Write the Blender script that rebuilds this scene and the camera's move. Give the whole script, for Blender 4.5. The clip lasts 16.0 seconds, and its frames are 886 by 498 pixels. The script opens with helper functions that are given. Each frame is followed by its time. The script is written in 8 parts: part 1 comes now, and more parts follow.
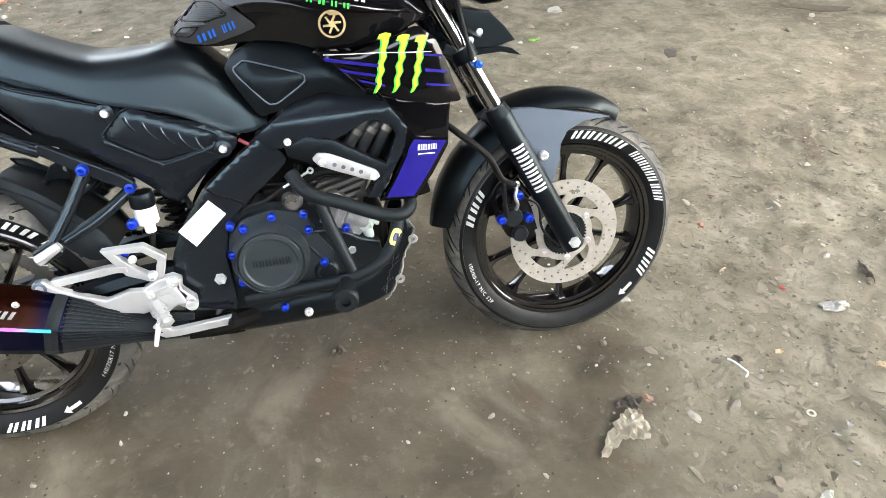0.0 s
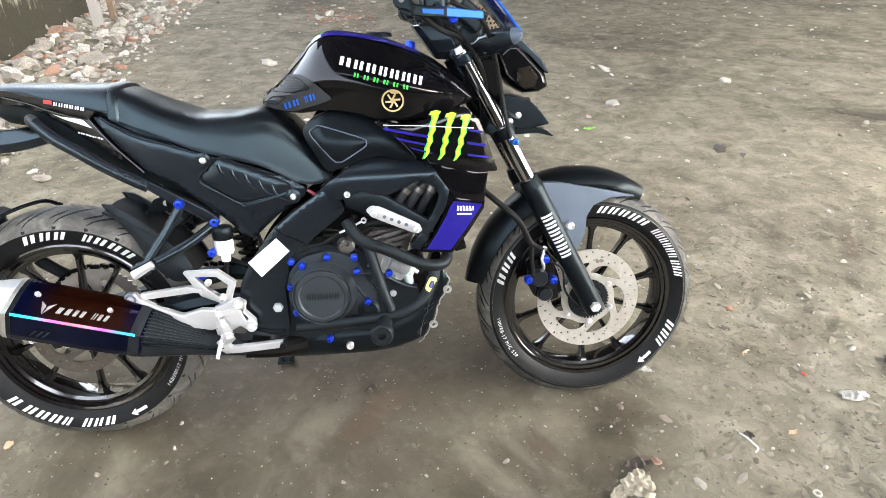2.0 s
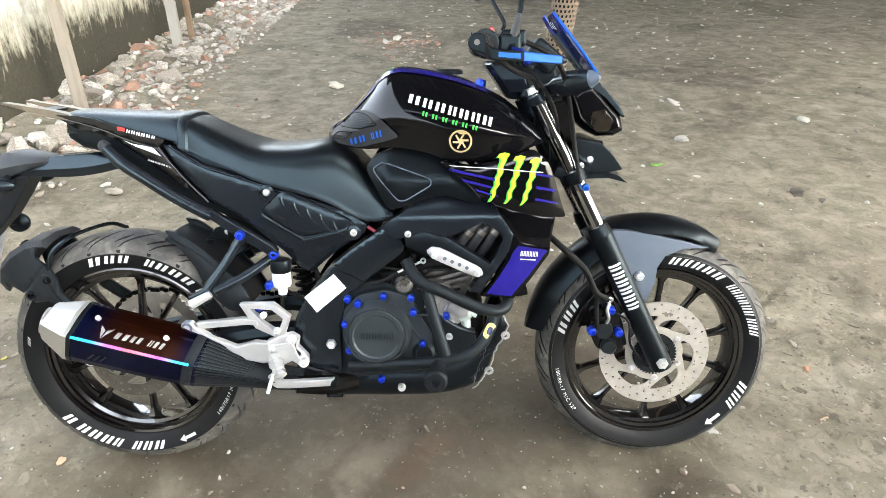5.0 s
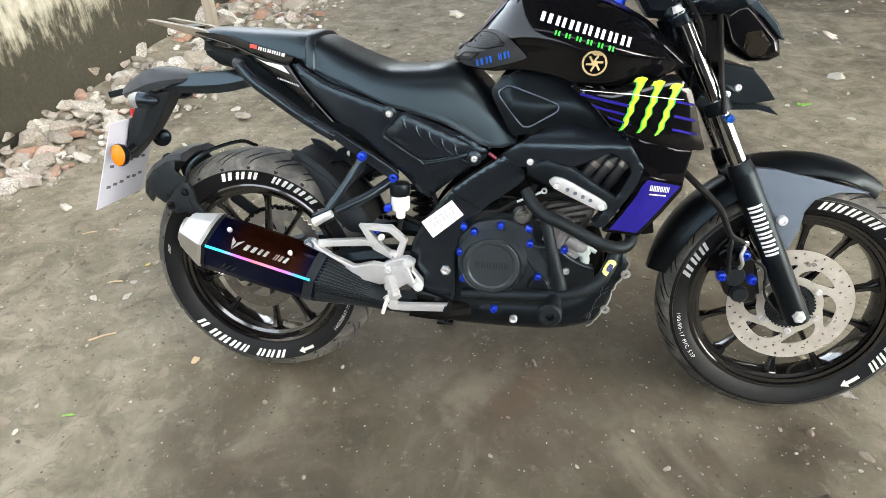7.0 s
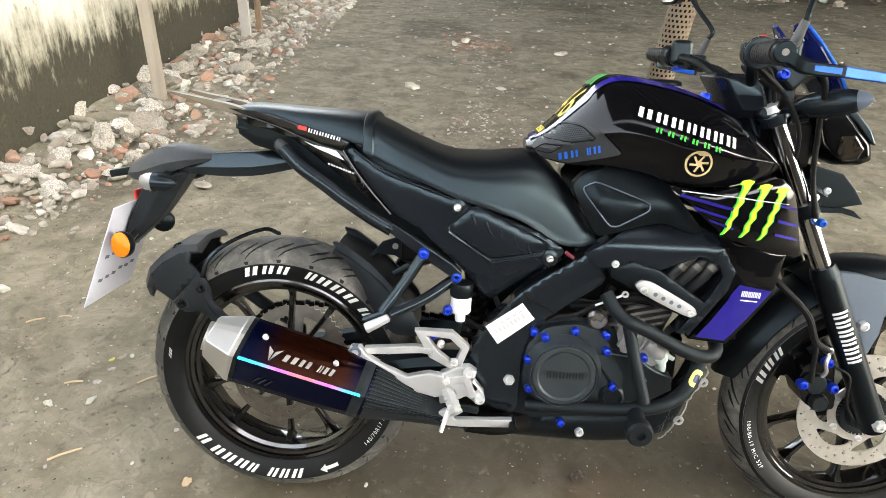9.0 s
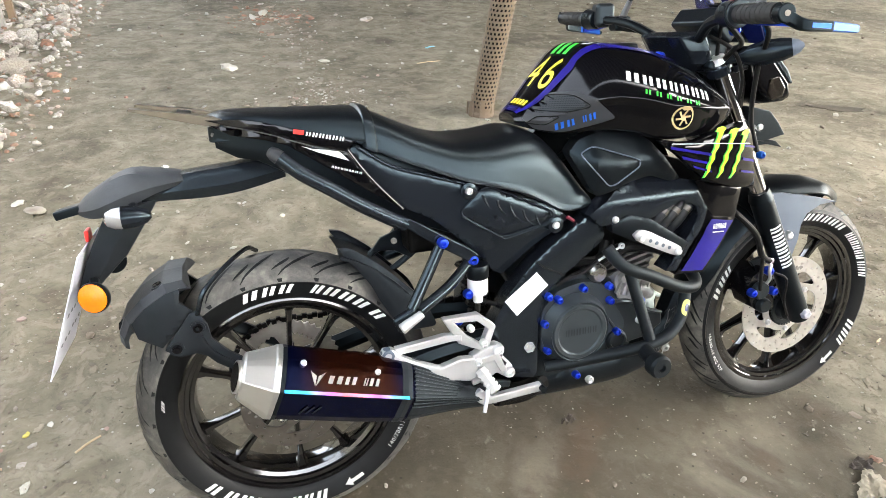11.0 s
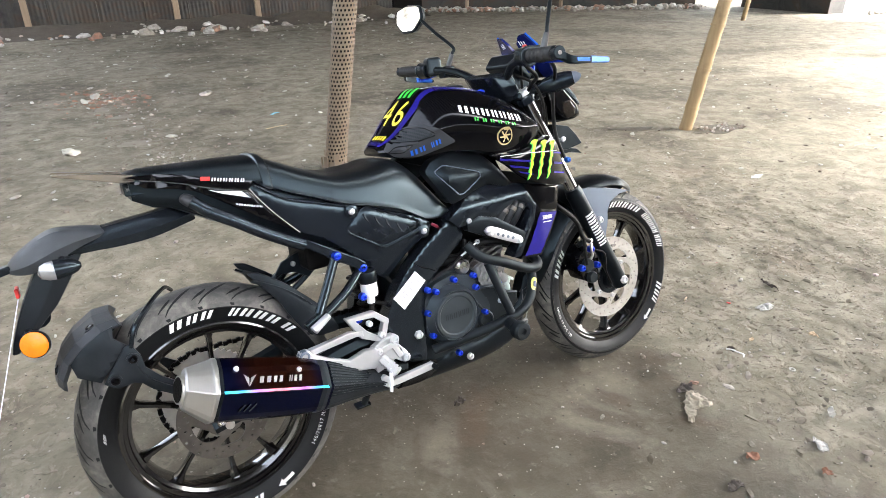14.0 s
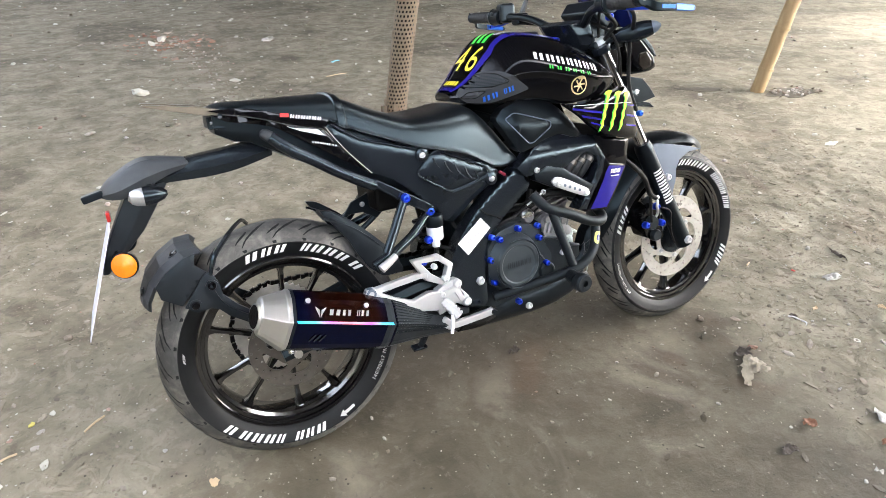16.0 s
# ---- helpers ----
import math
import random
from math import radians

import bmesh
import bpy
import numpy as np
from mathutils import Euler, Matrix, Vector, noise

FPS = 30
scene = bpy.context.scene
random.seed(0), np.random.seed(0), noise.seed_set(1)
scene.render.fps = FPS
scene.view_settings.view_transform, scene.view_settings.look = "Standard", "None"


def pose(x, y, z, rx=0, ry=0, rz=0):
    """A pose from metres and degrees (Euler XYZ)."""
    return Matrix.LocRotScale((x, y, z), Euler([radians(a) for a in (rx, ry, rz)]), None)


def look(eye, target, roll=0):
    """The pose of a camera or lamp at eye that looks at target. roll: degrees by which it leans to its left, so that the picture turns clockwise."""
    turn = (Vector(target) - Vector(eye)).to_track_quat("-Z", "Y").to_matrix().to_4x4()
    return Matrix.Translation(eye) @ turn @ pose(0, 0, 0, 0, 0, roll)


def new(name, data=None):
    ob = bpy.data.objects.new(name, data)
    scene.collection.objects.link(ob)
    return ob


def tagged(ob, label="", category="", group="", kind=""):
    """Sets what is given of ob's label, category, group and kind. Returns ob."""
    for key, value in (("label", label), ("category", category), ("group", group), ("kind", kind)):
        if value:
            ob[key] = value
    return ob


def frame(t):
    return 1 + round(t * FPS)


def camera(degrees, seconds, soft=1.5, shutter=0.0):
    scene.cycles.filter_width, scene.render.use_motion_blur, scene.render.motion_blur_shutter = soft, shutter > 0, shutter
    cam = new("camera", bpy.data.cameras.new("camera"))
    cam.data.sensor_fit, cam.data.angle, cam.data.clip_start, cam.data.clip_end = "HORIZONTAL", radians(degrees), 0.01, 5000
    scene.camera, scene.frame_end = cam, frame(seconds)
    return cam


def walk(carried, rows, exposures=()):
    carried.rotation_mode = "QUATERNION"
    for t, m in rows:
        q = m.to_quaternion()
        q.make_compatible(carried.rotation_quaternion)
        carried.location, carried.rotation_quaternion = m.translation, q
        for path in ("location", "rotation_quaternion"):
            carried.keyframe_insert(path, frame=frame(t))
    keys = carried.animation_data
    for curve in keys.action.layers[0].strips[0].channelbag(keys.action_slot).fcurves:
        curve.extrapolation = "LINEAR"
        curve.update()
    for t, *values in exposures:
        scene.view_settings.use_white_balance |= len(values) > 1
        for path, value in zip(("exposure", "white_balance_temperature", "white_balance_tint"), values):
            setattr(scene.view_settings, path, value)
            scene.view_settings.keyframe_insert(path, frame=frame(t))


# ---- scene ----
cam = camera(69.6, 16.0, soft=0.72)
PATH = [
    (0, (0.7670, -1.1784, 1.2566), (1.0361, 0.1124, 0.2473), -2.3),
    (0.5, (0.8552, -1.3027, 1.2533), (0.9928, 0.0092, 0.2465), -2.4),
    (1, (0.8614, -1.3409, 1.2774), (1.0021, 0.0411, 0.3685), -3.9),
    (1.5, (0.8115, -1.3571, 1.2931), (0.9204, 0.0529, 0.4241), -1.7),
    (2, (0.7951, -1.3720, 1.3081), (0.9361, 0.0543, 0.4706), -0.7),
    (2.5, (0.7516, -1.3685, 1.3106), (0.8493, 0.0553, 0.4623), 0.0),
    (3, (0.7109, -1.3639, 1.3089), (0.7469, 0.0516, 0.4424), -0.3),
    (3.5, (0.6823, -1.3588, 1.3180), (0.7396, 0.1139, 0.5544), 1.3),
    (3.7, (0.6800, -1.3574, 1.3272), (0.7396, 0.1318, 0.5959), 0.6),
    (5.8, (0.8779, -1.2501, 1.3263), (0.7580, 0.1914, 0.5113), -1.4),
    (6, (0.8919, -1.2415, 1.3247), (0.7020, 0.1962, 0.5171), -1.3),
    (6.5, (0.8677, -1.2323, 1.3039), (0.5980, 0.1570, 0.4374), -2.2),
    (7, (0.7533, -1.2827, 1.2890), (0.4870, 0.0743, 0.3718), -2.8),
    (7.5, (0.6377, -1.3132, 1.2799), (0.4631, 0.0492, 0.3469), -2.7),
    (8, (0.5565, -1.2921, 1.2732), (0.4035, 0.0677, 0.3337), 2.0),
    (8.5, (0.4712, -1.2061, 1.2807), (0.3323, 0.2451, 0.4872), 3.3),
    (9, (0.4030, -1.1378, 1.2857), (0.3513, 0.3250, 0.5038), 2.2),
    (9.2, (0.3715, -1.1269, 1.2890), (0.4026, 0.3256, 0.4855), 1.5),
    (11.3, (-0.1158, -1.0518, 1.3048), (0.4236, 0.2702, 0.4573), -1.3),
    (11.5, (-0.1799, -1.0740, 1.3064), (0.4403, 0.2151, 0.4648), -3.8),
    (12, (-0.2770, -1.1234, 1.3205), (0.5699, 0.0426, 0.4980), -0.4),
    (12.5, (-0.2854, -1.2016, 1.3537), (0.6239, -0.0062, 0.6482), 0.7),
    (13, (-0.2551, -1.2677, 1.3463), (0.5777, -0.0250, 0.6275), 0.0),
    (13.5, (-0.2272, -1.3153, 1.3413), (0.5711, -0.0490, 0.6233), 0.3),
    (14, (-0.2039, -1.3285, 1.3421), (0.5970, -0.0586, 0.6350), -0.7),
    (14.5, (-0.2054, -1.3384, 1.3429), (0.5856, -0.0559, 0.6466), -0.7),
    (15, (-0.2180, -1.3448, 1.3429), (0.5401, -0.0536, 0.6266), -1.4),
    (15.5, (-0.2354, -1.3500, 1.3380), (0.4991, -0.0575, 0.5993), -1.3),
    (16, (-0.2629, -1.3290, 1.3230), (0.4091, -0.0412, 0.5187), 0.1),
]
walk(cam, [(t, look(eye, target, roll)) for t, eye, target, roll in PATH],
     exposures=((0.0, 4.15, 6500, 7), (3.7, 4.25, 6450, 9), (5.8, 4.1, 6550, 5), (7.0, 3.9, 6600, 6), (9.2, 3.95, 6900, 6), (11.3, 4.2, 6600, 8), (12.5, 4.0, 6450, 10), (14.5, 4.08, 6350, 10), (16.0, 4.1, 6400, 10)))

# ---- world and light: an overcast day outside an open shed ----
world = bpy.data.worlds.new("world")
scene.world = world
world.use_nodes = True
wn = world.node_tree.nodes
sky = wn.new("ShaderNodeTexSky")
sky.sky_type, sky.sun_disc = "NISHITA", False
sky.sun_elevation, sky.sun_rotation = radians(40), radians(122)
sky.air_density, sky.dust_density, sky.ozone_density = 1.0, 4.0, 0.6
bg = wn["Background"]
bg.inputs["Strength"].default_value = 0.15
haze = wn.new("ShaderNodeHueSaturation")
haze.inputs["Saturation"].default_value = 0.4
world.node_tree.links.new(sky.outputs["Color"], haze.inputs["Color"])
world.node_tree.links.new(haze.outputs["Color"], bg.inputs["Color"])
sun = new("sun", bpy.data.lights.new("sun", "SUN"))
sun.data.energy, sun.data.angle, sun.data.color = 0.24, radians(18), (1.0, 0.97, 0.93)
sun.matrix_world = look((8.5, -5.3, 8.4), (0, 0, 0))


# ---- materials ----
def nodes_of(name, rough=0.5, metal=0.0, color=(0.5, 0.5, 0.5)):
    m = bpy.data.materials.new(name)
    m.use_nodes = True
    b = m.node_tree.nodes["Principled BSDF"]
    b.inputs["Base Color"].default_value = (*color, 1)
    b.inputs["Roughness"].default_value = rough
    b.inputs["Metallic"].default_value = metal
    return m, m.node_tree.nodes, m.node_tree.links, b


def noise_of(n, l, scale, detail=4, rough=0.55, coord="Object", distort=0.0):
    tc, t = n.new("ShaderNodeTexCoord"), n.new("ShaderNodeTexNoise")
    t.inputs["Scale"].default_value, t.inputs["Detail"].default_value = scale, detail
    t.inputs["Roughness"].default_value, t.inputs["Distortion"].default_value = rough, distort
    l.new(tc.outputs[coord], t.inputs["Vector"])
    return t.outputs["Fac"]


def ramp_of(n, l, fac, stops):
    r = n.new("ShaderNodeValToRGB")
    e = r.color_ramp.elements
    while len(e) < len(stops):
        e.new(0.5)
    for el, (p, c) in zip(e, stops):
        el.position = p
        el.color = (*c, 1) if len(c) == 3 else c
    l.new(fac, r.inputs["Fac"])
    return r.outputs["Color"]


def mix_of(n, l, fac, a, b):
    m = n.new("ShaderNodeMix")
    m.data_type = "RGBA"
    for sock, v in ((m.inputs["Factor"], fac), (m.inputs["A"], a), (m.inputs["B"], b)):
        if isinstance(v, (int, float)):
            sock.default_value = v
        elif isinstance(v, tuple):
            sock.default_value = (*v, 1)
        else:
            l.new(v, sock)
    return m.outputs["Result"]


def bump_of(n, l, b, height, strength=0.3, dist=0.01):
    k = n.new("ShaderNodeBump")
    k.inputs["Strength"].default_value, k.inputs["Distance"].default_value = strength, dist
    l.new(height, k.inputs["Height"])
    l.new(k.outputs["Normal"], b.inputs["Normal"])


def span_of(n, l, v, lo, hi):
    r = n.new("ShaderNodeMapRange")
    r.inputs["To Min"].default_value, r.inputs["To Max"].default_value = lo, hi
    l.new(v, r.inputs["Value"])
    return r.outputs["Result"]


def surface(name, dark, light, rough=0.5, metal=0.0, scale=30, bump=0.1, dist=0.002, coat=0.0, fine=180, rvar=0.08, spec=0.5, tint=None):
    """A worn surface: colour varied at a coarse scale, grain in the gloss and relief at a fine one."""
    m, n, l, b = nodes_of(name, rough, metal)
    a, f = noise_of(n, l, scale), noise_of(n, l, fine, 3)
    l.new(mix_of(n, l, a, dark, light), b.inputs["Base Color"])
    l.new(span_of(n, l, noise_of(n, l, scale * 0.6, 5), max(0.02, rough - rvar), min(1, rough + rvar)), b.inputs["Roughness"])
    b.inputs["Coat Weight"].default_value = coat
    b.inputs["Specular IOR Level"].default_value = spec
    b.inputs["Coat Roughness"].default_value = 0.06
    if tint:
        b.inputs["Specular Tint"].default_value = (*tint, 1)
    if bump:
        bump_of(n, l, b, f, bump, dist)
    return m


M_GLOSS = surface("gloss_black_paint", (0.0020, 0.0020, 0.0025), (0.0040, 0.0040, 0.0050), 0.09, 0, 8, 0.0, rvar=0.03, coat=0.0, spec=0.3)
M_SATIN = surface("satin_black_plastic", (0.0060, 0.0070, 0.0098), (0.0105, 0.0122, 0.0160), .23, 0, 14, 0.12, 0.0006, fine=700, spec=0.4, tint=(0.64, 0.86, 0.96))
M_MATTE = surface("matte_black_plastic", (0.0036, 0.0042, 0.0053), (0.0066, 0.0076, 0.0092), .32, 0, 14, 0.2, 0.0008, fine=600, spec=0.2, tint=(0.64, 0.86, 0.96))
M_DUSTY = surface("dusty_black_plastic", (0.0080, 0.0093, 0.0116), (0.0220, 0.0240, 0.0265), .40, 0, 18, 0.25, 0.001, fine=300, spec=0.16, tint=(0.64, 0.86, 0.96))
M_VINYL = surface("black_seat_vinyl", (0.0034, 0.0040, 0.0050), (0.0056, 0.0066, 0.0086), .30, 0, 10, 0.3, 0.0008, fine=900, spec=0.44, tint=(0.64, 0.86, 0.96))
M_FRAME = surface("satin_black_frame_paint", (0.0060, 0.0070, 0.0092), (0.0108, 0.0126, 0.0161), .21, 0, 12, 0.05, 0.0005, fine=500, spec=0.48, tint=(0.64, 0.86, 0.96))
M_GREY = surface("matt_grey_plastic", (0.0792, 0.1004, 0.1305), (0.1080, 0.1339, 0.1758), 0.42, 0.15, 16, 0.08, 0.0005, fine=600)
M_RUBBER = surface("tyre_rubber", (0.0030, 0.0034, 0.0040), (0.0066, 0.0072, 0.0080), .50, 0, 22, 0.3, 0.001, fine=260, spec=0.22)
M_TREAD, tn, tl, tb = nodes_of("worn_dusty_tread", 0.7)
dusty = ramp_of(tn, tl, noise_of(tn, tl, 11, 9, 0.68, distort=0.6), [(0.30, (0.022, 0.022, 0.022)), (0.45, (0.068, 0.065, 0.060)), (0.55, (0.155, 0.145, 0.126)), (0.68, (0.285, 0.265, 0.225))])
tl.new(mix_of(tn, tl, noise_of(tn, tl, 70, 5), dusty, (0.044, 0.043, 0.041)), tb.inputs["Base Color"])
bump_of(tn, tl, tb, noise_of(tn, tl, 150, 4), 0.5, 0.002)
M_RIM = surface("gloss_black_alloy", (0.0030, 0.0030, 0.0033), (0.0072, 0.0066, 0.0060), 0.12, 0, 20, 0.0, coat=0.8)
M_BOLT = surface("bright_zinc", (0.60, 0.60, 0.60), (0.74, 0.74, 0.74), 0.3, 0.45, 60, 0.05)
M_CHROME = surface("chrome", (0.62, 0.62, 0.63), (0.72, 0.72, 0.73), 0.08, 1, 30, 0.0, rvar=0.04)
M_STEEL = surface("drilled_brake_steel", (0.42, 0.385, 0.34), (0.66, 0.635, 0.59), 0.30, 0.55, 60, 0.1, 0.0004, fine=500)
M_BRUSH = surface("brushed_steel", (0.50, 0.49, 0.47), (0.66, 0.65, 0.63), 0.28, 1, 40, 0.15, 0.0005, fine=700)
M_CAP = surface("satin_steel", (0.50, 0.49, 0.47), (0.58, 0.57, 0.55), 0.36, 0.85, 30, 0.05, 0.0003, fine=700)
M_ALLOY = surface("silver_cast_alloy", (0.44, 0.44, 0.45), (0.58, 0.58, 0.58), 0.42, 0.55, 25, 0.25, 0.0008, fine=350)
M_CAST = surface("dark_cast_metal", (0.0080, 0.0094, 0.0110), (0.0160, 0.0184, 0.0210), .34, 0.2, 22, 0.35, 0.001, fine=320, spec=0.45, tint=(0.70, 0.88, 0.96))
M_COVER = surface("satin_black_case_paint", (0.019, 0.0225, 0.0255), (0.032, 0.037, 0.041), .42, 0.1, 22, 0.3, 0.0008, fine=420, spec=0.5, tint=(0.70, 0.88, 0.96))
# near black with little gloss: grimy metal, and shade painted into cavities
M_DARK = surface("grimy_metal_and_cavity_shade", (0.0016, 0.0016, 0.0016), (0.0060, 0.0056, 0.0052), .5, 0.1, 30, 0.4, 0.002, fine=200, spec=0.08)
M_BLUE = surface("blue_anodised_alloy", (0.008, 0.03, 0.45), (0.02, 0.08, 0.72), 0.3, 0.65, 60, 0.05, 0.0004)
M_BLUELEVER = surface("bright_blue_anodised_alloy", (0.005, 0.075, 0.42), (0.010, 0.13, 0.60), 0.38, 0.35, 60, 0.0)
M_PURPLE = surface("violet_blue_vinyl", (0.011, 0.008, 0.14), (0.018, 0.012, 0.19), 0.2, 0, 20, 0.0, coat=0.2)
M_NAVY = surface("navy_gloss_plastic", (0.006, 0.010, 0.07), (0.010, 0.016, 0.10), 0.2, 0, 30, 0.0)
M_NEON = surface("neon_green_vinyl", (0.42, 0.85, 0.02), (0.62, 0.92, 0.03), 0.4, 0, 40, 0.0)
M_GREEN = surface("green_vinyl", (0.03, 0.50, 0.04), (0.05, 0.60, 0.06), 0.4, 0, 40, 0.0)
M_YELLOW = surface("yellow_vinyl", (0.80, 0.62, 0.02), (0.88, 0.70, 0.03), 0.4, 0, 40, 0.0)
M_WHITE = surface("white_print", (0.70, 0.70, 0.69), (0.82, 0.82, 0.81), 0.5, 0, 80, 0.0)
M_PRINT = surface("white_rubber_print", (0.55, 0.54, 0.52), (0.82, 0.81, 0.79), 0.6, 0, 60, 0.1, 0.0005)
M_GOLD = surface("gold_print", (0.55, 0.42, 0.20), (0.65, 0.52, 0.28), 0.35, 0.4, 40, 0.0)
M_RED = surface("red_plastic", (0.55, 0.02, 0.02), (0.65, 0.04, 0.03), 0.35, 0, 40, 0.0)
M_CRIMSON = surface("dark_red_rubber", (0.16, 0.008, 0.025), (0.24, 0.014, 0.035), 0.4, 0, 40, 0.0)
M_AMBER = surface("amber_lens", (0.80, 0.17, 0.006), (0.92, 0.24, 0.012), 0.18, 0, 60, 0.4, 0.002, fine=240)
M_CLEAR = surface("milky_reservoir_plastic", (0.70, 0.70, 0.68), (0.80, 0.80, 0.78), 0.35, 0, 30, 0.0)
M_LENS = surface("clear_lamp_lens", (0.22, 0.22, 0.225), (0.40, 0.40, 0.40), 0.10, 0.5, 50, 0.0)
M_HOSE = surface("black_rubber_hose", (0.0060, 0.0060, 0.0060), (0.0110, 0.0110, 0.0110), 0.5, 0, 40, 0.1, 0.0005, spec=0.12)
M_STALK = surface("grey_alloy", (0.035, 0.036, 0.038), (0.065, 0.066, 0.068), 0.38, 0.3, 30, 0.1)
M_MIRROR = nodes_of("mirror_glass", 0.02, 1.0, (0.9, 0.9, 0.9))[0]


# damp tones, darkened further to paint shade under and beside the bike
DAMP_SHADED = ((0.047, 0.039, 0.026), (0.071, 0.060, 0.041), (0.096, 0.083, 0.058), (0.145, 0.128, 0.094))
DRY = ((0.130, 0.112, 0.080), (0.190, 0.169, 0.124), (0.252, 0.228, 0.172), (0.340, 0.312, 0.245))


def speckle_of(n, l, scale, reach, share):
    """Scattered round specks: 1 inside a speck, 0 outside; share of the cells hold one."""
    tc, v = n.new("ShaderNodeTexCoord"), n.new("ShaderNodeTexVoronoi")
    v.inputs["Scale"].default_value = scale
    l.new(tc.outputs["Object"], v.inputs["Vector"])
    near = n.new("ShaderNodeMath")
    near.operation, near.inputs[1].default_value = "LESS_THAN", reach
    l.new(v.outputs["Distance"], near.inputs[0])
    sep = n.new("ShaderNodeSeparateColor")
    l.new(v.outputs["Color"], sep.inputs["Color"])
    pick = n.new("ShaderNodeMath")
    pick.operation, pick.inputs[1].default_value = "LESS_THAN", share
    l.new(sep.outputs["Red"], pick.inputs[0])
    both = n.new("ShaderNodeMath")
    both.operation = "MULTIPLY"
    l.new(near.outputs["Value"], both.inputs[0])
    l.new(pick.outputs["Value"], both.inputs[1])
    return both.outputs["Value"]


def math_of(n, l, op, a, b, c=None):
    k = n.new("ShaderNodeMath")
    k.operation = op
    for sock, v in zip(k.inputs, (a, b, c)):
        if isinstance(v, (int, float)):
            sock.default_value = v
        elif v is not None:
            l.new(v, sock)
    return k.outputs["Value"]


def step_of(n, l, v, lo, hi):
    """0 below lo, 1 above hi, smooth between; also falling when hi is below lo."""
    r = n.new("ShaderNodeMapRange")
    r.interpolation_type = "SMOOTHSTEP"
    flip = hi < lo
    r.inputs["From Min"].default_value, r.inputs["From Max"].default_value = min(lo, hi), max(lo, hi)
    r.inputs["To Min"].default_value, r.inputs["To Max"].default_value = (1, 0) if flip else (0, 1)
    l.new(v, r.inputs["Value"])
    return r.outputs["Result"]


def ground_material():
    m, n, l, b = nodes_of("packed_earth", 0.85)
    tc, sep = n.new("ShaderNodeTexCoord"), n.new("ShaderNodeSeparateXYZ")
    l.new(tc.outputs["Object"], sep.inputs["Vector"])
    big = noise_of(n, l, 0.8, 6, 0.6, distort=0.5)
    mid = noise_of(n, l, 3.4, 8, 0.62, distort=0.4)
    fine = noise_of(n, l, 26, 7, 0.66, distort=0.3)
    grit = noise_of(n, l, 190, 3, 0.6)
    # dry crusted soil lies off the damp, trodden strip, darkened as bike shade too; the border between them is ragged
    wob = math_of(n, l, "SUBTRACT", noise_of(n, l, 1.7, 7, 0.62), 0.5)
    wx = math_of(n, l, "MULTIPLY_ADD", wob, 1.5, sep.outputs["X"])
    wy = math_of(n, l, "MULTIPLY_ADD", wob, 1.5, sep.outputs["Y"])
    # left and back shares are raised to paint more light on the floor
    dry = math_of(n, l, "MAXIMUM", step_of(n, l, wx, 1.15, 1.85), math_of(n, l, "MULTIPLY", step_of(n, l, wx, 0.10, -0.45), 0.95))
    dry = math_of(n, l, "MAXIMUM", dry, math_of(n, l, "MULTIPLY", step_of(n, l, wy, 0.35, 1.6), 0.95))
    trod_shaded = ramp_of(n, l, mid, [(0.30, DAMP_SHADED[0]), (0.45, DAMP_SHADED[1]), (0.57, DAMP_SHADED[2]), (0.72, DAMP_SHADED[3])])
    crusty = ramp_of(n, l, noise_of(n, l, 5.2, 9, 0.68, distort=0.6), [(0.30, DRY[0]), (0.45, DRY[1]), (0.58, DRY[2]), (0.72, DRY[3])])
    c = mix_of(n, l, dry, trod_shaded, crusty)
    # soft pale smudges of dust, and broad damp stains
    smudge = math_of(n, l, "MULTIPLY", step_of(n, l, noise_of(n, l, 2.6, 6, 0.58, distort=0.5), 0.54, 0.72), 0.55)
    c = mix_of(n, l, smudge, c, (0.270, 0.235, 0.182))
    c = mix_of(n, l, math_of(n, l, "MULTIPLY", step_of(n, l, big, 0.50, 0.36), 0.55), c, (0.066, 0.052, 0.037))
    rusty = math_of(n, l, "MULTIPLY", step_of(n, l, noise_of(n, l, 2.1, 5, 0.55, distort=0.8), 0.60, 0.74), 0.45)
    c = mix_of(n, l, rusty, c, (0.105, 0.068, 0.043))
    # ragged flakes of lifted crust, with dark gaps beside them
    edge = noise_of(n, l, 11, 10, 0.70, distort=0.7)
    off = math_of(n, l, "MULTIPLY_ADD", dry, 0.85, 0.15)
    c = mix_of(n, l, math_of(n, l, "MULTIPLY", math_of(n, l, "MULTIPLY", step_of(n, l, edge, 0.53, 0.58), 0.34), off), c, (0.335, 0.300, 0.238))
    c = mix_of(n, l, math_of(n, l, "MULTIPLY", math_of(n, l, "MULTIPLY", step_of(n, l, edge, 0.44, 0.38), 0.38), off), c, (0.072, 0.058, 0.043))
    c = mix_of(n, l, math_of(n, l, "MULTIPLY", step_of(n, l, fine, 0.42, 0.30), 0.40), c, (0.060, 0.048, 0.036))
    c = mix_of(n, l, math_of(n, l, "MULTIPLY", step_of(n, l, fine, 0.58, 0.72), 0.30), c, (0.330, 0.295, 0.235))
    # grains of sand, chips of lime and crumbs of soot
    for scale, reach, share, tint in ((46, .12, .014, (0.44, 0.40, 0.33)), (95, .22, .030, (0.33, 0.30, 0.24)), (60, .20, .07, (0.040, 0.032, 0.025)), (24, .07, .008, (0.54, 0.51, 0.45))):
        c = mix_of(n, l, math_of(n, l, "MULTIPLY", speckle_of(n, l, scale, reach, share), 0.8), c, tint)
    l.new(c, b.inputs["Base Color"])
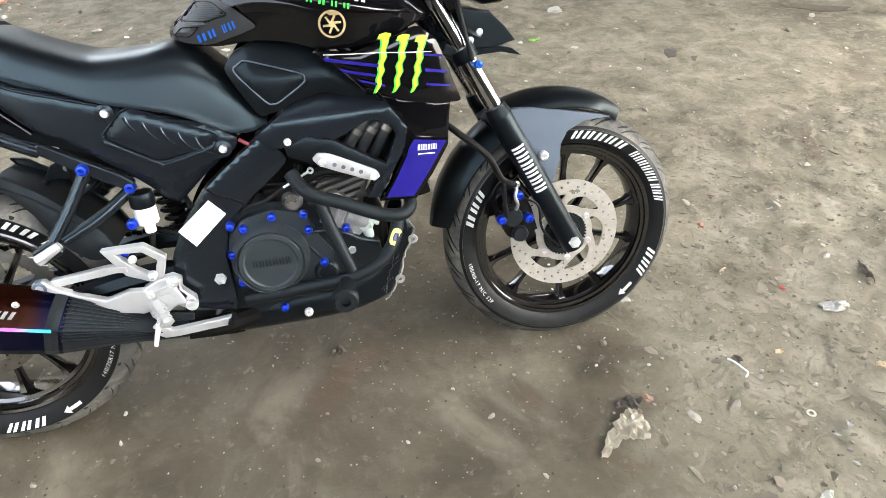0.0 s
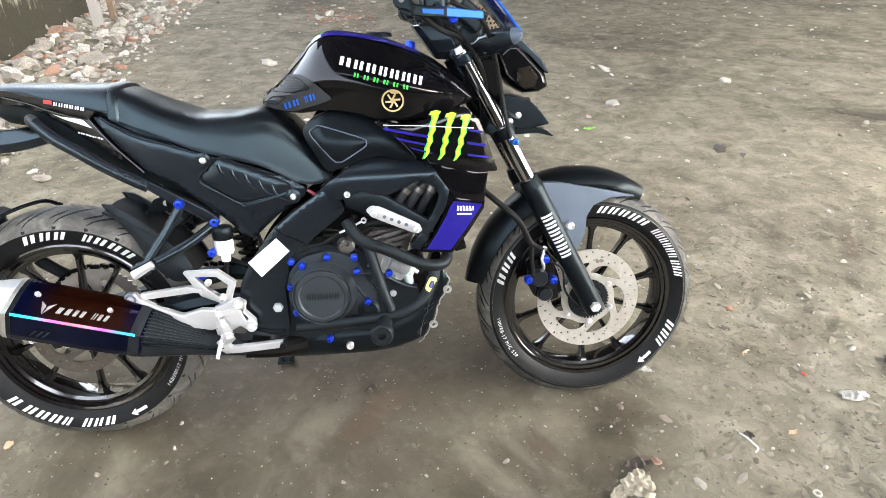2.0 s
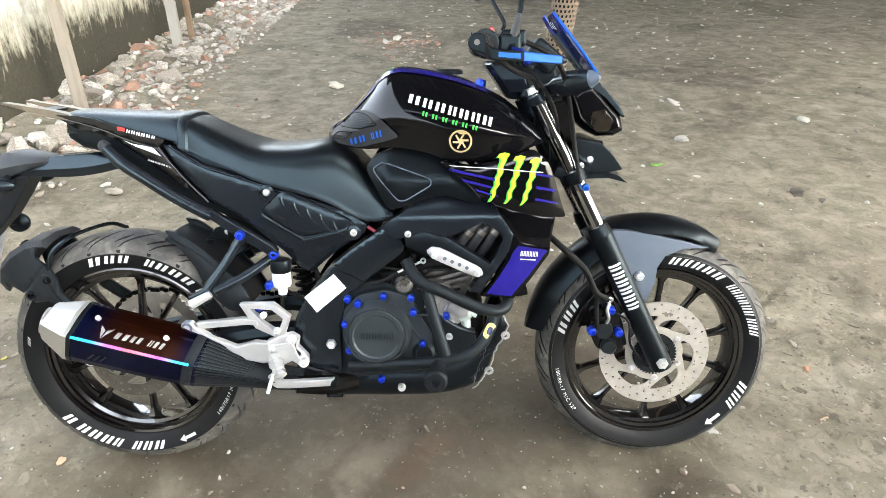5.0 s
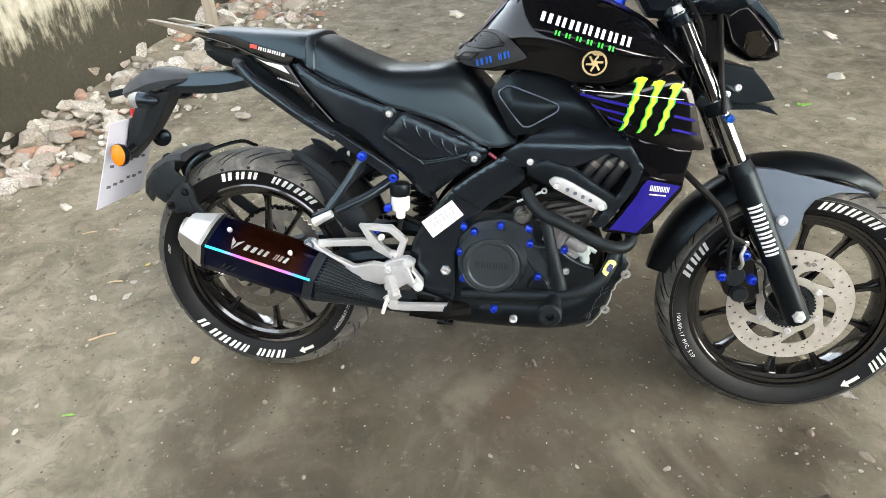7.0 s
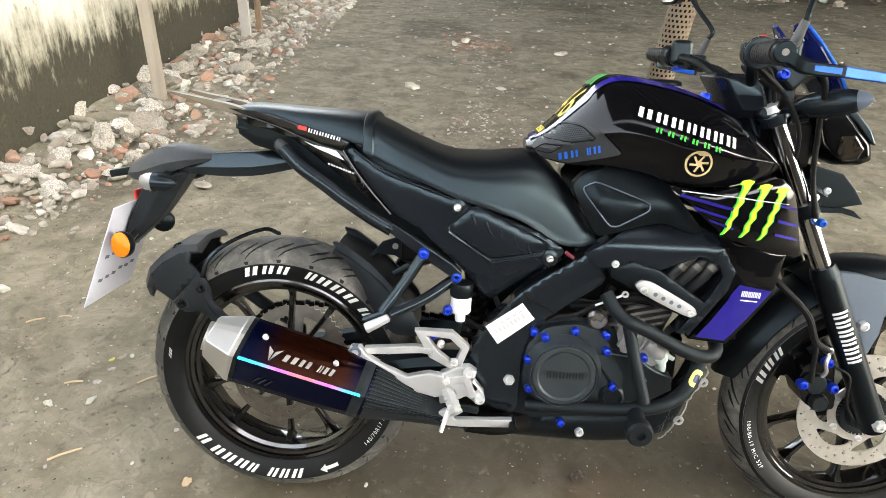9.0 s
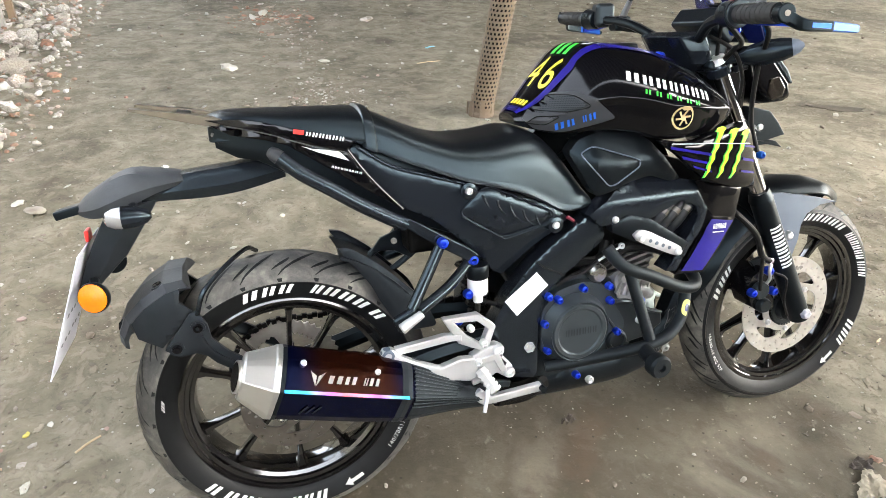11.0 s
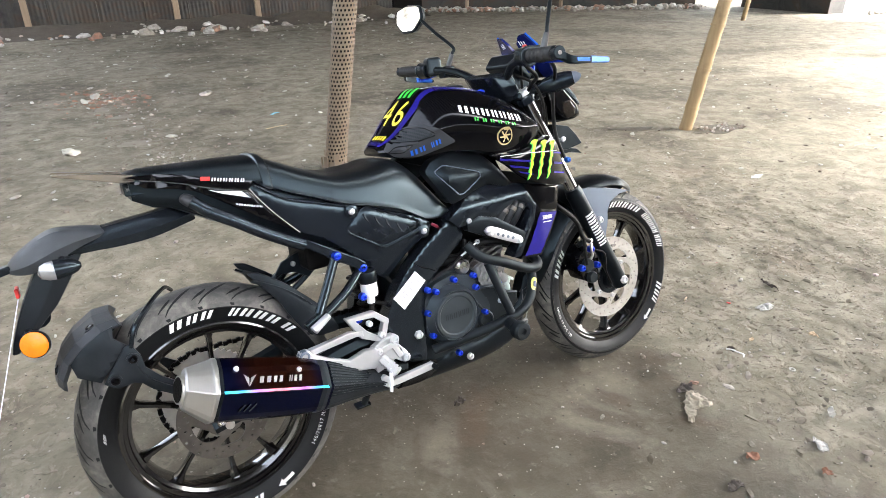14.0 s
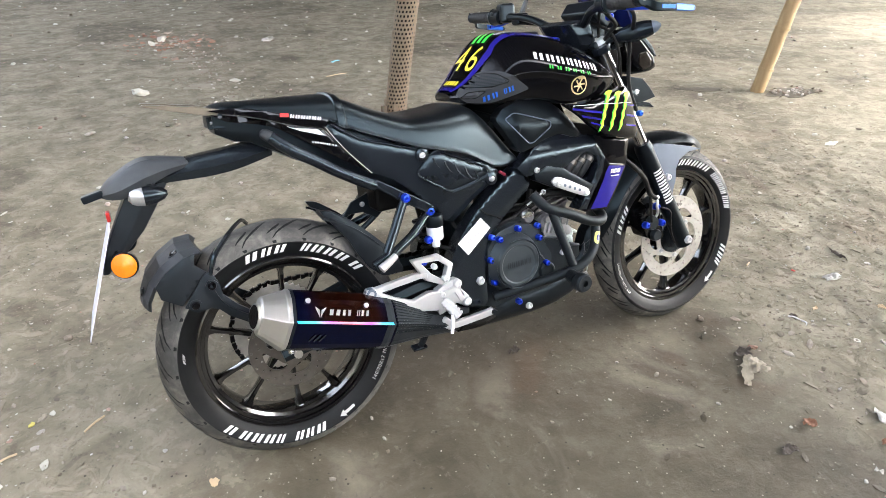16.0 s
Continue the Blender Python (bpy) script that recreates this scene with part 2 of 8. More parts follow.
    l.new(span_of(n, l, dry, 0.62, 0.92), b.inputs["Roughness"])
    b.inputs["Specular IOR Level"].default_value = 0.35
    h = math_of(n, l, "MULTIPLY_ADD", grit, 0.16, fine)
    h = math_of(n, l, "MULTIPLY_ADD", math_of(n, l, "MULTIPLY", step_of(n, l, edge, 0.50, 0.57), dry), 0.55, h)
    bump_of(n, l, b, h, 0.6, 0.008)
    return m


def wall_material():
    m, n, l, b = nodes_of("mossy_render", 0.9)
    tc, sep = n.new("ShaderNodeTexCoord"), n.new("ShaderNodeSeparateXYZ")
    l.new(tc.outputs["Object"], sep.inputs["Vector"])
    blot = noise_of(n, l, 2.6, 8, 0.66, distort=0.5)
    fine = noise_of(n, l, 45, 5, 0.65)
    # streaks that run down the face
    mp, run = n.new("ShaderNodeMapping"), n.new("ShaderNodeTexNoise")
    mp.inputs["Scale"].default_value = (1.0, 17.0, 5.0)
    run.inputs["Scale"].default_value, run.inputs["Detail"].default_value, run.inputs["Roughness"].default_value = 1.0, 8, 0.7
    l.new(tc.outputs["Object"], mp.inputs["Vector"])
    l.new(mp.outputs["Vector"], run.inputs["Vector"])
    plaster = mix_of(n, l, noise_of(n, l, 2.2, 6), (0.70, 0.69, 0.62), (0.83, 0.82, 0.75))
    moss = mix_of(n, l, fine, (0.026, 0.026, 0.017), (0.080, 0.072, 0.048))
    # damp rises from the ground with a ragged, streaky upper edge
    rise = math_of(n, l, "MULTIPLY_ADD", blot, -0.75, sep.outputs["Z"])
    rise = math_of(n, l, "MULTIPLY_ADD", run.outputs["Fac"], -0.75, rise)
    c = mix_of(n, l, math_of(n, l, "MULTIPLY", step_of(n, l, rise, 0.10, -0.22), 0.7), plaster, (0.27, 0.24, 0.15))
    c = mix_of(n, l, step_of(n, l, rise, -0.15, -0.35), c, moss)
    c = mix_of(n, l, math_of(n, l, "MULTIPLY", step_of(n, l, noise_of(n, l, 9, 6, 0.7), 0.60, 0.74), 0.7), c, (0.16, 0.15, 0.11))
    l.new(c, b.inputs["Base Color"])
    bump_of(n, l, b, fine, 0.6, 0.012)
    return m


def tin_material():
    m, n, l, b = nodes_of("old_corrugated_tin", 0.6, 0.3)
    rust = noise_of(n, l, 2.0, 8, 0.7, distort=1.0)
    c = ramp_of(n, l, rust, [(0.30, (0.016, 0.015, 0.014)), (0.48, (0.045, 0.042, 0.038)), (0.60, (0.055, 0.036, 0.024)), (0.72, (0.10, 0.092, 0.082)), (0.85, (0.030, 0.027, 0.024))])
    l.new(c, b.inputs["Base Color"])
    bump_of(n, l, b, noise_of(n, l, 60, 4), 0.3, 0.004)
    return m


def wood_material(name, dark, light, ring=1.0):
    m, n, l, b = nodes_of(name, 0.65)
    tc, mp, t = n.new("ShaderNodeTexCoord"), n.new("ShaderNodeMapping"), n.new("ShaderNodeTexNoise")
    mp.inputs["Scale"].default_value = (38 * ring, 38 * ring, 2.2)
    t.inputs["Scale"].default_value, t.inputs["Detail"].default_value = 1.0, 6
    l.new(tc.outputs["Object"], mp.inputs["Vector"])
    l.new(mp.outputs["Vector"], t.inputs["Vector"])
    c = mix_of(n, l, t.outputs["Fac"], dark, light)
    c = mix_of(n, l, ramp_of(n, l, noise_of(n, l, 4, 5), [(0.6, (0, 0, 0)), (0.75, (0.6, 0.6, 0.6))]), c, tuple(v * 0.4 for v in dark))
    l.new(c, b.inputs["Base Color"])
    bump_of(n, l, b, t.outputs["Fac"], 0.4, 0.004)
    return m


def stone_material(name, stops):
    m, n, l, b = nodes_of(name, 0.85)
    oi = n.new("ShaderNodeObjectInfo")
    geo = n.new("ShaderNodeNewGeometry")
    add = n.new("ShaderNodeMath")
    add.operation = "ADD"
    l.new(oi.outputs["Random"], add.inputs[0])
    l.new(geo.outputs["Random Per Island"], add.inputs[1])
    fr = n.new("ShaderNodeMath")
    fr.operation = "FRACT"
    l.new(add.outputs["Value"], fr.inputs[0])
    c = ramp_of(n, l, fr.outputs["Value"], stops)
    dirt = ramp_of(n, l, noise_of(n, l, 9, 7, 0.6), [(0.36, (0.85, 0.85, 0.85)), (0.60, (0, 0, 0))])
    l.new(mix_of(n, l, dirt, c, (0.19, 0.16, 0.125)), b.inputs["Base Color"])
    bump_of(n, l, b, noise_of(n, l, 70, 5), 0.3, 0.005)
    return m


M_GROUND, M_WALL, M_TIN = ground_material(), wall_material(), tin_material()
M_BAMBOO = wood_material("dry_bamboo", (0.22, 0.135, 0.062), (0.38, 0.27, 0.14))
M_WOOD = wood_material("weathered_timber", (0.20, 0.14, 0.09), (0.34, 0.25, 0.17))
M_GREYWOOD = wood_material("greyed_timber", (0.25, 0.215, 0.175), (0.42, 0.375, 0.315))
M_STONE = stone_material("broken_masonry", [(0.0, (0.30, 0.27, 0.23)), (0.35, (0.42, 0.39, 0.34)), (0.62, (0.55, 0.52, 0.47)), (0.80, (0.66, 0.65, 0.62)), (0.86, (0.40, 0.24, 0.17)), (1.0, (0.38, 0.19, 0.13))])
M_GRIT = stone_material("litter_and_grit", [(0.0, (0.16, 0.13, 0.10)), (0.45, (0.26, 0.22, 0.18)), (0.75, (0.42, 0.39, 0.34)), (0.93, (0.60, 0.58, 0.54)), (1.0, (0.32, 0.13, 0.09))])
M_POST = surface("rusty_pale_steel", (0.150, 0.102, 0.068), (0.230, 0.186, 0.138), 0.6, 0.2, 14, 0.3, 0.002)
M_PAPER = surface("pale_litter", (0.40, 0.38, 0.33), (0.56, 0.54, 0.48), 0.7, 0, 30, 0.2)
M_LEAFDRY = surface("dry_leaf", (0.24, 0.205, 0.15), (0.40, 0.355, 0.28), 0.7, 0, 30, 0.4, 0.003)
M_CONC = surface("bare_concrete", (0.33, 0.32, 0.30), (0.48, 0.46, 0.43), 0.85, 0, 5, 0.4, 0.004, fine=60)


# ---- mesh helpers ----
def part(name, bm, material, parent=None, label="", smooth=True, bevel=0.0):
    """Links a bmesh as one mesh object under a thing or under a part."""
    me = bpy.data.meshes.new(name)
    bmesh.ops.recalc_face_normals(bm, faces=bm.faces)
    if smooth:
        for f in bm.faces:
            f.smooth = True
        for e in bm.edges:
            if len(e.link_faces) == 2 and e.calc_face_angle(0) > 0.6:
                e.smooth = False
    bm.to_mesh(me)
    bm.free()
    me.materials.append(material)
    ob = new(name, me)
    if parent is not None:
        ob.parent = parent
    if label:
        ob["label"] = label
    if bevel:
        md = ob.modifiers.new("bevel", "BEVEL")
        md.width, md.segments, md.limit_method, md.angle_limit = bevel, 2, "ANGLE", radians(35)
        md.harden_normals = smooth
    return ob


def loft(rings, cap=True, bm=None):
    bm = bm or bmesh.new()
    rows = [[bm.verts.new(p) for p in r] for r in rings]
    k = len(rows[0])
    for a, b in zip(rows, rows[1:]):
        for i in range(k):
            bm.faces.new((a[i], a[(i + 1) % k], b[(i + 1) % k], b[i]))
    if cap:
        bm.faces.new(rows[0])
        bm.faces.new(rows[-1][::-1])
    return bm


def smooth_path(pts, n=6):
    """A Catmull-Rom curve through pts."""
    p = [Vector(q) for q in pts]
    if len(p) < 3:
        return p
    p = [2 * p[0] - p[1], *p, 2 * p[-1] - p[-2]]
    out = []
    for a, b, c, d in zip(p, p[1:], p[2:], p[3:]):
        for i in range(n):
            t = i / n
            out.append(0.5 * ((2 * b) + (c - a) * t + (2 * a - 5 * b + 4 * c - d) * t * t + (3 * b - a - 3 * c + d) * t ** 3))
    return out + [p[-2]]


def tube(pts, r, n=6, sides=10, bm=None, smooth=True):
    """A round bar along pts; r is one radius or one for each end."""
    p = smooth_path(pts, n) if smooth else [Vector(q) for q in pts]
    r0, r1 = r if isinstance(r, tuple) else (r, r)
    rings, side = [], None
    for i, q in enumerate(p):
        d = (p[min(i + 1, len(p) - 1)] - p[max(i - 1, 0)]).normalized()
        side = (side - d * side.dot(d)).normalized() if side is not None else d.orthogonal().normalized()
        up, rr = d.cross(side), r0 + (r1 - r0) * i / max(1, len(p) - 1)
        rings.append([q + rr * (math.cos(a) * side + math.sin(a) * up) for a in (2 * math.pi * k / sides for k in range(sides))])
    return loft(rings, True, bm)


def lathe(profile, centre, sides=48, bm=None, closed=False):
    """Turns (radius, y) pairs round the y axis through centre."""
    bm = bm or bmesh.new()
    rows = []
    for k in range(sides):
        a = 2 * math.pi * k / sides
        rows.append([bm.verts.new((centre[0] + r * math.cos(a), centre[1] + y, centre[2] + r * math.sin(a))) for r, y in profile])
    m = len(profile)
    for k in range(sides):
        a, b = rows[k], rows[(k + 1) % sides]
        for i in range(m if closed else m - 1):
            bm.faces.new((a[i], a[(i + 1) % m], b[(i + 1) % m], b[i]))
    if not closed:
        for i in (0, m - 1):
            if profile[i][0] > 1e-6:
                bm.faces.new([row[i] for row in rows])
    return bm


def plate(outline, y0, y1, bm=None, yfun=None, grid=0):
    """A sheet with the outline (x, z) between y0 and y1; yfun(x, z) shifts both faces."""
    bm = bm or bmesh.new()
    f = yfun or (lambda x, z: 0.0)
    a = [bm.verts.new((x, y0 + f(x, z), z)) for x, z in outline]
    b = [bm.verts.new((x, y1 + f(x, z), z)) for x, z in outline]
    fa, fb = bm.faces.new(a), bm.faces.new(b[::-1])
    k = len(outline)
    for i in range(k):
        bm.faces.new((a[i], b[i], b[(i + 1) % k], a[(i + 1) % k]))
    bmesh.ops.triangulate(bm, faces=[fa, fb])
    return bm


def box(c, s, bm=None, m=None):
    bm = bm or bmesh.new()
    got = bmesh.ops.create_cube(bm, size=1, matrix=Matrix.Translation(c) @ (m or Matrix()) @ Matrix.Diagonal((*s, 1)))
    return bm


def round_outline(pts, n=3):
    """The closed outline with its corners eased."""
    p = [Vector((x, z)) for x, z in pts]
    out = []
    for i, q in enumerate(p):
        a, b = p[i - 1], p[(i + 1) % len(p)]
        s, e = q.lerp(a, 0.22), q.lerp(b, 0.22)
        for j in range(n + 1):
            t = j / n
            out.append(tuple((1 - t) ** 2 * s + 2 * t * (1 - t) * q + t * t * e))
    return out


def mirror_y(bm):
    bmesh.ops.scale(bm, vec=(1, -1, 1), verts=bm.verts)
    bmesh.ops.reverse_faces(bm, faces=bm.faces)
    return bm


def rock(bm, c, r, seed, flat=0.7, sub=1):
    """One broken lump, uneven and faceted."""
    rnd = random.Random(seed)
    got = bmesh.ops.create_icosphere(bm, subdivisions=sub, radius=1)
    m = Matrix.Translation(c) @ Euler((rnd.uniform(-.4, .4), rnd.uniform(-.4, .4), rnd.uniform(0, 6.3))).to_matrix().to_4x4() @ Matrix.Diagonal((r * rnd.uniform(.8, 1.35), r * rnd.uniform(.6, 1.0), r * flat * rnd.uniform(.6, 1.1), 1))
    for v in got["verts"]:
        v.co = m @ (v.co * rnd.uniform(0.72, 1.18))
    return bm


# ---- the ground ----
def ground_z(x, y):
    z = 0.010 * noise.noise((x * 0.9, y * 0.9, 3)) + 0.005 * noise.noise((x * 3.1, y * 3.1, 7)) + 0.0016 * noise.noise((x * 11, y * 11, 1))
    rough = min(1.0, max(0.0, (x - 1.40) / 0.5)) * min(1.0, max(0.0, (1.6 - y) / 0.8)) + min(1.0, max(0.0, (-0.45 - x) / 0.3))
    if rough > 0:
        # crust broken into low plates with steep ragged edges, and crumbly soil between
        k = noise.fractal((x * 5.5, y * 5.5, 11), 0.9, 2.1, 4)
        t = min(1.0, max(0.0, (k + 0.05) / 0.16))
        z += rough * (0.007 * t * t * (3 - 2 * t) + 0.004 * abs(noise.noise((x * 14, y * 14, 5))) + 0.0016 * noise.noise((x * 33, y * 33, 2)) - 0.004)
    near = math.hypot((x - 0.65) / 1.1, y / 0.35)
    return z * min(1.0, 0.25 + 0.75 * max(0, near - 0.7)) - 0.002


def spaced(lo, hi, step, far, grow):
    v = list(np.arange(lo, hi, step))
    s, a, b = step, lo, v[-1]
    left, right = [], []
    while a > -far:
        s *= grow
        a -= s
        left.append(a)
    s = step
    while b < far:
        s *= grow
        b += s
        right.append(b)
    return left[::-1] + v + right


gx, gy = spaced(-1.5, 3.4, 0.0135, 400, 1.10), spaced(-1.0, 1.7, 0.0135, 400, 1.10)
gv = [(x, y, ground_z(x, y) if abs(x) < 40 and abs(y) < 40 else 0.0) for y in gy for x in gx]
gw = len(gx)
gf = [(j * gw + i, j * gw + i + 1, (j + 1) * gw + i + 1, (j + 1) * gw + i) for j in range(len(gy) - 1) for i in range(gw - 1)]
gme = bpy.data.meshes.new("ground")
gme.from_pydata(gv, [], gf)
gme.polygons.foreach_set("use_smooth", [True] * len(gf))
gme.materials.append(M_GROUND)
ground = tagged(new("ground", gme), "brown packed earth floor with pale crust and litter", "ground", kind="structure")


# ---- walls and roof of the shed ----
def wall_slab(name, a, b, h, thick, material, label):
    """An upright slab from a to b; its thickness lies to the right of that way."""
    d = Vector((b[0] - a[0], b[1] - a[1], 0))
    n = Vector((d.y, -d.x, 0)).normalized() * thick
    bm = bmesh.new()
    v = [bm.verts.new((p[0] + o.x, p[1] + o.y, z)) for z in (-0.1, h) for p, o in ((a, Vector()), (b, Vector()), (b, n), (a, n))]
    for q in ((0, 1, 2, 3), (4, 5, 6, 7), (0, 1, 5, 4), (1, 2, 6, 5), (2, 3, 7, 6), (3, 0, 4, 7)):
        bm.faces.new([v[i] for i in q])
    return tagged(part(name, bm, material, smooth=False), label, "wall", kind="structure")


def tin_sheet(name, a, b, h, label, z0=0.0, pitch=0.076, amp=0.006):
    """An upright wall of corrugated sheet from a to b."""
    d = Vector((b[0] - a[0], b[1] - a[1], 0))
    L, u = d.length, d.normalized()
    n = Vector((-u.y, u.x, 0))
    bm = bmesh.new()
    cols = []
    for k in range(int(L / pitch * 6) + 1):
        s = k * pitch / 6
        o = amp * math.sin(2 * math.pi * s / pitch) + 0.02 * (int(s / 0.82) % 2)
        p = Vector((a[0], a[1], 0)) + u * s
        cols.append([bm.verts.new(p + n * (o + t) + Vector((0, 0, z))) for z, t in ((z0, 0), (h, 0), (h, 0.006), (z0, 0.006))])
    for p, q in zip(cols, cols[1:]):
        for i in range(4):
            bm.faces.new((p[i], p[(i + 1) % 4], q[(i + 1) % 4], q[i]))
    return tagged(part(name, bm, M_TIN), label, "wall", kind="structure")


wall_slab("wall_west", (-2.85, 13.2), (-1.72, -4.5), 2.0, -0.2, M_WALL, "grey rendered masonry wall, dark with damp moss below")
tin_sheet("wall_north", (-2.9, 13.4), (7.4, 12.6), 3.0, "dark old corrugated tin wall of the shed")
wall_slab("wall_northeast", (8.2, 13.4), (14.2, 9.6), 2.6, -0.2, M_TIN, "weathered dark masonry wall behind a line of rubble")
wall_slab("wall_east", (14.6, 8.6), (14.4, 6.4), 2.8, -1.2, M_TIN, "dark end of a masonry pier beside the bright yard")


def roof(x0, x1, y0, y1, z):
    bm = bmesh.new()
    rows = []
    k = int((x1 - x0) / 0.05)
    for i in range(k + 1):
        x = x0 + (x1 - x0) * i / k
        o = 0.015 * math.sin(2 * math.pi * x / 0.2)
        rows.append([bm.verts.new((x, y, z + o + t)) for y, t in ((y0, 0), (y1, 0), (y1, 0.01), (y0, 0.01))])
    for p, q in zip(rows, rows[1:]):
        for i in range(4):
            bm.faces.new((p[i], p[(i + 1) % 4], q[(i + 1) % 4], q[i]))
    return bm


# the unseen roof stops short of the mossy wall; its edges and gap are set to shape the light
ROOFS = [(-1.45, 0.55, 1.66, 13.6, 3.10, "dark corrugated tin roof along the wall"), (0.55, 7.8, 1.66, 13.6, 3.13, "dark corrugated tin roof of the shed"), (-0.85, 10.4, -0.80, 1.66, 3.12, "unseen dark tin roof, its gap along the wall shaping the light"),
         (-0.95, 7.6, -4.4, -0.92, 3.10, "unseen dark tin sheet added to shade the open front"), (7.8, 16.5, 1.66, 13.6, 3.14, "unseen dark tin roof drawn out to shade the far bays")]
for x0, x1, y0, y1, z, words in ROOFS:
    tagged(part("ceiling", roof(x0, x1, y0, y1, z), M_TIN), words, "roof", kind="structure")

# ---- the motorcycle: x runs forward from the rear contact, y to its left, z up along its lean ----
bike = tagged(new("motorcycle"), "black naked motorcycle with blue bolts and green graphics, leaning", "motorcycle")
bike.matrix_world = pose(0, 0, 0, -12, 0, 0)
R_C, F_C = (0.0, 0.0, 0.315), (1.331, 0.0, 0.302)


def lerp_tab(tab, x):
    """A smooth look-up in rows of (x, value, ...)."""
    if x <= tab[0][0]:
        return tuple(tab[0][1:])
    if x >= tab[-1][0]:
        return tuple(tab[-1][1:])
    i = next(k for k in range(len(tab) - 1) if x <= tab[k + 1][0])
    a, b = tab[i], tab[i + 1]
    p, q = tab[max(0, i - 1)], tab[min(len(tab) - 1, i + 2)]
    h = b[0] - a[0]
    t = (x - a[0]) / h
    out = []
    for k in range(1, len(a)):
        s = (b[k] - a[k]) / h
        m0 = s if p is a else .5 * (s + (a[k] - p[k]) / max(1e-9, a[0] - p[0]))
        m1 = s if q is b else .5 * (s + (q[k] - b[k]) / max(1e-9, q[0] - b[0]))
        m0 = 0 if m0 * s <= 0 else math.copysign(min(abs(m0), 3 * abs(s)), s)
        m1 = 0 if m1 * s <= 0 else math.copysign(min(abs(m1), 3 * abs(s)), s)
        out.append((2 * t ** 3 - 3 * t * t + 1) * a[k] + (t ** 3 - 2 * t * t + t) * h * m0 + (3 * t * t - 2 * t ** 3) * b[k] + (t ** 3 - t * t) * h * m1)
    return tuple(out)


def body(tab, profile, n=28, hard=False):
    """A symmetric body along x: tab rows (x, top, bottom, half width), profile (side 0..1, height 0..1) from the top centre down."""
    half = [Vector(p) for p in profile] if hard else [p.to_2d() for p in smooth_path([(a, b, 0) for a, b in profile], 3)]
    half[0], half[-1] = Vector(profile[0]), Vector(profile[-1])
    rings = []
    x0, x1 = tab[0][0], tab[-1][0]
    for i in range(n + 1):
        x = x0 + (x1 - x0) * i / n
        zt, zb, w = lerp_tab(tab, x)
        right = [(x, -p[0] * w, zb + (zt - zb) * p[1]) for p in half]
        left = [(x, -y, z) for x, y, z in right[-2 if half[-1][0] == 0 else -1:0 if half[0][0] == 0 else None:-1]]
        rings.append(right + left)
    return loft(rings)


def bolt(name, c, r, material, parent, depth=0.008, label="", n=(0, -1, 0), sides=12):
    """A dome-headed bolt with a socket, its head facing n."""
    bm = lathe([(0.0, -depth * .55), (r * .45, -depth * .55), (r * .5, -depth), (r * .82, -depth * .92), (r, -depth * .5), (r, 0.004)], (0, 0, 0), sides)
    q = Vector((0, -1, 0)).rotation_difference(Vector(n)).to_matrix().to_4x4()
    bmesh.ops.transform(bm, matrix=Matrix.Translation(c) @ q, verts=bm.verts)
    return part(name, bm, material, parent, label)


def arc_bar(bm, c, y, r0, r1, a0, a1, slant=0.0, steps=3, lift=None):
    """A curved bar on a wheel's side between two radii and two angles in degrees."""
    rows = []
    for i in range(steps + 1):
        a = radians(a0 + (a1 - a0) * i / steps)
        s = radians(slant)
        f = lift or (lambda r: 0.0)
        rows.append([bm.verts.new((c[0] + r * math.cos(a + k), y - f(r), c[2] + r * math.sin(a + k))) for r, k in ((r0, 0), ((r0 + r1) / 2, s / 2), (r1, s))])
    for p, q in zip(rows, rows[1:]):
        for i in range(2):
            bm.faces.new((p[i], p[i + 1], q[i + 1], q[i]))


def bars_on_arc(name, c, y, r0, r1, a0, a1, widths, parent, material, slant=0, lift=None):
    """A word as a row of plain bars along an arc."""
    bm = bmesh.new()
    total, a = sum(abs(w) for w in widths), a0
    for w in widths:
        step = (a1 - a0) * abs(w) / total
        if w > 0:
            for k0, k1 in ((.08, .34), (.52, .78)):
                arc_bar(bm, c, y, r0, r1, a + step * k0, a + step * k1, slant, 2, lift)
        a += step
    return part(name, bm, material, parent, smooth=False)


def text_mesh(word, size):
    """Flat lettering in the built-in font as a bmesh in the xy plane."""
    cu = bpy.data.curves.new("lettering", "FONT")
    cu.space_character = 1.28
    cu.body, cu.size, cu.align_x, cu.align_y = word, size, "LEFT", "BOTTOM"
    ob = bpy.data.objects.new("lettering", cu)
    me = bpy.data.meshes.new_from_object(ob)
    bm = bmesh.new()
    bm.from_mesh(me)
    bpy.data.objects.remove(ob)
    bpy.data.meshes.remove(me)
    bpy.data.curves.remove(cu)
    return bm


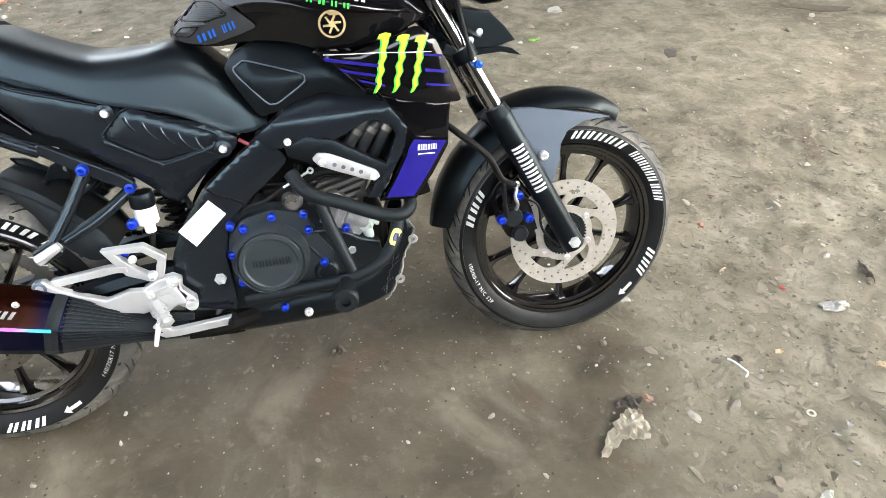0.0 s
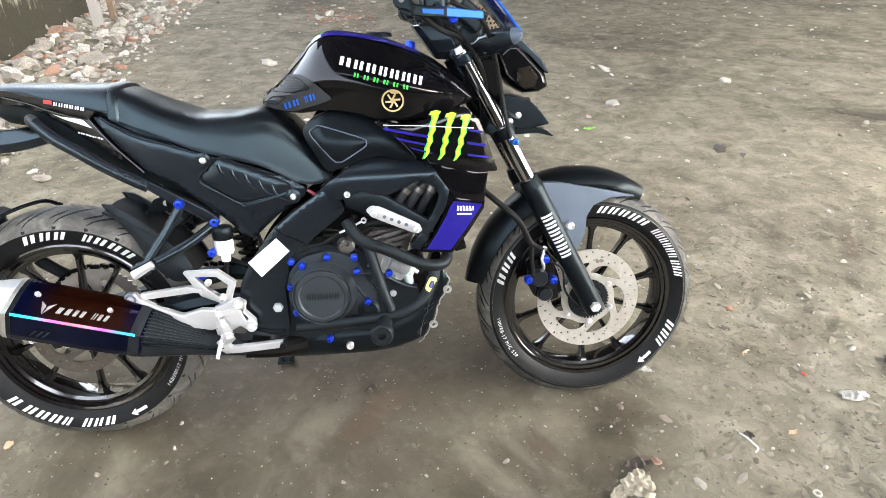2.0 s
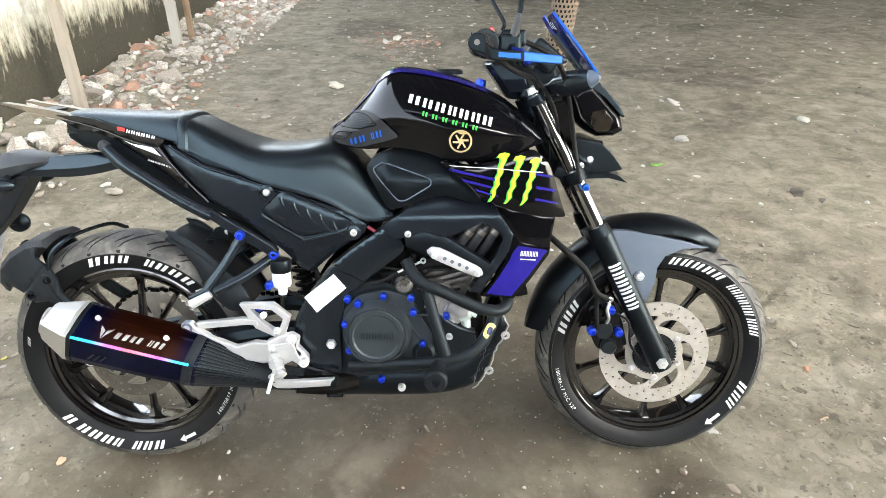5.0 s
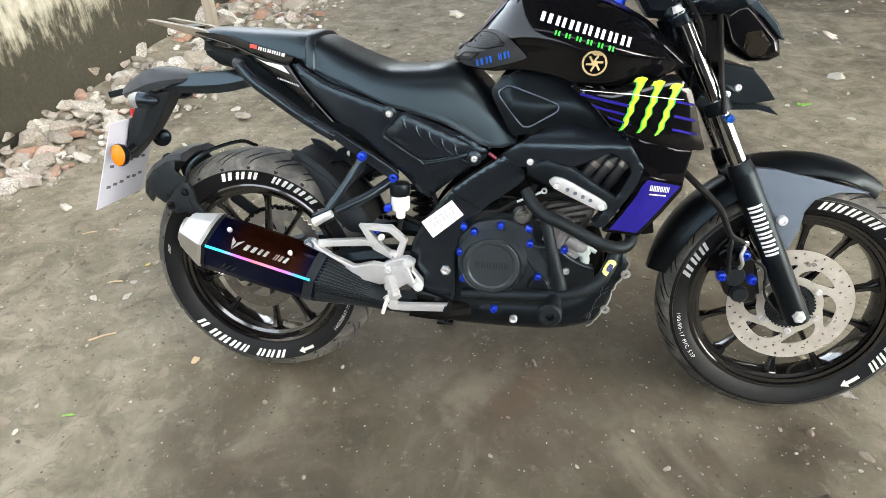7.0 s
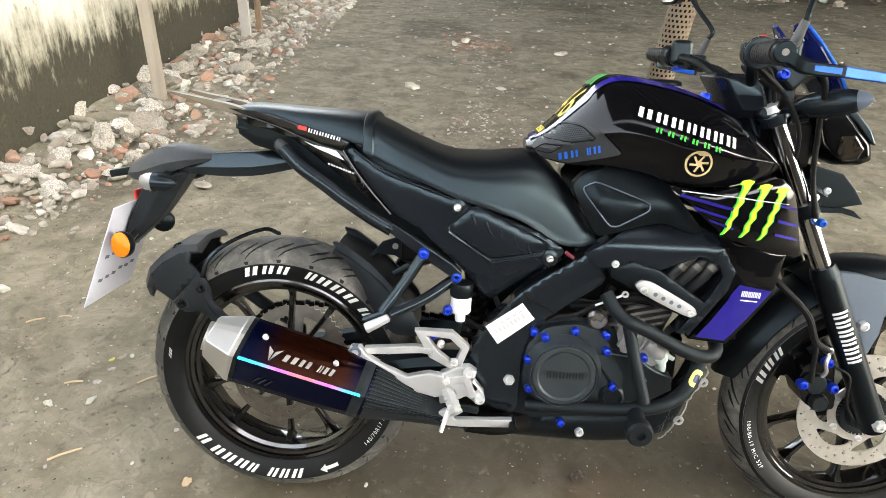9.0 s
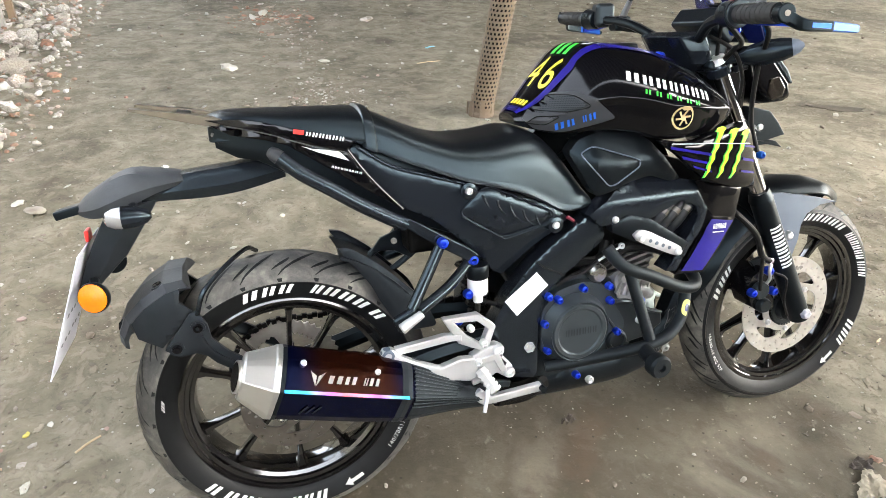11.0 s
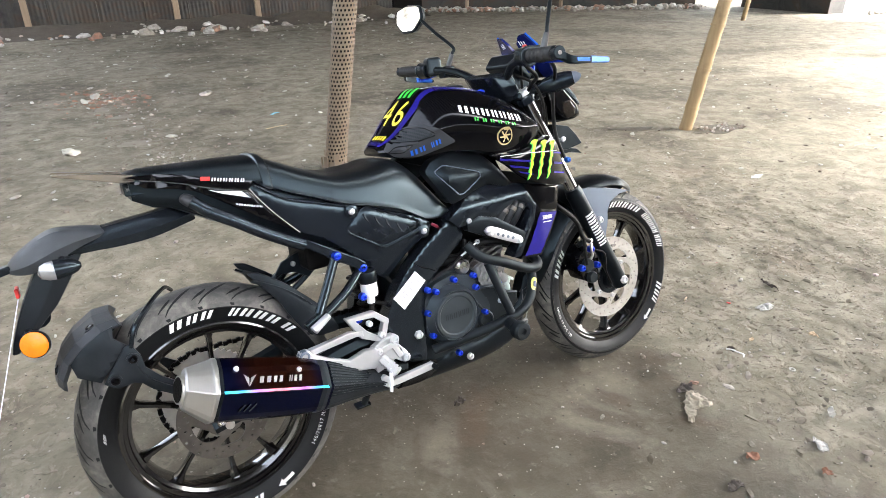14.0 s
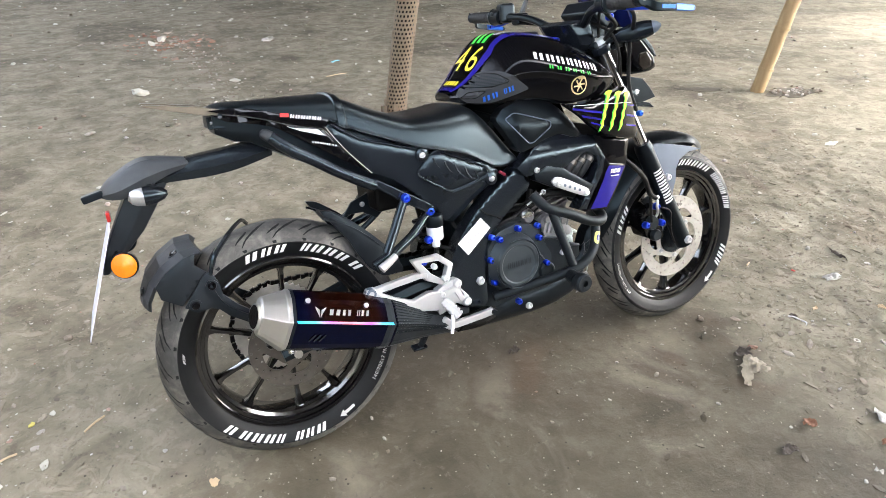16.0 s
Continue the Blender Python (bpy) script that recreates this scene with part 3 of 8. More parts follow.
def wheel(name, c, R, w, bead, spokes, print_rows, size_row, date_at, tread_period):
    hub = new(name)
    hub.parent = bike
    deep = .49 * (R - bead)
    side = [(bead, .36), (bead + (R - bead) * .12, .425), (bead + (R - bead) * .35, .475), (bead + (R - bead) * .50, .5), (R - deep, .495), (R - deep + .008, .46)]
    inner = [(bead - .006, .30)]
    pr = [(r, -y * w) for r, y in inner + side]
    under = R - .034
    pr = pr + [(under, -.25 * w), (under, .25 * w)] + [(r, -y) for r, y in pr[::-1]]
    part("tyre", lathe(pr, c, 96, closed=True), M_RUBBER, hub, "black rubber sidewall with white print")
    # the tread band with slanting grooves
    half = [(R, .06), (R - .003, .17), (R - .010, .29), (R - .021, .40), (R - deep, .497)]
    crown = [(r, -y) for r, y in half[::-1]] + half
    bm, rows, sides = bmesh.new(), [], 216
    for k in range(sides):
        a, row = 2 * math.pi * k / sides, []
        for i, (r, y) in enumerate(crown):
            off = (k + (4 if i < 5 else 0) + int(abs(i - 4.5) * 1.7)) % tread_period
            cut = .004 if off == 0 and abs(i - 4.5) > 1.2 and abs(i - 4.5) < 4.4 else 0
            row.append(bm.verts.new((c[0] + (r - cut) * math.cos(a), y * w, c[2] + (r - cut) * math.sin(a))))
        rows.append(row)
    for k in range(sides):
        p, q = rows[k], rows[(k + 1) % sides]
        for i in range(len(crown) - 1):
            bm.faces.new((p[i], p[i + 1], q[i + 1], q[i]))
    part("tread", bm, M_TREAD, hub, "worn grooved tread grey with dust")
    # dark strips on the tread paint the shade of its grooves, one mesh for each side, set round the tyre
    for sgn in (-1, 1):
        for kind, reach in ((0, (.03, .44)), (1, (.20, .38))):
            bm, strip = bmesh.new(), []
            for i in range(9):
                f = reach[0] + (reach[1] - reach[0]) * i / 8
                r = lerp_tab([(y, q) for q, y in [(R, 0.0)] + half], f)[0] + .0008
                a = (.26 if kind == 0 else .12) * (i / 8) ** 1.3
                hw = .0060 * math.sin(math.pi * (i + .6) / 9.2) / R
                strip.append([bm.verts.new((r * math.cos(a + d), sgn * f * w, r * math.sin(a + d))) for d in (-hw, hw)])
            for p, q in zip(strip, strip[1:]):
                bm.faces.new((p[0], p[1], q[1], q[0]))
            me = bpy.data.meshes.new("groove_shade_strip")
            bm.to_mesh(me)
            bm.free()
            me.materials.append(M_RUBBER)
            for k in range(24):
                ob = new("groove_shade_strip", me)
                ob.parent = hub
                ob.matrix_basis = Matrix.Translation(c) @ Matrix.Rotation(2 * math.pi * (k + (.5 if sgn > 0 else 0) + .33 * kind) / 24, 4, "Y")
    # rim with stepped lips
    rp = [(bead + .004, .37), (bead - .002, .385), (bead - .008, .37), (bead - .010, .33), (bead - .018, .32), (bead - .020, .27), (bead - .028, .24), (bead - .031, .10)]
    prim = [(r, -y * w) for r, y in rp]
    prim = prim + [(r, -y) for r, y in prim[::-1]] + [(bead - .018, w * .2), (bead - .018, -w * .2)]
    part("rim", lathe(prim, c, 96, closed=True), M_RIM, hub, "gloss black cast rim")
    part("hub", lathe([(.018, -.062), (.034, -.060), (.040, -.035), (.034, -.02), (.034, .02), (.044, .04), (.044, .06), (.02, .062)], c, 40), M_CAST, hub)
    for k in range(spokes):
        a = radians(360 / spokes * k + (2.5 if k % 2 else -2.5) + 16)
        u, v = Vector((math.cos(a), 0, math.sin(a))), Vector((-math.sin(a), 0, math.cos(a)))
        rings = []
        for r, hw, hy in ((.030, .010, .024), (.08, .0070, .018), (.15, .0060, .013), (bead - .045, .0075, .015), (bead - .026, .015, .024)):
            m = Vector(c) + u * r
            rings.append([m + v * sx * hw + Vector((0, sy * hy, 0)) for sx, sy in ((-1, -.6), (-.55, -1), (.55, -1), (1, -.6), (1, .6), (.55, 1), (-.55, 1), (-1, .6))])
        part("spoke", loft(rings), M_RIM, hub)
    y = -.5 * w

    def lift(r):
        tab = [(q, s * w) for q, s in side]
        return lerp_tab(tab, r)[0] - .5 * w + .0012

    mid = bead + (R - bead) * .34
    for a0, a1, widths, h in print_rows:
        bars_on_arc("lettering", c, y, mid - h / 2, mid + h / 2, a0, a1, widths, hub, M_PRINT, -2, lift)
    word, a0, flip = size_row
    bm = text_mesh(word, .0132)
    for q in bm.verts:
        a = radians(a0) + (q.co.x / mid if flip else -q.co.x / mid)
        r = mid + (-1 if flip else 1) * (q.co.y - .006)
        q.co = Vector((c[0] + r * math.cos(a), y - lift(r), c[2] + r * math.sin(a)))
    part("size_marking", bm, M_PRINT, hub, "white tyre size print", smooth=False)
    # rotation arrow
    bm = bmesh.new()
    ar = date_at
    arc_bar(bm, c, y, mid - .004, mid + .004, ar, ar + 7, 0, 3, lift)
    bm.faces.new([bm.verts.new((c[0] + r * math.cos(radians(a)), y - lift(r), c[2] + r * math.sin(radians(a)))) for r, a in ((mid - .010, ar), (mid, ar - 3.6), (mid + .010, ar))])
    part("arrow", bm, M_PRINT, hub, smooth=False)
    return hub


rear_wheel = wheel("rear_wheel", R_C, .315, .142, .229, 10,
                   [(108, 84, (1.2, 1, 1), .021), (77, 38, (.8, 1, 1, 1, -.3, 1), .021), (-78, -98, (1.2, 1, 1), .021), (-103, -140, (.8, 1, 1, 1, -.3, 1), .021), (169, 174, (1, 1, 1), .006)],
                   ("140/70R17 M/C", -40, True), -66, 9)
front_wheel = wheel("front_wheel", F_C, .302, .104, .229, 10,
                    [(167, 145, (1.2, 1, 1), .022), (88, 54, (1, 1, 1, 1, 1), .020), (49, 12, (1, 1, 1, 1, 1, 1, -.3, 1, 1, 1), .020), (-18, -36, (1.2, 1, 1), .022)],
                    ("100/80-17 M/C 52P", -172, True), -50, 9)


M_STEELD = surface("dull_brake_steel", (0.10, 0.09, 0.08), (0.22, 0.20, 0.18), 0.4, 0.9, 40, 0.1)


def drilled_disc(name, c, y, r0, r1, rc, arms, parent, label):
    """A drilled brake ring with real holes, joined by broad slanting arms to an inner ring."""
    per = 24
    seg = per * arms
    rad = [r0 + (r1 - r0) * k for k in (0, .12, .28, .40, .56, .70, .86, 1)]
    inn = [rc - .018, rc]
    bm = bmesh.new()

    def at(r, a, t):
        return bm.verts.new((c[0] + r * math.cos(a), y + t, c[2] + r * math.sin(a)))

    ang = [2 * math.pi * k / seg for k in range(seg)]
    g = [[[at(r, a, t) for r in rad] for a in ang] for t in (-.002, .002)]
    q = [[[at(r, a, t) for r in inn] for a in ang] for t in (-.002, .002)]
    hole = {(k, i) for k in range(seg) for j, i in enumerate((1, 3, 5)) if k % 8 == (0, 5, 2)[j]}
    n, shift = max(4, int(per * .5)), int(per * .42)
    held = {(k0 * per + j) % seg for k0 in range(arms) for j in range(n)}
    held_in = {(k0 * per + j + shift) % seg for k0 in range(arms) for j in range(n)}
    for k in range(seg):
        k2 = (k + 1) % seg
        for i in range(len(rad) - 1):
            if (k, i) in hole:
                for (ka, ia), (kb, ib) in (((k, i), (k, i + 1)), ((k, i + 1), (k2, i + 1)), ((k2, i + 1), (k2, i)), ((k2, i), (k, i))):
                    bm.faces.new((g[0][ka][ia], g[0][kb][ib], g[1][kb][ib], g[1][ka][ia]))
            else:
                for s in (0, 1):
                    bm.faces.new((g[s][k][i], g[s][k2][i], g[s][k2][i + 1], g[s][k][i + 1]))
        for s in (0, 1):
            bm.faces.new((q[s][k][0], q[s][k2][0], q[s][k2][1], q[s][k][1]))
        bm.faces.new((g[0][k][-1], g[0][k2][-1], g[1][k2][-1], g[1][k][-1]))
        bm.faces.new((q[0][k][0], q[0][k2][0], q[1][k2][0], q[1][k][0]))
        if k not in held:
            bm.faces.new((g[0][k][0], g[0][k2][0], g[1][k2][0], g[1][k][0]))
        if k not in held_in:
            bm.faces.new((q[0][k][1], q[0][k2][1], q[1][k2][1], q[1][k][1]))
    step = 2 * math.pi / seg
    for a in range(arms):
        rows = [[[g[t][(a * per + j) % seg][0] for j in range(n + 1)] for t in (0, 1)]]
        for f in (.12, .3, .5, .7, .88):
            mid = (a * per + n / 2 + shift * f) * step
            wd = n * step * (1 - .45 * math.sin(math.pi * f) ** .6)
            rows.append([[at(r0 + (rc - r0) * f, mid + (j / n - .5) * wd, t) for j in range(n + 1)] for t in (-.002, .002)])
        rows.append([[q[t][(a * per + j + shift) % seg][1] for j in range(n + 1)] for t in (0, 1)])
        for p, w in zip(rows, rows[1:]):
            for t in (0, 1):
                for j in range(n):
                    bm.faces.new((p[t][j], p[t][j + 1], w[t][j + 1], w[t][j]))
            for j in (0, n):
                bm.faces.new((p[0][j], p[1][j], w[1][j], w[0][j]))
    return part(name, bm, M_STEEL, parent, label, smooth=False)


drilled_disc("brake_disc", F_C, -.040, .104, .141, .074, 6, front_wheel, "bright drilled steel brake disc")
drilled_disc("brake_disc", R_C, -.066, .078, .110, .050, 5, rear_wheel, "drilled dark steel brake disc").data.materials[0] = M_STEELD
# toothed wheel-speed ring inside the disc
bm = lathe([(.040, -.048), (.051, -.048), (.051, -.045), (.040, -.045)], F_C, 48, closed=True)
for k in range(40):
    a = 2 * math.pi * k / 40
    box((F_C[0] + .0530 * math.cos(a), -.0465, F_C[2] + .0530 * math.sin(a)), (.0062, .003, .0042), bm, Matrix.Rotation(-a, 4, "Y"))
part("sensor_ring", bm, M_CAST, front_wheel, "dark toothed speed sensor ring", smooth=False)
for k in range(6):
    a = 2 * math.pi * k / 6 + .62
    bolt("disc_bolt", (F_C[0] + .068 * math.cos(a), -.043, F_C[2] + .068 * math.sin(a)), .0080, M_BOLT, front_wheel, .006)
# slotted sensor ring
bm = bmesh.new()
for k in range(40):
    a0 = 9 * k
    arc_bar(bm, F_C, -.046, .040, .052, a0, a0 + 5, 0, 1)
lathe([(.030, -.044), (.054, -.044), (.054, -.0435), (.030, -.0435)], F_C, 40, bm, closed=True)
part("sensor_ring", bm, M_DARK, front_wheel, smooth=False)
# sprocket and chain run on the far side
bm = bmesh.new()
ring = []
for k in range(92):
    a, r = 2 * math.pi * k / 92, (.118 if k % 2 else .125)
    ring.append((r * math.cos(a), r * math.sin(a)))
outer = [[bm.verts.new((R_C[0] + x, .082 + t, R_C[2] + z)) for x, z in ring] for t in (-.003, .003)]
inn = [[bm.verts.new((R_C[0] + x * .72, .082 + t, R_C[2] + z * .76)) for x, z in ring] for t in (-.003, .003)]
for i in range(92):
    j = (i + 1) % 92
    bm.faces.new((outer[0][i], outer[0][j], outer[1][j], outer[1][i]))
    bm.faces.new((inn[0][i], inn[0][j], inn[1][j], inn[1][i]))
    for s in (0, 1):
        bm.faces.new((outer[s][i], outer[s][j], inn[s][j], inn[s][i]))
for k in range(5):
    a = 72 * k
    arc_bar(bm, R_C, .082, .045, .096, a, a + 24, 10, 2)
part("sprocket", bm, M_STEEL, rear_wheel, "steel rear sprocket", smooth=False)
bm = bmesh.new()
cpts = [(R_C[0] + .127 * math.cos(radians(a)), R_C[2] + .127 * math.sin(radians(a))) for a in range(86, 278, 5)]
cpts = [(.52 + (cpts[0][0] - .52) * t, .42 + (cpts[0][1] - .42) * t) for t in np.linspace(0, 1, 44)] + cpts + [(cpts[-1][0] + (.52 - cpts[-1][0]) * t, cpts[-1][1] + (.335 - cpts[-1][1]) * t) for t in np.linspace(0, 1, 44)]
for i, ((x0, z0), (x1, z1)) in enumerate(zip(cpts, cpts[1:])):
    a = math.atan2(z1 - z0, x1 - x0)
    box(((x0 + x1) / 2, .083 + (.004 if i % 2 else -.004), (z0 + z1) / 2), (math.hypot(x1 - x0, z1 - z0) * .98, .007, .011), bm, Matrix.Rotation(-a, 4, "Y"))
part("chain", bm, M_DARK, bike, "oily drive chain", smooth=False)
# swingarm
for s in (-1, 1):
    part("swingarm", tube([(.52, s * .085, .385), (.34, s * .105, .395), (.12, s * .105, .345), (-.035, s * .105, .315)], (.030, .020), sides=8), M_MATTE, bike)
part("rear_axle", tube([(0, -.128, .315), (0, .128, .315)], .011, sides=10, smooth=False), M_STEEL, bike)

# ---- fuel tank with its graphics ----
TANK = [(.522, .878, .858, .045), (.545, .892, .852, .085), (.575, .918, .845, .112), (.618, .966, .842, .135), (.66, 1.008, .846, .155), (.695, 1.019, .846, .170), (.75, 1.013, .838, .190),
        (.80, 1.003, .822, .204), (.85, .987, .822, .207), (.90, .965, .826, .198), (.95, .933, .838, .178), (.99, .897, .848, .148), (1.02, .866, .852, .100)]
T_PROF = [(0, 1), (.22, .995), (.42, .97), (.60, .90), (.76, .77), (.86, .65), (.925, .56), (.962, .49), (1, .42), (1.003, .40), (.978, .375), (.958, .30), (.945, .15), (.90, .02), (.86, 0), (.4, -.02)]
tank = part("fuel_tank", body(TANK, T_PROF, 40, True), M_GLOSS, bike, "gloss black fuel tank")


def tank_side(x, z):
    """The y of the tank's right side at (x, z)."""
    zt, zb, w = lerp_tab(TANK, x)
    k = (z - zb) / (zt - zb)
    for (s0, k0), (s1, k1) in zip(T_PROF, T_PROF[1:]):
        if k1 <= k <= k0:
            return -w * (s0 + (s1 - s0) * (k0 - k) / max(1e-6, k0 - k1))
    return -w


def loop(outline, yfun, r):
    """A closed bead along an outline on a side surface."""
    o = round_outline(outline)
    return tube([(x, yfun(x, z), z) for x, z in o + o[:1]], r, sides=6, smooth=False)


def decal(name, polys, yfun, material, parent, label="", lift=.0015, step=.012):
    """Thin stickers on a side surface: polygons in (x, z), cut fine enough to follow it."""
    bm = bmesh.new()
    for poly in polys:
        f = bm.faces.new([bm.verts.new((x, 0, z)) for x, z in poly])
    for ax, idx in (((1, 0, 0), 0), ((0, 0, 1), 2)):
        lo, hi = min(v.co[idx] for v in bm.verts), max(v.co[idx] for v in bm.verts)
        q = lo + step
        while q < hi:
            co = [0, 0, 0]
            co[idx] = q
            bmesh.ops.bisect_plane(bm, geom=bm.verts[:] + bm.edges[:] + bm.faces[:], plane_co=co, plane_no=ax)
            q += step
    bmesh.ops.triangulate(bm, faces=bm.faces)
    for v in bm.verts:
        v.co.y = yfun(v.co.x, v.co.z) - lift
    return part(name, bm, material, parent, label)


def slanted(x, z, w, h, ang, lean=0.0):
    """A leaning rectangle with its lower corner at (x, z), turned by ang degrees."""
    a = radians(ang)
    u, v = Vector((math.cos(a), math.sin(a))), Vector((-math.sin(a) + lean, math.cos(a)))
    o = Vector((x, z))
    return [tuple(o), tuple(o + u * w), tuple(o + u * w + v * h), tuple(o + v * h)]


def word_bars(x, z, ang, h, widths, gap=.0035, lean=0.0):
    out, s, a = [], 0.0, radians(ang)
    for w in widths:
        if w > 0:
            for k, f in ((0, 1.0), (.56, 1.0)):
                out.append(slanted(x + (s + w * k) * math.cos(a), z + (s + w * k) * math.sin(a), w * .31, h * f, ang, lean))

        s += abs(w) + gap
    return out


decal("lettering", word_bars(.713, .946, -15.5, .018, (.027, .022, .023, .019, .021, .020, .022), .005), tank_side, M_WHITE, tank, "white word as plain bars")
decal("lettering", word_bars(.743, .920, -14.5, .009, (.012, .012, .012, .012, .012, .012), .0095), tank_side, M_GREEN, tank, "green word as plain bars")
# round emblem
def disc_poly(x, z, r, n=28):
    return [(x + r * math.cos(2 * math.pi * k / n), z + r * math.sin(2 * math.pi * k / n)) for k in range(n)]


decal("emblem", [disc_poly(.824, .868, .0245)], tank_side, M_GOLD, tank, "round gold emblem", .002)
decal("emblem_field", [disc_poly(.824, .868, .0205)], tank_side, M_GLOSS, tank, "", .003)
decal("emblem_mark", [slanted(.824 - .002 * math.cos(radians(a)), .868 - .002 * math.sin(radians(a)), .0185, .004, a) for a in range(0, 360, 60)] + [disc_poly(.824, .868, .006, 12)], tank_side, M_GOLD, tank, "", .004)
# violet edging over the shoulder and the number on the rear face
for s in (1, -1):
    bm = bmesh.new()
    rows = []
    for i in range(26):
        x = .53 + .36 * i / 25
        zt, zb, w = lerp_tab(TANK, x)
        y0, y1 = (.46 * w, .62 * w) if x < .64 else (.43 * w, .56 * w)
        rows.append([bm.verts.new((x, -s * y, zb + (zt - zb) * k + .0022)) for y, k in ((y0, lerp_tab([(a, b) for a, b in T_PROF[:10]], y0 / w)[0]), (y1, lerp_tab([(a, b) for a, b in T_PROF[:10]], y1 / w)[0]))])
    for p, q in zip(rows, rows[1:]):
        bm.faces.new((p[0], p[1], q[1], q[0]))
    part("edge_stripe", bm, M_PURPLE, tank, "violet edge stripe")


def on_tank_back(x, y):
    """Height of the tank's upper skin at (x, y)."""
    zt, zb, w = lerp_tab(TANK, x)
    k = lerp_tab([(a, b) for a, b in T_PROF[:10]], min(1, abs(y) / w))[0]
    return zb + (zt - zb) * k


def back_decal(name, bm, material, x0, size, label=""):
    """Lettering drawn in the xy plane laid up the tank's rear slope, its upright along +x."""
    for v in bm.verts:
        y, x = -v.co.x, x0 + v.co.y * .72
        v.co = Vector((x - .0016, y, on_tank_back(x, y) + .0022))
    return part(name, bm, material, tank, label, smooth=False)


bm = text_mesh("46", .105)
bmesh.ops.translate(bm, vec=(-.060, 0, 0), verts=bm.verts)
bmesh.ops.triangulate(bm, faces=bm.faces)
bmesh.ops.subdivide_edges(bm, edges=bm.edges, cuts=2, use_grid_fill=True)
back_decal("number", bm, M_YELLOW, .570, .085, "yellow number print")
bm = bmesh.new()
for k in range(3):
    for y0, y1 in zip(np.linspace(0, .045, 6), np.linspace(0, .045, 6)[1:]):
        bm.faces.new([bm.verts.new(p) for p in ((-.034 + k * .027, y0, 0), (-.018 + k * .027, y0, 0), (-.018 + k * .027, y1, 0), (-.034 + k * .027, y1, 0))])
back_decal("claw_print", bm, M_GREEN, .644, .04, "green claw print")
bm = bmesh.new()
for a0, a1 in zip(np.linspace(-.04, .04, 7), np.linspace(-.04, .04, 7)[1:]):
    bm.faces.new([bm.verts.new(p) for p in ((a0, 0, 0), (a1, 0, 0), (a1, .018, 0), (a0, .018, 0))])
back_decal("violet_toe", bm, M_PURPLE, .530, .04, "violet toe of the tank")
bm = bmesh.new()
for k in range(5):
    bm.faces.new([bm.verts.new(p) for p in ((-.036 + k * .015, 0, 0), (-.025 + k * .015, 0, 0), (-.025 + k * .015, .016, 0), (-.036 + k * .015, .016, 0))])
back_decal("claw_print", bm, M_YELLOW, .548, .02, "yellow print strip")
M_PAD = surface("grey_rubber_pad", (0.018, 0.019, 0.021), (0.030, 0.031, 0.034), 0.5, 0, 20, 0.3, 0.001, fine=500, spec=0.3)
for s in (-1, 1):
    # rubber grip pads with diamond relief
    pad_o = [(.530, .872), (.556, .900), (.590, .925), (.624, .927), (.652, .912), (.694, .874), (.660, .862), (.600, .846), (.548, .852)]
    bm = bmesh.new()
    decal_ob = decal("tank_pad", [round_outline(pad_o)], tank_side, M_PAD, tank, "textured grey rubber tank pad", .004)
    if s == 1:
        decal_ob.scale = (1, -1, 1)
ribs = []
for i in range(26):
    for j in range(14):
        x, z = .552 + i * .0036 + (j % 2) * .0018, .880 + j * .0034
        if z < .919 - max(0, x - .615) * .95 - max(0, .590 - x) * .85 and z > .888 - max(0, .575 - x) * .1 + max(0, x - .60) * .12:
            ribs.append([(x - .0015, z), (x, z - .0013), (x + .0015, z), (x, z + .0013)])
for outline in ([(.548, .890), (.585, .921), (.619, .920), (.646, .897), (.600, .888)], [(.534, .864), (.552, .879), (.588, .880), (.566, .862)]):
    part("pad_groove", loop(outline, lambda x, z: tank_side(x, z) - .0042, .0012), M_DARK, tank)
decal("pad_studs", ribs, tank_side, M_MATTE, tank, "", .0050)
decal("lettering", word_bars(.582, .851, 17, .0140, (.019, .015, -.006, .008, .014), .004, .12), tank_side, M_BLUELEVER, tank, "blue word as plain bars", .0060)
# filler cap and ignition cover
bm = lathe([(0, .008), (.028, .008), (.034, .004), (.036, -.004)], (0, 0, 0), 32)
bmesh.ops.rotate(bm, matrix=Matrix.Rotation(radians(90), 3, "X"), verts=bm.verts)
bmesh.ops.translate(bm, vec=(.80, 0, 1.004), verts=bm.verts)
part("filler_cap", bm, M_MATTE, tank)
bolt("cap_bolt", (.875, -.035, .978), .012, M_BLUE, tank, .012, "blue bolt", (0.2, 0, 1))

# ---- side shrouds with the claw mark ----
CLAW = [(.775, .826), (.85, .815), (.906, .829), (.98, .850), (1.012, .822), (1.030, .780), (1.047, .73), (1.062, .693), (.995, .702), (.945, .716), (.904, .730), (.862, .757), (.825, .79)]


def claw_y(x, z):
    return -.205 + .9 * max(0, x - .93) ** 2 * 2.2 + .25 * max(0, .80 - z) ** 1.0 * .22 + .03 * max(0, .84 - x) / .06 * .3


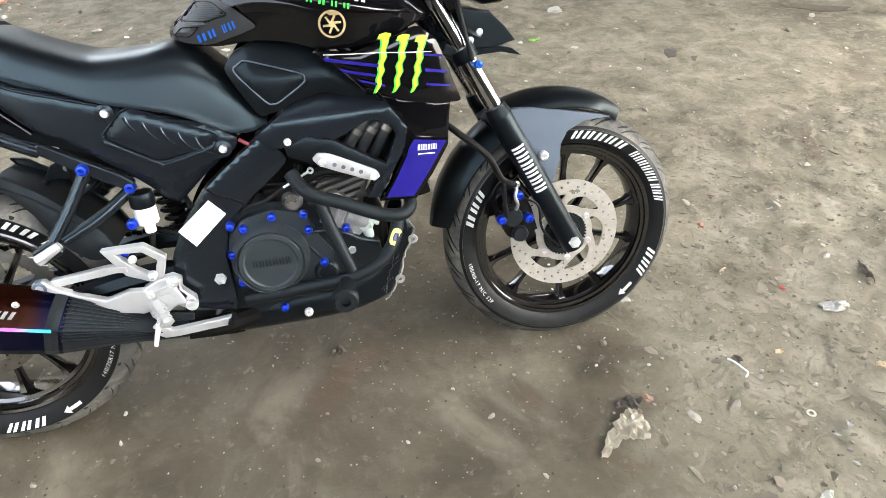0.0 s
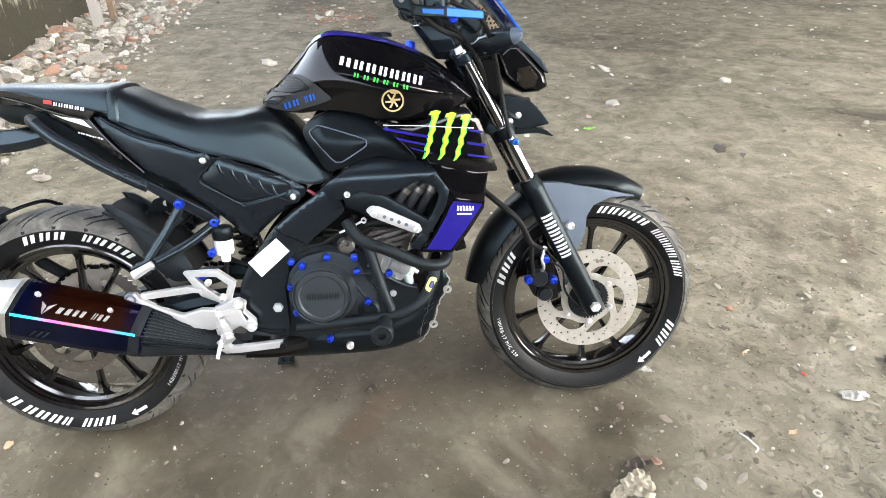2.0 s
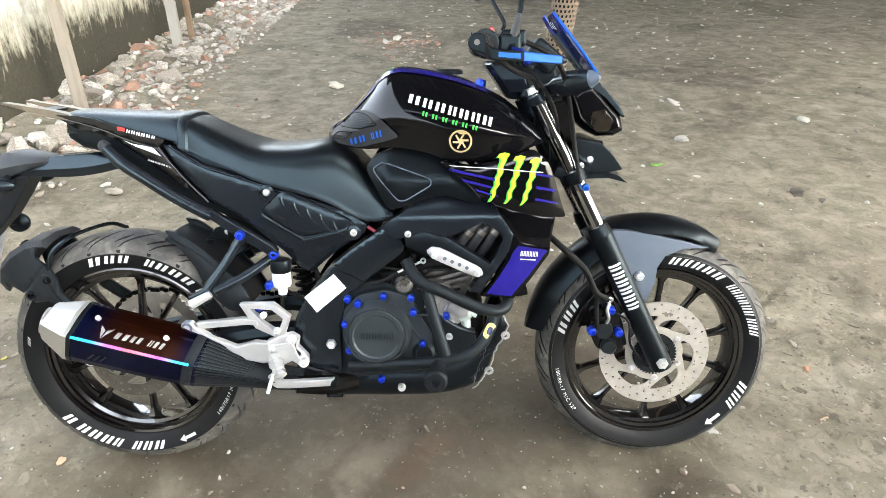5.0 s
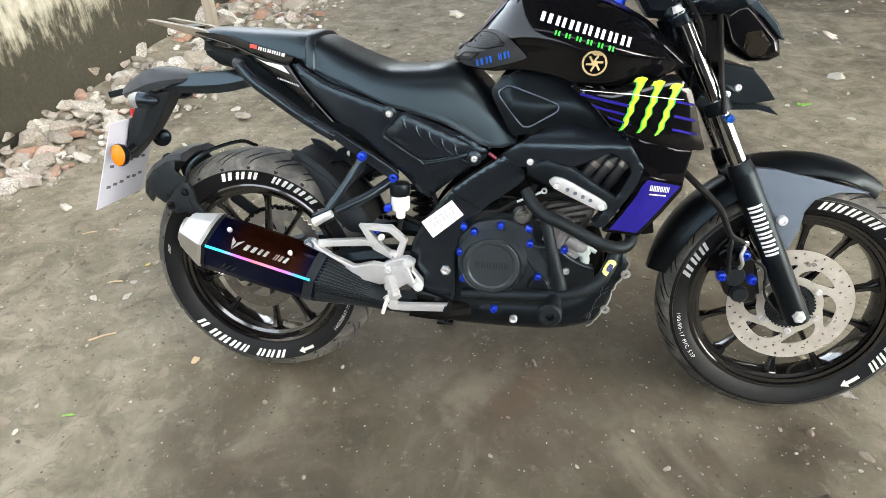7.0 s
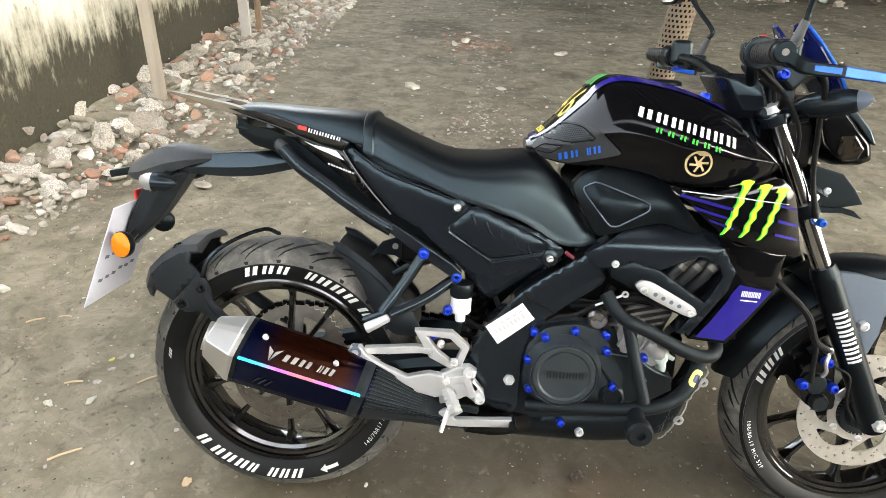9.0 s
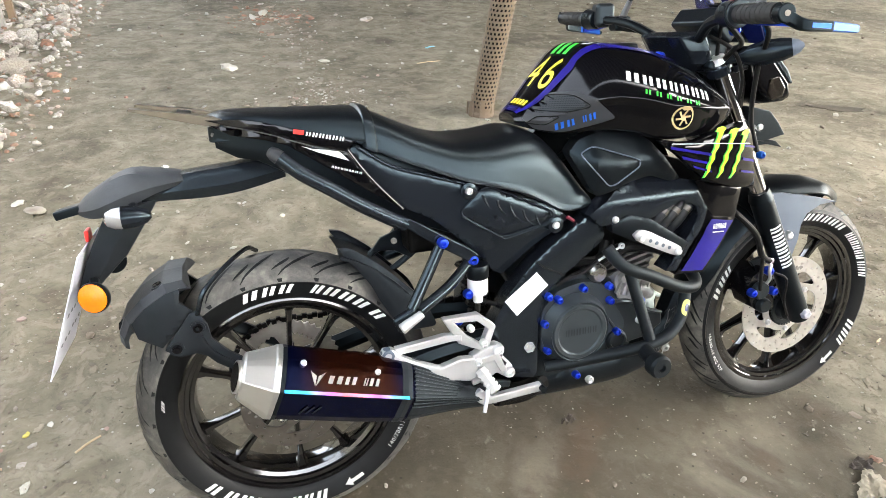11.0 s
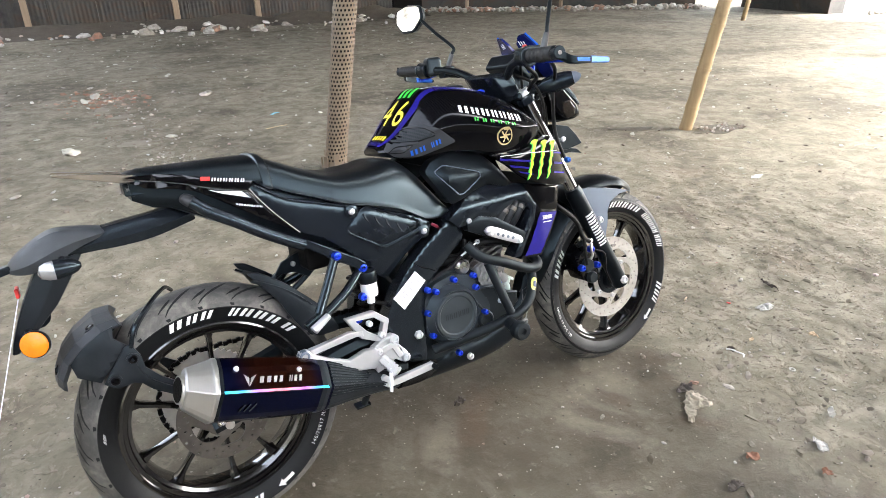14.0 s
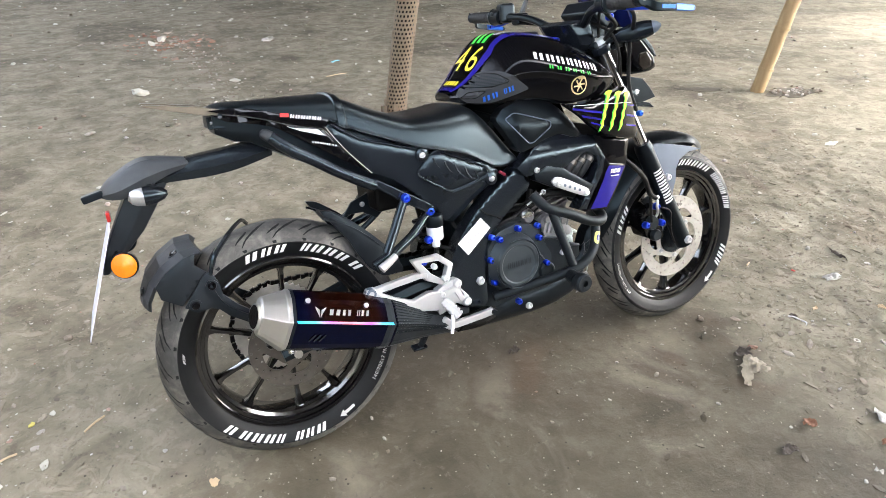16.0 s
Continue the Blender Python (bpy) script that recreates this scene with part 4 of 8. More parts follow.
def pillow(outline, yfun, thick, drop, fall, step=.014):
    """A moulded sheet: fine enough to follow yfun, its rim eased back by drop over the width fall."""
    bm = bmesh.new()
    sheet = bm.faces.new([bm.verts.new((x, 0, z)) for x, z in outline])
    if fall <= .013:
        bmesh.ops.inset_region(bm, faces=[sheet], thickness=fall, use_even_offset=True, use_boundary=True)
    for ax, idx in (((1, 0, 0), 0), ((0, 0, 1), 2)):
        lo, hi = min(v.co[idx] for v in bm.verts), max(v.co[idx] for v in bm.verts)
        q = lo + step
        while q < hi - step * .3:
            co = [0, 0, 0]
            co[idx] = q
            bmesh.ops.bisect_plane(bm, geom=bm.verts[:] + bm.edges[:] + bm.faces[:], plane_co=co, plane_no=ax)
            q += step
    bmesh.ops.triangulate(bm, faces=[f for f in bm.faces if len(f.verts) > 4])
    pts = np.array(outline)
    nxt = np.roll(pts, -1, axis=0)
    d = nxt - pts
    l2 = (d ** 2).sum(1) + 1e-12
    edge = {v for e in bm.edges if len(e.link_faces) == 1 for v in e.verts}
    for v in bm.verts:
        w = np.array((v.co.x, v.co.z))
        t = np.clip(((w - pts) * d).sum(1) / l2, 0, 1)
        dist = 0.0 if v in edge else float(np.sqrt((((pts + d * t[:, None]) - w) ** 2).sum(1).min()))
        k = max(0.0, 1 - dist / fall)
        v.co.y = yfun(v.co.x, v.co.z) + drop * k ** 2.2
    rim = [e for e in bm.edges if len(e.link_faces) == 1]
    got = bmesh.ops.extrude_edge_only(bm, edges=rim)
    for v in (g for g in got["geom"] if isinstance(g, bmesh.types.BMVert)):
        v.co.y = yfun(v.co.x, v.co.z) + thick
    return bm


def panel(name, outline, yfun, thick, material, parent, label="", bevel=.004, both=True, rounded=True, drop=.010, fall=.028):
    """A moulded side panel that follows yfun, on the right side and mirrored on the left."""
    o = round_outline(outline) if rounded else outline
    got = []
    for s in ((1, -1) if both else (1,)):
        bm = pillow(o, yfun, thick, min(drop, thick * .6), fall)
        if s < 0:
            mirror_y(bm)
        ob = part(name, bm, material, parent, label)
        md = ob.modifiers.new("even_shading", "WEIGHTED_NORMAL")
        md.keep_sharp, md.weight = True, 90
        got.append(ob)
    return got[0]


shroud = panel("side_shroud", CLAW, claw_y, .022, M_GLOSS, bike, "gloss black side shroud with green claw mark", drop=.006, fall=.012)
claw = []
for k in range(3):
    x0 = .896 + .034 * k
    top, bot = .838 - .006 * k, .738 - .004 * k
    cx = [0.0, .006, .001, .005, -.004, .002, -.006, -.002, -.010]
    zs = np.linspace(top, bot, 9)
    shift = [.012 - .018 * ((top - z) / (top - bot)) for z in zs]
    wd = [.015, .011, .009, .010, .008, .009, .0065, .007, .002]
    left = [(x0 + s + c * .5, z) for s, c, z in zip(shift, cx, zs)]
    right = [(x0 + s + c * .4 + w, z + .002) for s, c, z, w in zip(shift, cx, zs, wd)]
    poly = left + right[::-1]
    claw.append([(x, z) for x, z in poly])
    head = [(x0 + .006, top - .004), (x0 + .028, top - .002), (x0 + .031, top + .004), (x0 + .020, top + .007), (x0 + .008, top + .004)]
    claw.append(head)
decal("claw_mark", [[(x + (x - .95) * .02 - (.0025 if i < len(p) / 2 else -.0025), z) for i, (x, z) in enumerate(p)] for p in claw], claw_y, M_GREEN, shroud, "green claw mark", .0016)
decal("claw_mark", claw, claw_y, M_NEON, shroud, "bright yellow-green claw mark", .0028)
for quad in ([(.80, .812), (.90, .790), (.90, .784), (.80, .806)], [(.826, .790), (.89, .773), (.89, .768), (.83, .783)], [(.855, .768), (.905, .752), (.905, .748), (.86, .762)],
             [(.985, .80), (1.02, .793), (1.022, .788), (.985, .795)], [(.985, .772), (1.028, .762), (1.03, .756), (.985, .766)], [(.985, .745), (1.036, .733), (1.038, .728), (.985, .74)]):
    decal("shroud_stripe", [quad], claw_y, M_PURPLE, shroud, "violet stripe", .0018)
decal("shroud_stripe", [[(.80, .818), (.90, .812), (1.0, .802), (1.0, .8005), (.90, .8103), (.80, .8165)]], claw_y, M_WHITE, shroud, "thin white stripe", .0036)

# ---- knee panel, frame, upper cover ----
KNEE = [(.612, .800), (.635, .828), (.681, .846), (.753, .838), (.792, .819), (.84, .767), (.876, .726), (.85, .722), (.794, .742), (.745, .733), (.702, .716), (.664, .708)]
knee = panel("knee_panel", KNEE, lambda x, z: -.152 + .5 * max(0, .66 - x) + .10 * max(0, x - .8) + .35 * max(0, z - .78), .04, M_MATTE, bike, "matte black knee panel", drop=.006, fall=.012)
panel("knee_inset", [(.629, .800), (.652, .815), (.663, .814), (.760, .781), (.760, .766), (.703, .732), (.686, .732)], lambda x, z: -.157 + .5 * max(0, .66 - x) + .35 * max(0, z - .78), .012, M_MATTE, knee, drop=.004, fall=.010)


part("knee_loop", loop([(.629, .800), (.652, .815), (.663, .814), (.760, .781), (.760, .766), (.703, .732), (.686, .732)], lambda x, z: -.1565 + .5 * max(0, .66 - x) + .35 * max(0, z - .78), .0015), M_GREY, knee)
FRAME = [(.672, .672), (.646, .661), (.577, .614), (.524, .572), (.470, .508), (.432, .44), (.425, .37), (.445, .32), (.492, .305), (.538, .297), (.540, .413), (.556, .500), (.601, .537), (.702, .612)]


def frame_y(x, z):
    return -.138 + .05 * max(0, .52 - x)


panel("frame_beam", FRAME, frame_y, .05, M_FRAME, bike, "satin black frame beam", drop=.004, fall=.006)
part("frame_seam", tube([(.534, frame_y(.534, .58) - .001, .578), (.552, frame_y(.55, .56) - .0012, .562), (.575, frame_y(.575, .55) - .0012, .552), (.598, frame_y(.598, .537) - .001, .538)], .0020, sides=6), M_DARK, bike)
UP = [(.646, .671), (.770, .754), (.798, .753), (.900, .720), (.946, .652), (.936, .612), (.874, .513), (.848, .516), (.862, .535), (.905, .600), (.922, .640), (.914, .662), (.873, .680), (.795, .646), (.742, .661), (.704, .645), (.675, .644)]
panel("upper_cover", UP, lambda x, z: -.157 + .75 * max(0, z - .700), .05, M_SATIN, bike, "satin black engine side cover", rounded=False, drop=.003, fall=.005)

panel("cover_tongue", [(.700, .646), (.742, .662), (.795, .647), (.898, .580), (.880, .552), (.751, .603), (.702, .628)], lambda x, z: -.161, .03, M_MATTE, bike, drop=.003, fall=.005, rounded=False)
# slotted bright plate
panel("silver_plate", [(.748, .618), (.760, .628), (.781, .625), (.872, .577), (.878, .563), (.867, .555), (.846, .562), (.760, .602)], lambda x, z: -.170, .010, M_ALLOY, bike, "silver slotted frame plate", both=False, drop=.002, fall=.004)
for x, z in ((.766, .609), (.863, .566)):
    bolt("plate_bolt", (x, -.171, z), .0075, M_BOLT, bike, .006)
for k in range(4):
    a = lerp_tab([(0, .790, .6010), (1, .840, .5790)], k / 3)
    part("plate_slot", lathe([(0, -.001), (.0042, -.001), (.0050, .002)], (a[0], -.1697, a[1]), 12), M_GREY, bike)
M_DUCT = surface("dusty_rubber_duct", (0.008, 0.009, 0.011), (0.022, 0.024, 0.027), 0.42, 0, 30, 0.2, 0.0006, spec=0.4)
# hoses behind the cover window
for k in range(3):
    part("hose", tube([(.790 + .034 * k, -.085, .570), (.816 + .034 * k, -.118, .612), (.845 + .030 * k, -.130, .652), (.880 + .020 * k, -.118, .686 - .010 * k), (.915, -.09, .705 - .014 * k)], .0125, sides=14), M_DUCT, bike)
    part("hose_clip", tube([(.842 + .030 * k, -.130, .648), (.849 + .030 * k, -.130, .657)], .0142, sides=14, smooth=False), M_STEELD, bike)
part("air_duct", body([(.70, .70, .56, .09), (.80, .715, .55, .10), (.92, .69, .53, .10)], [(0, 1), (.7, 1), (1, .8), (1, .2), (.7, 0), (0, 0)], 6), M_DARK, bike)
M_FAINT = surface("faint_grey_print", (0.38, 0.38, 0.38), (0.48, 0.48, 0.48), 0.5, 0, 60, 0.0)
# white label on the frame
decal("label_sticker", [[(.459, .498), (.532, .556), (.560, .522), (.487, .460)]], frame_y, M_WHITE, bike, "white paper label with a printed code", .0020)
decal("label_print", [slanted(.484 + .0075 * k, .484 + .0055 * k, .004 if k % 3 else .0025, .010, 36) for k in range(8)] + [slanted(.478 + .012 * k, .497 + .009 * k, .009, .003, 36) for k in range(5)], frame_y, M_FAINT, bike, "", .0032)

# ---- seat and tail ----
SEAT = [(.175, .914, .856, .092), (.206, .910, .842, .100), (.235, .898, .827, .108), (.30, .868, .800, .118), (.38, .843, .768, .130), (.46, .845, .745, .134), (.52, .853, .724, .130), (.56, .842, .702, .126), (.60, .806, .680, .122), (.64, .752, .676, .120), (.672, .704, .688, .116)]
S_PROF = [(0, 1.0), (.3, .995), (.55, .965), (.74, .89), (.86, .76), (.93, .58), (.97, .33), (1, .08), (.99, 0), (.6, -.05)]
P_PROF = [(0, 1.0), (.3, .985), (.55, .93), (.74, .83), (.86, .70), (.93, .52), (.97, .30), (1, .08), (.99, 0), (.6, -.05)]
seat = part("seat", body(SEAT, S_PROF, 36), M_VINYL, bike, "black vinyl rider seat")
PILL = [(-.090, .918, .903, .045), (-.06, .926, .898, .062), (.0, .924, .901, .070), (.05, .922, .890, .080), (.14, .919, .869, .094), (.20, .914, .857, .100), (.226, .902, .858, .098)]
part("pillion_seat", body(PILL, P_PROF, 18), M_VINYL, bike, "black vinyl pillion seat")
part("seat_strap", body([(.188, .9165, .848, .0985), (.190, .9205, .846, .1035), (.212, .9150, .836, .1075), (.214, .9080, .836, .1035)], P_PROF, 6), M_VINYL, bike, "raised vinyl band between the seats")
COWL = [(-.085, .906), (-.03, .896), (.02, .885), (.057, .876), (.102, .862), (.153, .847), (.176, .812), (.207, .772), (.246, .728), (.211, .751), (.168, .780), (.114, .817), (.084, .838), (.047, .862), (.010, .874), (-.05, .886)]
cowl_y = lambda x, z: -.067 - .052 * min(1, max(0, (x + .08) / .28))
cowl = panel("tail_cowl", COWL, cowl_y, .03, M_GLOSS, bike, "gloss black tail cowl with stickers", rounded=False, drop=.004, fall=.012)
# narrow raised strip right under the pillion seat
STRIP = [(-.090, .916), (-.031, .914), (.006, .908), (.055, .894), (.12, .878), (.168, .864), (.154, .845), (.102, .858), (.057, .872), (.031, .882), (-.01, .894), (-.06, .906)]
strip_y = lambda x, z: cowl_y(x, z) - .005
strip = panel("tail_strip", STRIP, strip_y, .02, M_GLOSS, bike, "gloss black strip under the pillion seat", rounded=False, drop=.002, fall=.005)
# pale bead paints the edge highlight along the strip's lower rim
part("strip_highlight", tube([(x, cowl_y(x, z) - .0042, z) for x, z in ((-.06, .905), (-.01, .893), (.031, .881), (.057, .871), (.102, .857), (.153, .8445))], .0013, sides=6), M_STALK, strip, "thin pale line painting the highlight on the lower edge")
decal("sticker", [slanted(.059, .8845, .019, .0085, -9)], strip_y, M_RED, strip, "red sticker", .0025)
decal("sticker", word_bars(.0805, .8798, -11.5, .0075, (.0095, .0095, .0095, .0095, .0100, .0085), .0025, .15), strip_y, M_WHITE, strip, "white word as plain bars", .0025)
decal("sticker", [[(.071, .861), (.090, .8545), (.115, .851), (.139, .8465), (.156, .828), (.122, .840), (.098, .848)]], cowl_y, M_WHITE, cowl, "white slash sticker", .0025)
decal("sticker", word_bars(.122, .817, -16.5, .0042, (.004, .009, .004, .007, .009, .006, .005), .0022), cowl_y, M_WHITE, cowl, "small white bars", .0025)
part("tail_under", body([(-.080, .903, .862, .048), (-.06, .904, .848, .058), (.0, .900, .832, .070), (.05, .890, .802, .080), (.10, .875, .775, .085), (.22, .845, .71, .09), (.36, .80, .65, .09)], [(0, 1), (.9, 1), (1, .6), (.9, 0), (0, 0)], 12), M_MATTE, bike)
SIDE = [(.159, .848), (.173, .853), (.207, .830), (.245, .808), (.306, .789), (.375, .767), (.42, .747), (.488, .728), (.567, .698), (.612, .668), (.604, .648), (.575, .630), (.540, .606), (.505, .575), (.471, .545), (.448, .556), (.425, .588), (.390, .625), (.352, .660), (.31, .697), (.256, .723), (.213, .771), (.181, .811)]
side_y = lambda x, z: -.110 - .012 * min(1, max(0, (x - .2) / .25)) + .22 * max(0, .655 - z) + .10 * max(0, z - (.80 - .35 * (x - .25)))
side = panel("side_panel", SIDE, side_y, .035, M_SATIN, bike, "satin black side panel with creased inset", drop=.005, fall=.009)
part("side_edge", tube([(x, side_y(x, z) - .0015, z) for x, z in ((.175, .850), (.207, .827), (.245, .805), (.306, .785), (.375, .763), (.40, .753))], (.0034, .0030), sides=8), M_SATIN, side, "raised rolled upper edge")
part("cut_line", tube([(x, -.1185, z) for x, z in ((.154, .849), (.178, .812), (.210, .771), (.252, .724))], .0024, sides=8), M_GLOSS, side, "thin dark joint against the tail cowl")
inset = panel("side_inset", [(.364, .701), (.413, .747), (.432, .752), (.572, .684), (.576, .668), (.556, .660), (.475, .641), (.455, .642)], lambda x, z: side_y(x, z) - .006, .012, M_SATIN, side, drop=.006, fall=.016)
for k in range(5):
    x, z = .418 + k * .029, .735 - k * .0135
    part("crease", tube([(x, side_y(x, z) - .0030, z), (x + .004, side_y(x, z) - .0044, z - .014), (x + .016, side_y(x, z) - .0044, z - .030), (x + .036, side_y(x, z) - .0035, z - .040)], (.0044, .0014), sides=10), M_SATIN, side)
part("inset_loop", loop([(.364, .701), (.413, .747), (.432, .752), (.572, .684), (.576, .668), (.556, .660), (.475, .641), (.455, .642)], lambda x, z: side_y(x, z) - .0045, .0022), M_SATIN, side)
part("inset_piping", tube([(.372, side_y(.37, .70) - .006, .694), (.455, side_y(.45, .64) - .006, .641), (.473, side_y(.47, .636) - .006, .636), (.556, side_y(.55, .655) - .006, .656), (.570, side_y(.57, .67) - .006, .668)], .0028, sides=6), M_SATIN, side)
for x, z in ((.388, .747), (.581, .652)):
    part("bolt_boss", lathe([(.017, 0), (.017, -.008), (.010, -.010), (.009, 0)], (x, side_y(x, z), z), 24), M_SATIN, side)
    bolt("panel_bolt", (x, side_y(x, z) - .006, z), .0080, M_BOLT, side, .008, "bright bolt")
bolt("frame_bolt", (.707, -.155, .656), .0078, M_BOLT, bike, .008, "bright bolt")
bolt("pivot_bolt", (.517, -.137, .379), .013, M_BOLT, bike, .010, "bright hexagon bolt", sides=6)
part("brake_switch", tube([(.613, -.118, .664), (.630, -.118, .652)], .0042, sides=8, smooth=False), M_CRIMSON, bike, "dark red switch boot")

# ---- subframe rail, pillion hanger, rear fender and plate ----
for s in (-1, 1):
    part("subframe_rail", tube([(.030, s * .100, .843), (.067, s * .112, .811), (.116, s * .118, .779), (.162, s * .120, .747), (.216, s * .121, .714), (.256, s * .121, .692)], .0142, sides=18), M_FRAME, bike)
    # the grey of this rounded end paints the highlight on the rail
    part("rail_end_highlight", loft([[(.030 - .016 * f + .0135 * w * math.cos(a) * .64, s * (.100 - .008 * f) + .0135 * w * math.sin(a), .843 + .012 * f + .0135 * w * math.cos(a) * .77) for a in (2 * math.pi * k / 14 for k in range(14))] for f, w in ((0, 1.04), (.6, .97), (1, .75), (1.15, .4))]), M_PAD, bike, "rounded rail end, grey to paint its highlight")
    part("hanger_rail", plate([(.244, .694), (.258, .708), (.323, .668), (.386, .628), (.404, .612), (.400, .597), (.384, .598), (.311, .645)], s * .122 - .011, s * .122 + .011), M_FRAME, bike, "flat black hanger rail", bevel=.004)
    part("hanger_bar", tube([(.324, s * .128, .645), (.285, s * .148, .585), (.245, s * .172, .530)], .0115, sides=16), M_FRAME, bike)
    part("hanger_bar", tube([(.393, s * .112, .595), (.33, s * .145, .555), (.262, s * .170, .525)], .0115, sides=16), M_FRAME, bike)
    part("hanger_bracket", box((.232, s * .175, .512), (.05, .02, .034), None, Matrix.Rotation(radians(-25), 4, "Y")), M_FRAME, bike, bevel=.006)
    part("folded_footrest", tube([(.262, s * .192, .528), (.216, s * .198, .504)], (.009, .012), sides=8, smooth=False), M_ALLOY, bike, "folded silver pillion footrest", bevel=.003)
for x, y, z in ((.324, -.140, .651), (.393, -.124, .600)):
    bolt("blue_bolt", (x, y, z), .0115, M_BLUE, bike, .012, "blue anodised bolt")
# tail tidy arm
M_ASH = surface("dust_greyed_plastic", (0.016, 0.019, 0.023), (0.048, 0.053, 0.058), .5, 0, 26, 0.3, 0.001, fine=260, spec=0.35)
ARM_P = [(0, 1), (.6, .97), (.80, .80), (1, .42), (.86, .05), (0, 0)]
part("plate_arm", body([(-.225, .800, .768, .036), (-.18, .812, .768, .040), (-.12, .820, .766, .041), (-.05, .826, .771, .042), (.04, .838, .792, .044)], ARM_P, 14, True), M_FRAME, bike, "black plastic plate carrier arm")
part("arm_cap", body([(-.338, .772, .760, .030), (-.325, .786, .754, .044), (-.30, .803, .750, .056), (-.265, .822, .758, .062), (-.24, .829, .768, .062), (-.20, .825, .785, .055), (-.16, .818, .796, .042), (-.125, .810, .804, .018)], ARM_P, 20, True), M_ASH, bike, "dust-grey angular arm end")
part("plate_stem", loft([[(x, y * w, z + (.012 if x == x1 else 0)) for x, y in ((x0, -.8), ((x0 + x1) / 2, -1), (x1, -.7), (x1, .7), ((x0 + x1) / 2, 1), (x0, .8))] for x0, x1, z, w in ((-.285, -.195, .765, .045), (-.318, -.232, .71, .042), (-.345, -.268, .660, .034), (-.366, -.318, .612, .028), (-.374, -.350, .585, .022))]), M_DUSTY, bike, "dusty black slanting plate stem", bevel=.004)
part("plate_lamp", box((-.352, -.02, .765), (.045, .03, .016), None, Matrix.Rotation(radians(-12), 4, "Y")), M_MATTE, bike, bevel=.003)
part("tail_lamp", box((-.334, .004, .712), (.008, .032, .022)), M_RED, bike, "red rear reflector", bevel=.003)
pa, pb = Vector((-.335, 0, .700)), Vector((-.425, 0, .470))
bm = bmesh.new()
nrm = Vector((pa.z - pb.z, 0, -(pa.x - pb.x))).normalized() * .001
pv = [bm.verts.new(p + Vector((0, y, 0)) + n) for n in (nrm, -nrm) for p, y in ((pa, -.10), (pa, .10), (pb, .10), (pb, -.10))]
for q in ((0, 1, 2, 3), (4, 5, 6, 7), (0, 1, 5, 4), (1, 2, 6, 5), (2, 3, 7, 6), (3, 0, 4, 7)):
    bm.faces.new([pv[i] for i in q])
M_PLATE = surface("pale_plate", (0.55, 0.56, 0.66), (0.64, 0.65, 0.74), 0.4, 0, 20, 0.0)
nplate = part("number_plate", bm, M_PLATE, bike, "pale plate with unreadable marks", smooth=False)
rnd = random.Random(4)
for r in range(2):
    for k in range(6):
        t, y = .50 + .22 * r + rnd.uniform(-.02, .02), -.075 + .027 * k
        c = pa.lerp(pb, t)
        d = (pb - pa).normalized()
        bm = bmesh.new()
        bm.faces.new([bm.verts.new(c + nrm * 2 + d * a + Vector((0, y + b, 0))) for a, b in ((0, 0), (.004, .018), (.012, .016), (.008, -.002))])
        part("plate_mark", bm, M_GREY, nplate, smooth=False)
# indicators
def indicator(name, root, c, lens_mat, r=.030, n=(0, -1, 0)):
    ob = new(name)
    ob.parent = bike
    part("stalk", tube([root, c], .009, sides=8, smooth=False), M_MATTE, ob)
    bm = lathe([(0, .018), (r * .55, .014), (r * .9, .004), (r, -.006), (r * .97, -.010)], (0, 0, 0), 28)
    q = Vector((0, -1, 0)).rotation_difference(Vector(n)).to_matrix().to_4x4()
    bmesh.ops.transform(bm, matrix=Matrix.Translation(c) @ q, verts=bm.verts)
    part("housing", bm, M_MATTE, ob)
    bm = lathe([(r * .93, -.008), (r * .90, -.013), (r * .6, -.017), (0, -.019)], (0, 0, 0), 28)
    bmesh.ops.transform(bm, matrix=Matrix.Translation(c) @ q, verts=bm.verts)
    part("lens", bm, lens_mat, ob, "ribbed lens")
    return ob


indicator("rear_reflector", (-.335, -.02, .630), (-.320, -.098, .622), M_AMBER, .029, (-.35, -.92, .1))
indicator("rear_reflector", (-.330, .02, .645), (-.318, .080, .632), M_MATTE, .026, (.3, -.95, 0))
for s in (-1, 1):
    def ind_ring(x, r):
        return [(x, s * .079 + r * math.cos(a), .757 + r * math.sin(a)) for a in (2 * math.pi * k / 16 for k in range(16))]

    part("indicator_stalk", tube([(-.238, s * .045, .775), (-.238, s * .070, .762)], .008, sides=8, smooth=False), M_MATTE, bike)
    part("rear_indicator", loft([ind_ring(x, r) for x, r in ((-.206, .005), (-.214, .013), (-.232, .0195), (-.254, .0215))]), M_SATIN, bike, "black indicator body")
    part("indicator_lens", loft([ind_ring(x, r) for x, r in ((-.254, .0210), (-.268, .0195), (-.280, .0140), (-.285, .004))]), M_LENS, bike, "clear indicator lens")
M_RACK = surface("dull_rack_steel", (0.070, 0.058, 0.043), (0.19, 0.157, 0.115), 0.34, 0.5, 25, 0.1)
# flat rack behind the pillion seat
for s in (-1, 1):
    part("rear_rack", plate([(-.06, .915), (-.10, .925), (-.215, .944), (-.218, .940), (-.12, .912), (-.07, .900)], s * .045 - .014, s * .045 + .014), M_RACK, bike, "flat dull steel rack tongue", bevel=.002)
part("rack_bar", box((-.13, 0, .925), (.025, .09, .006), None, Matrix.Rotation(radians(10), 4, "Y")), M_MATTE, bike)
part("tail_tip", loft([[(-.085 + d, y, z) for y, z in ((-.04 * w, .90), (.04 * w, .90), (.055 * w, .872), (-.055 * w, .872))] for d, w in ((-.006, .7), (.01, 1), (.05, 1.2))]), M_MATTE, bike, bevel=.004)
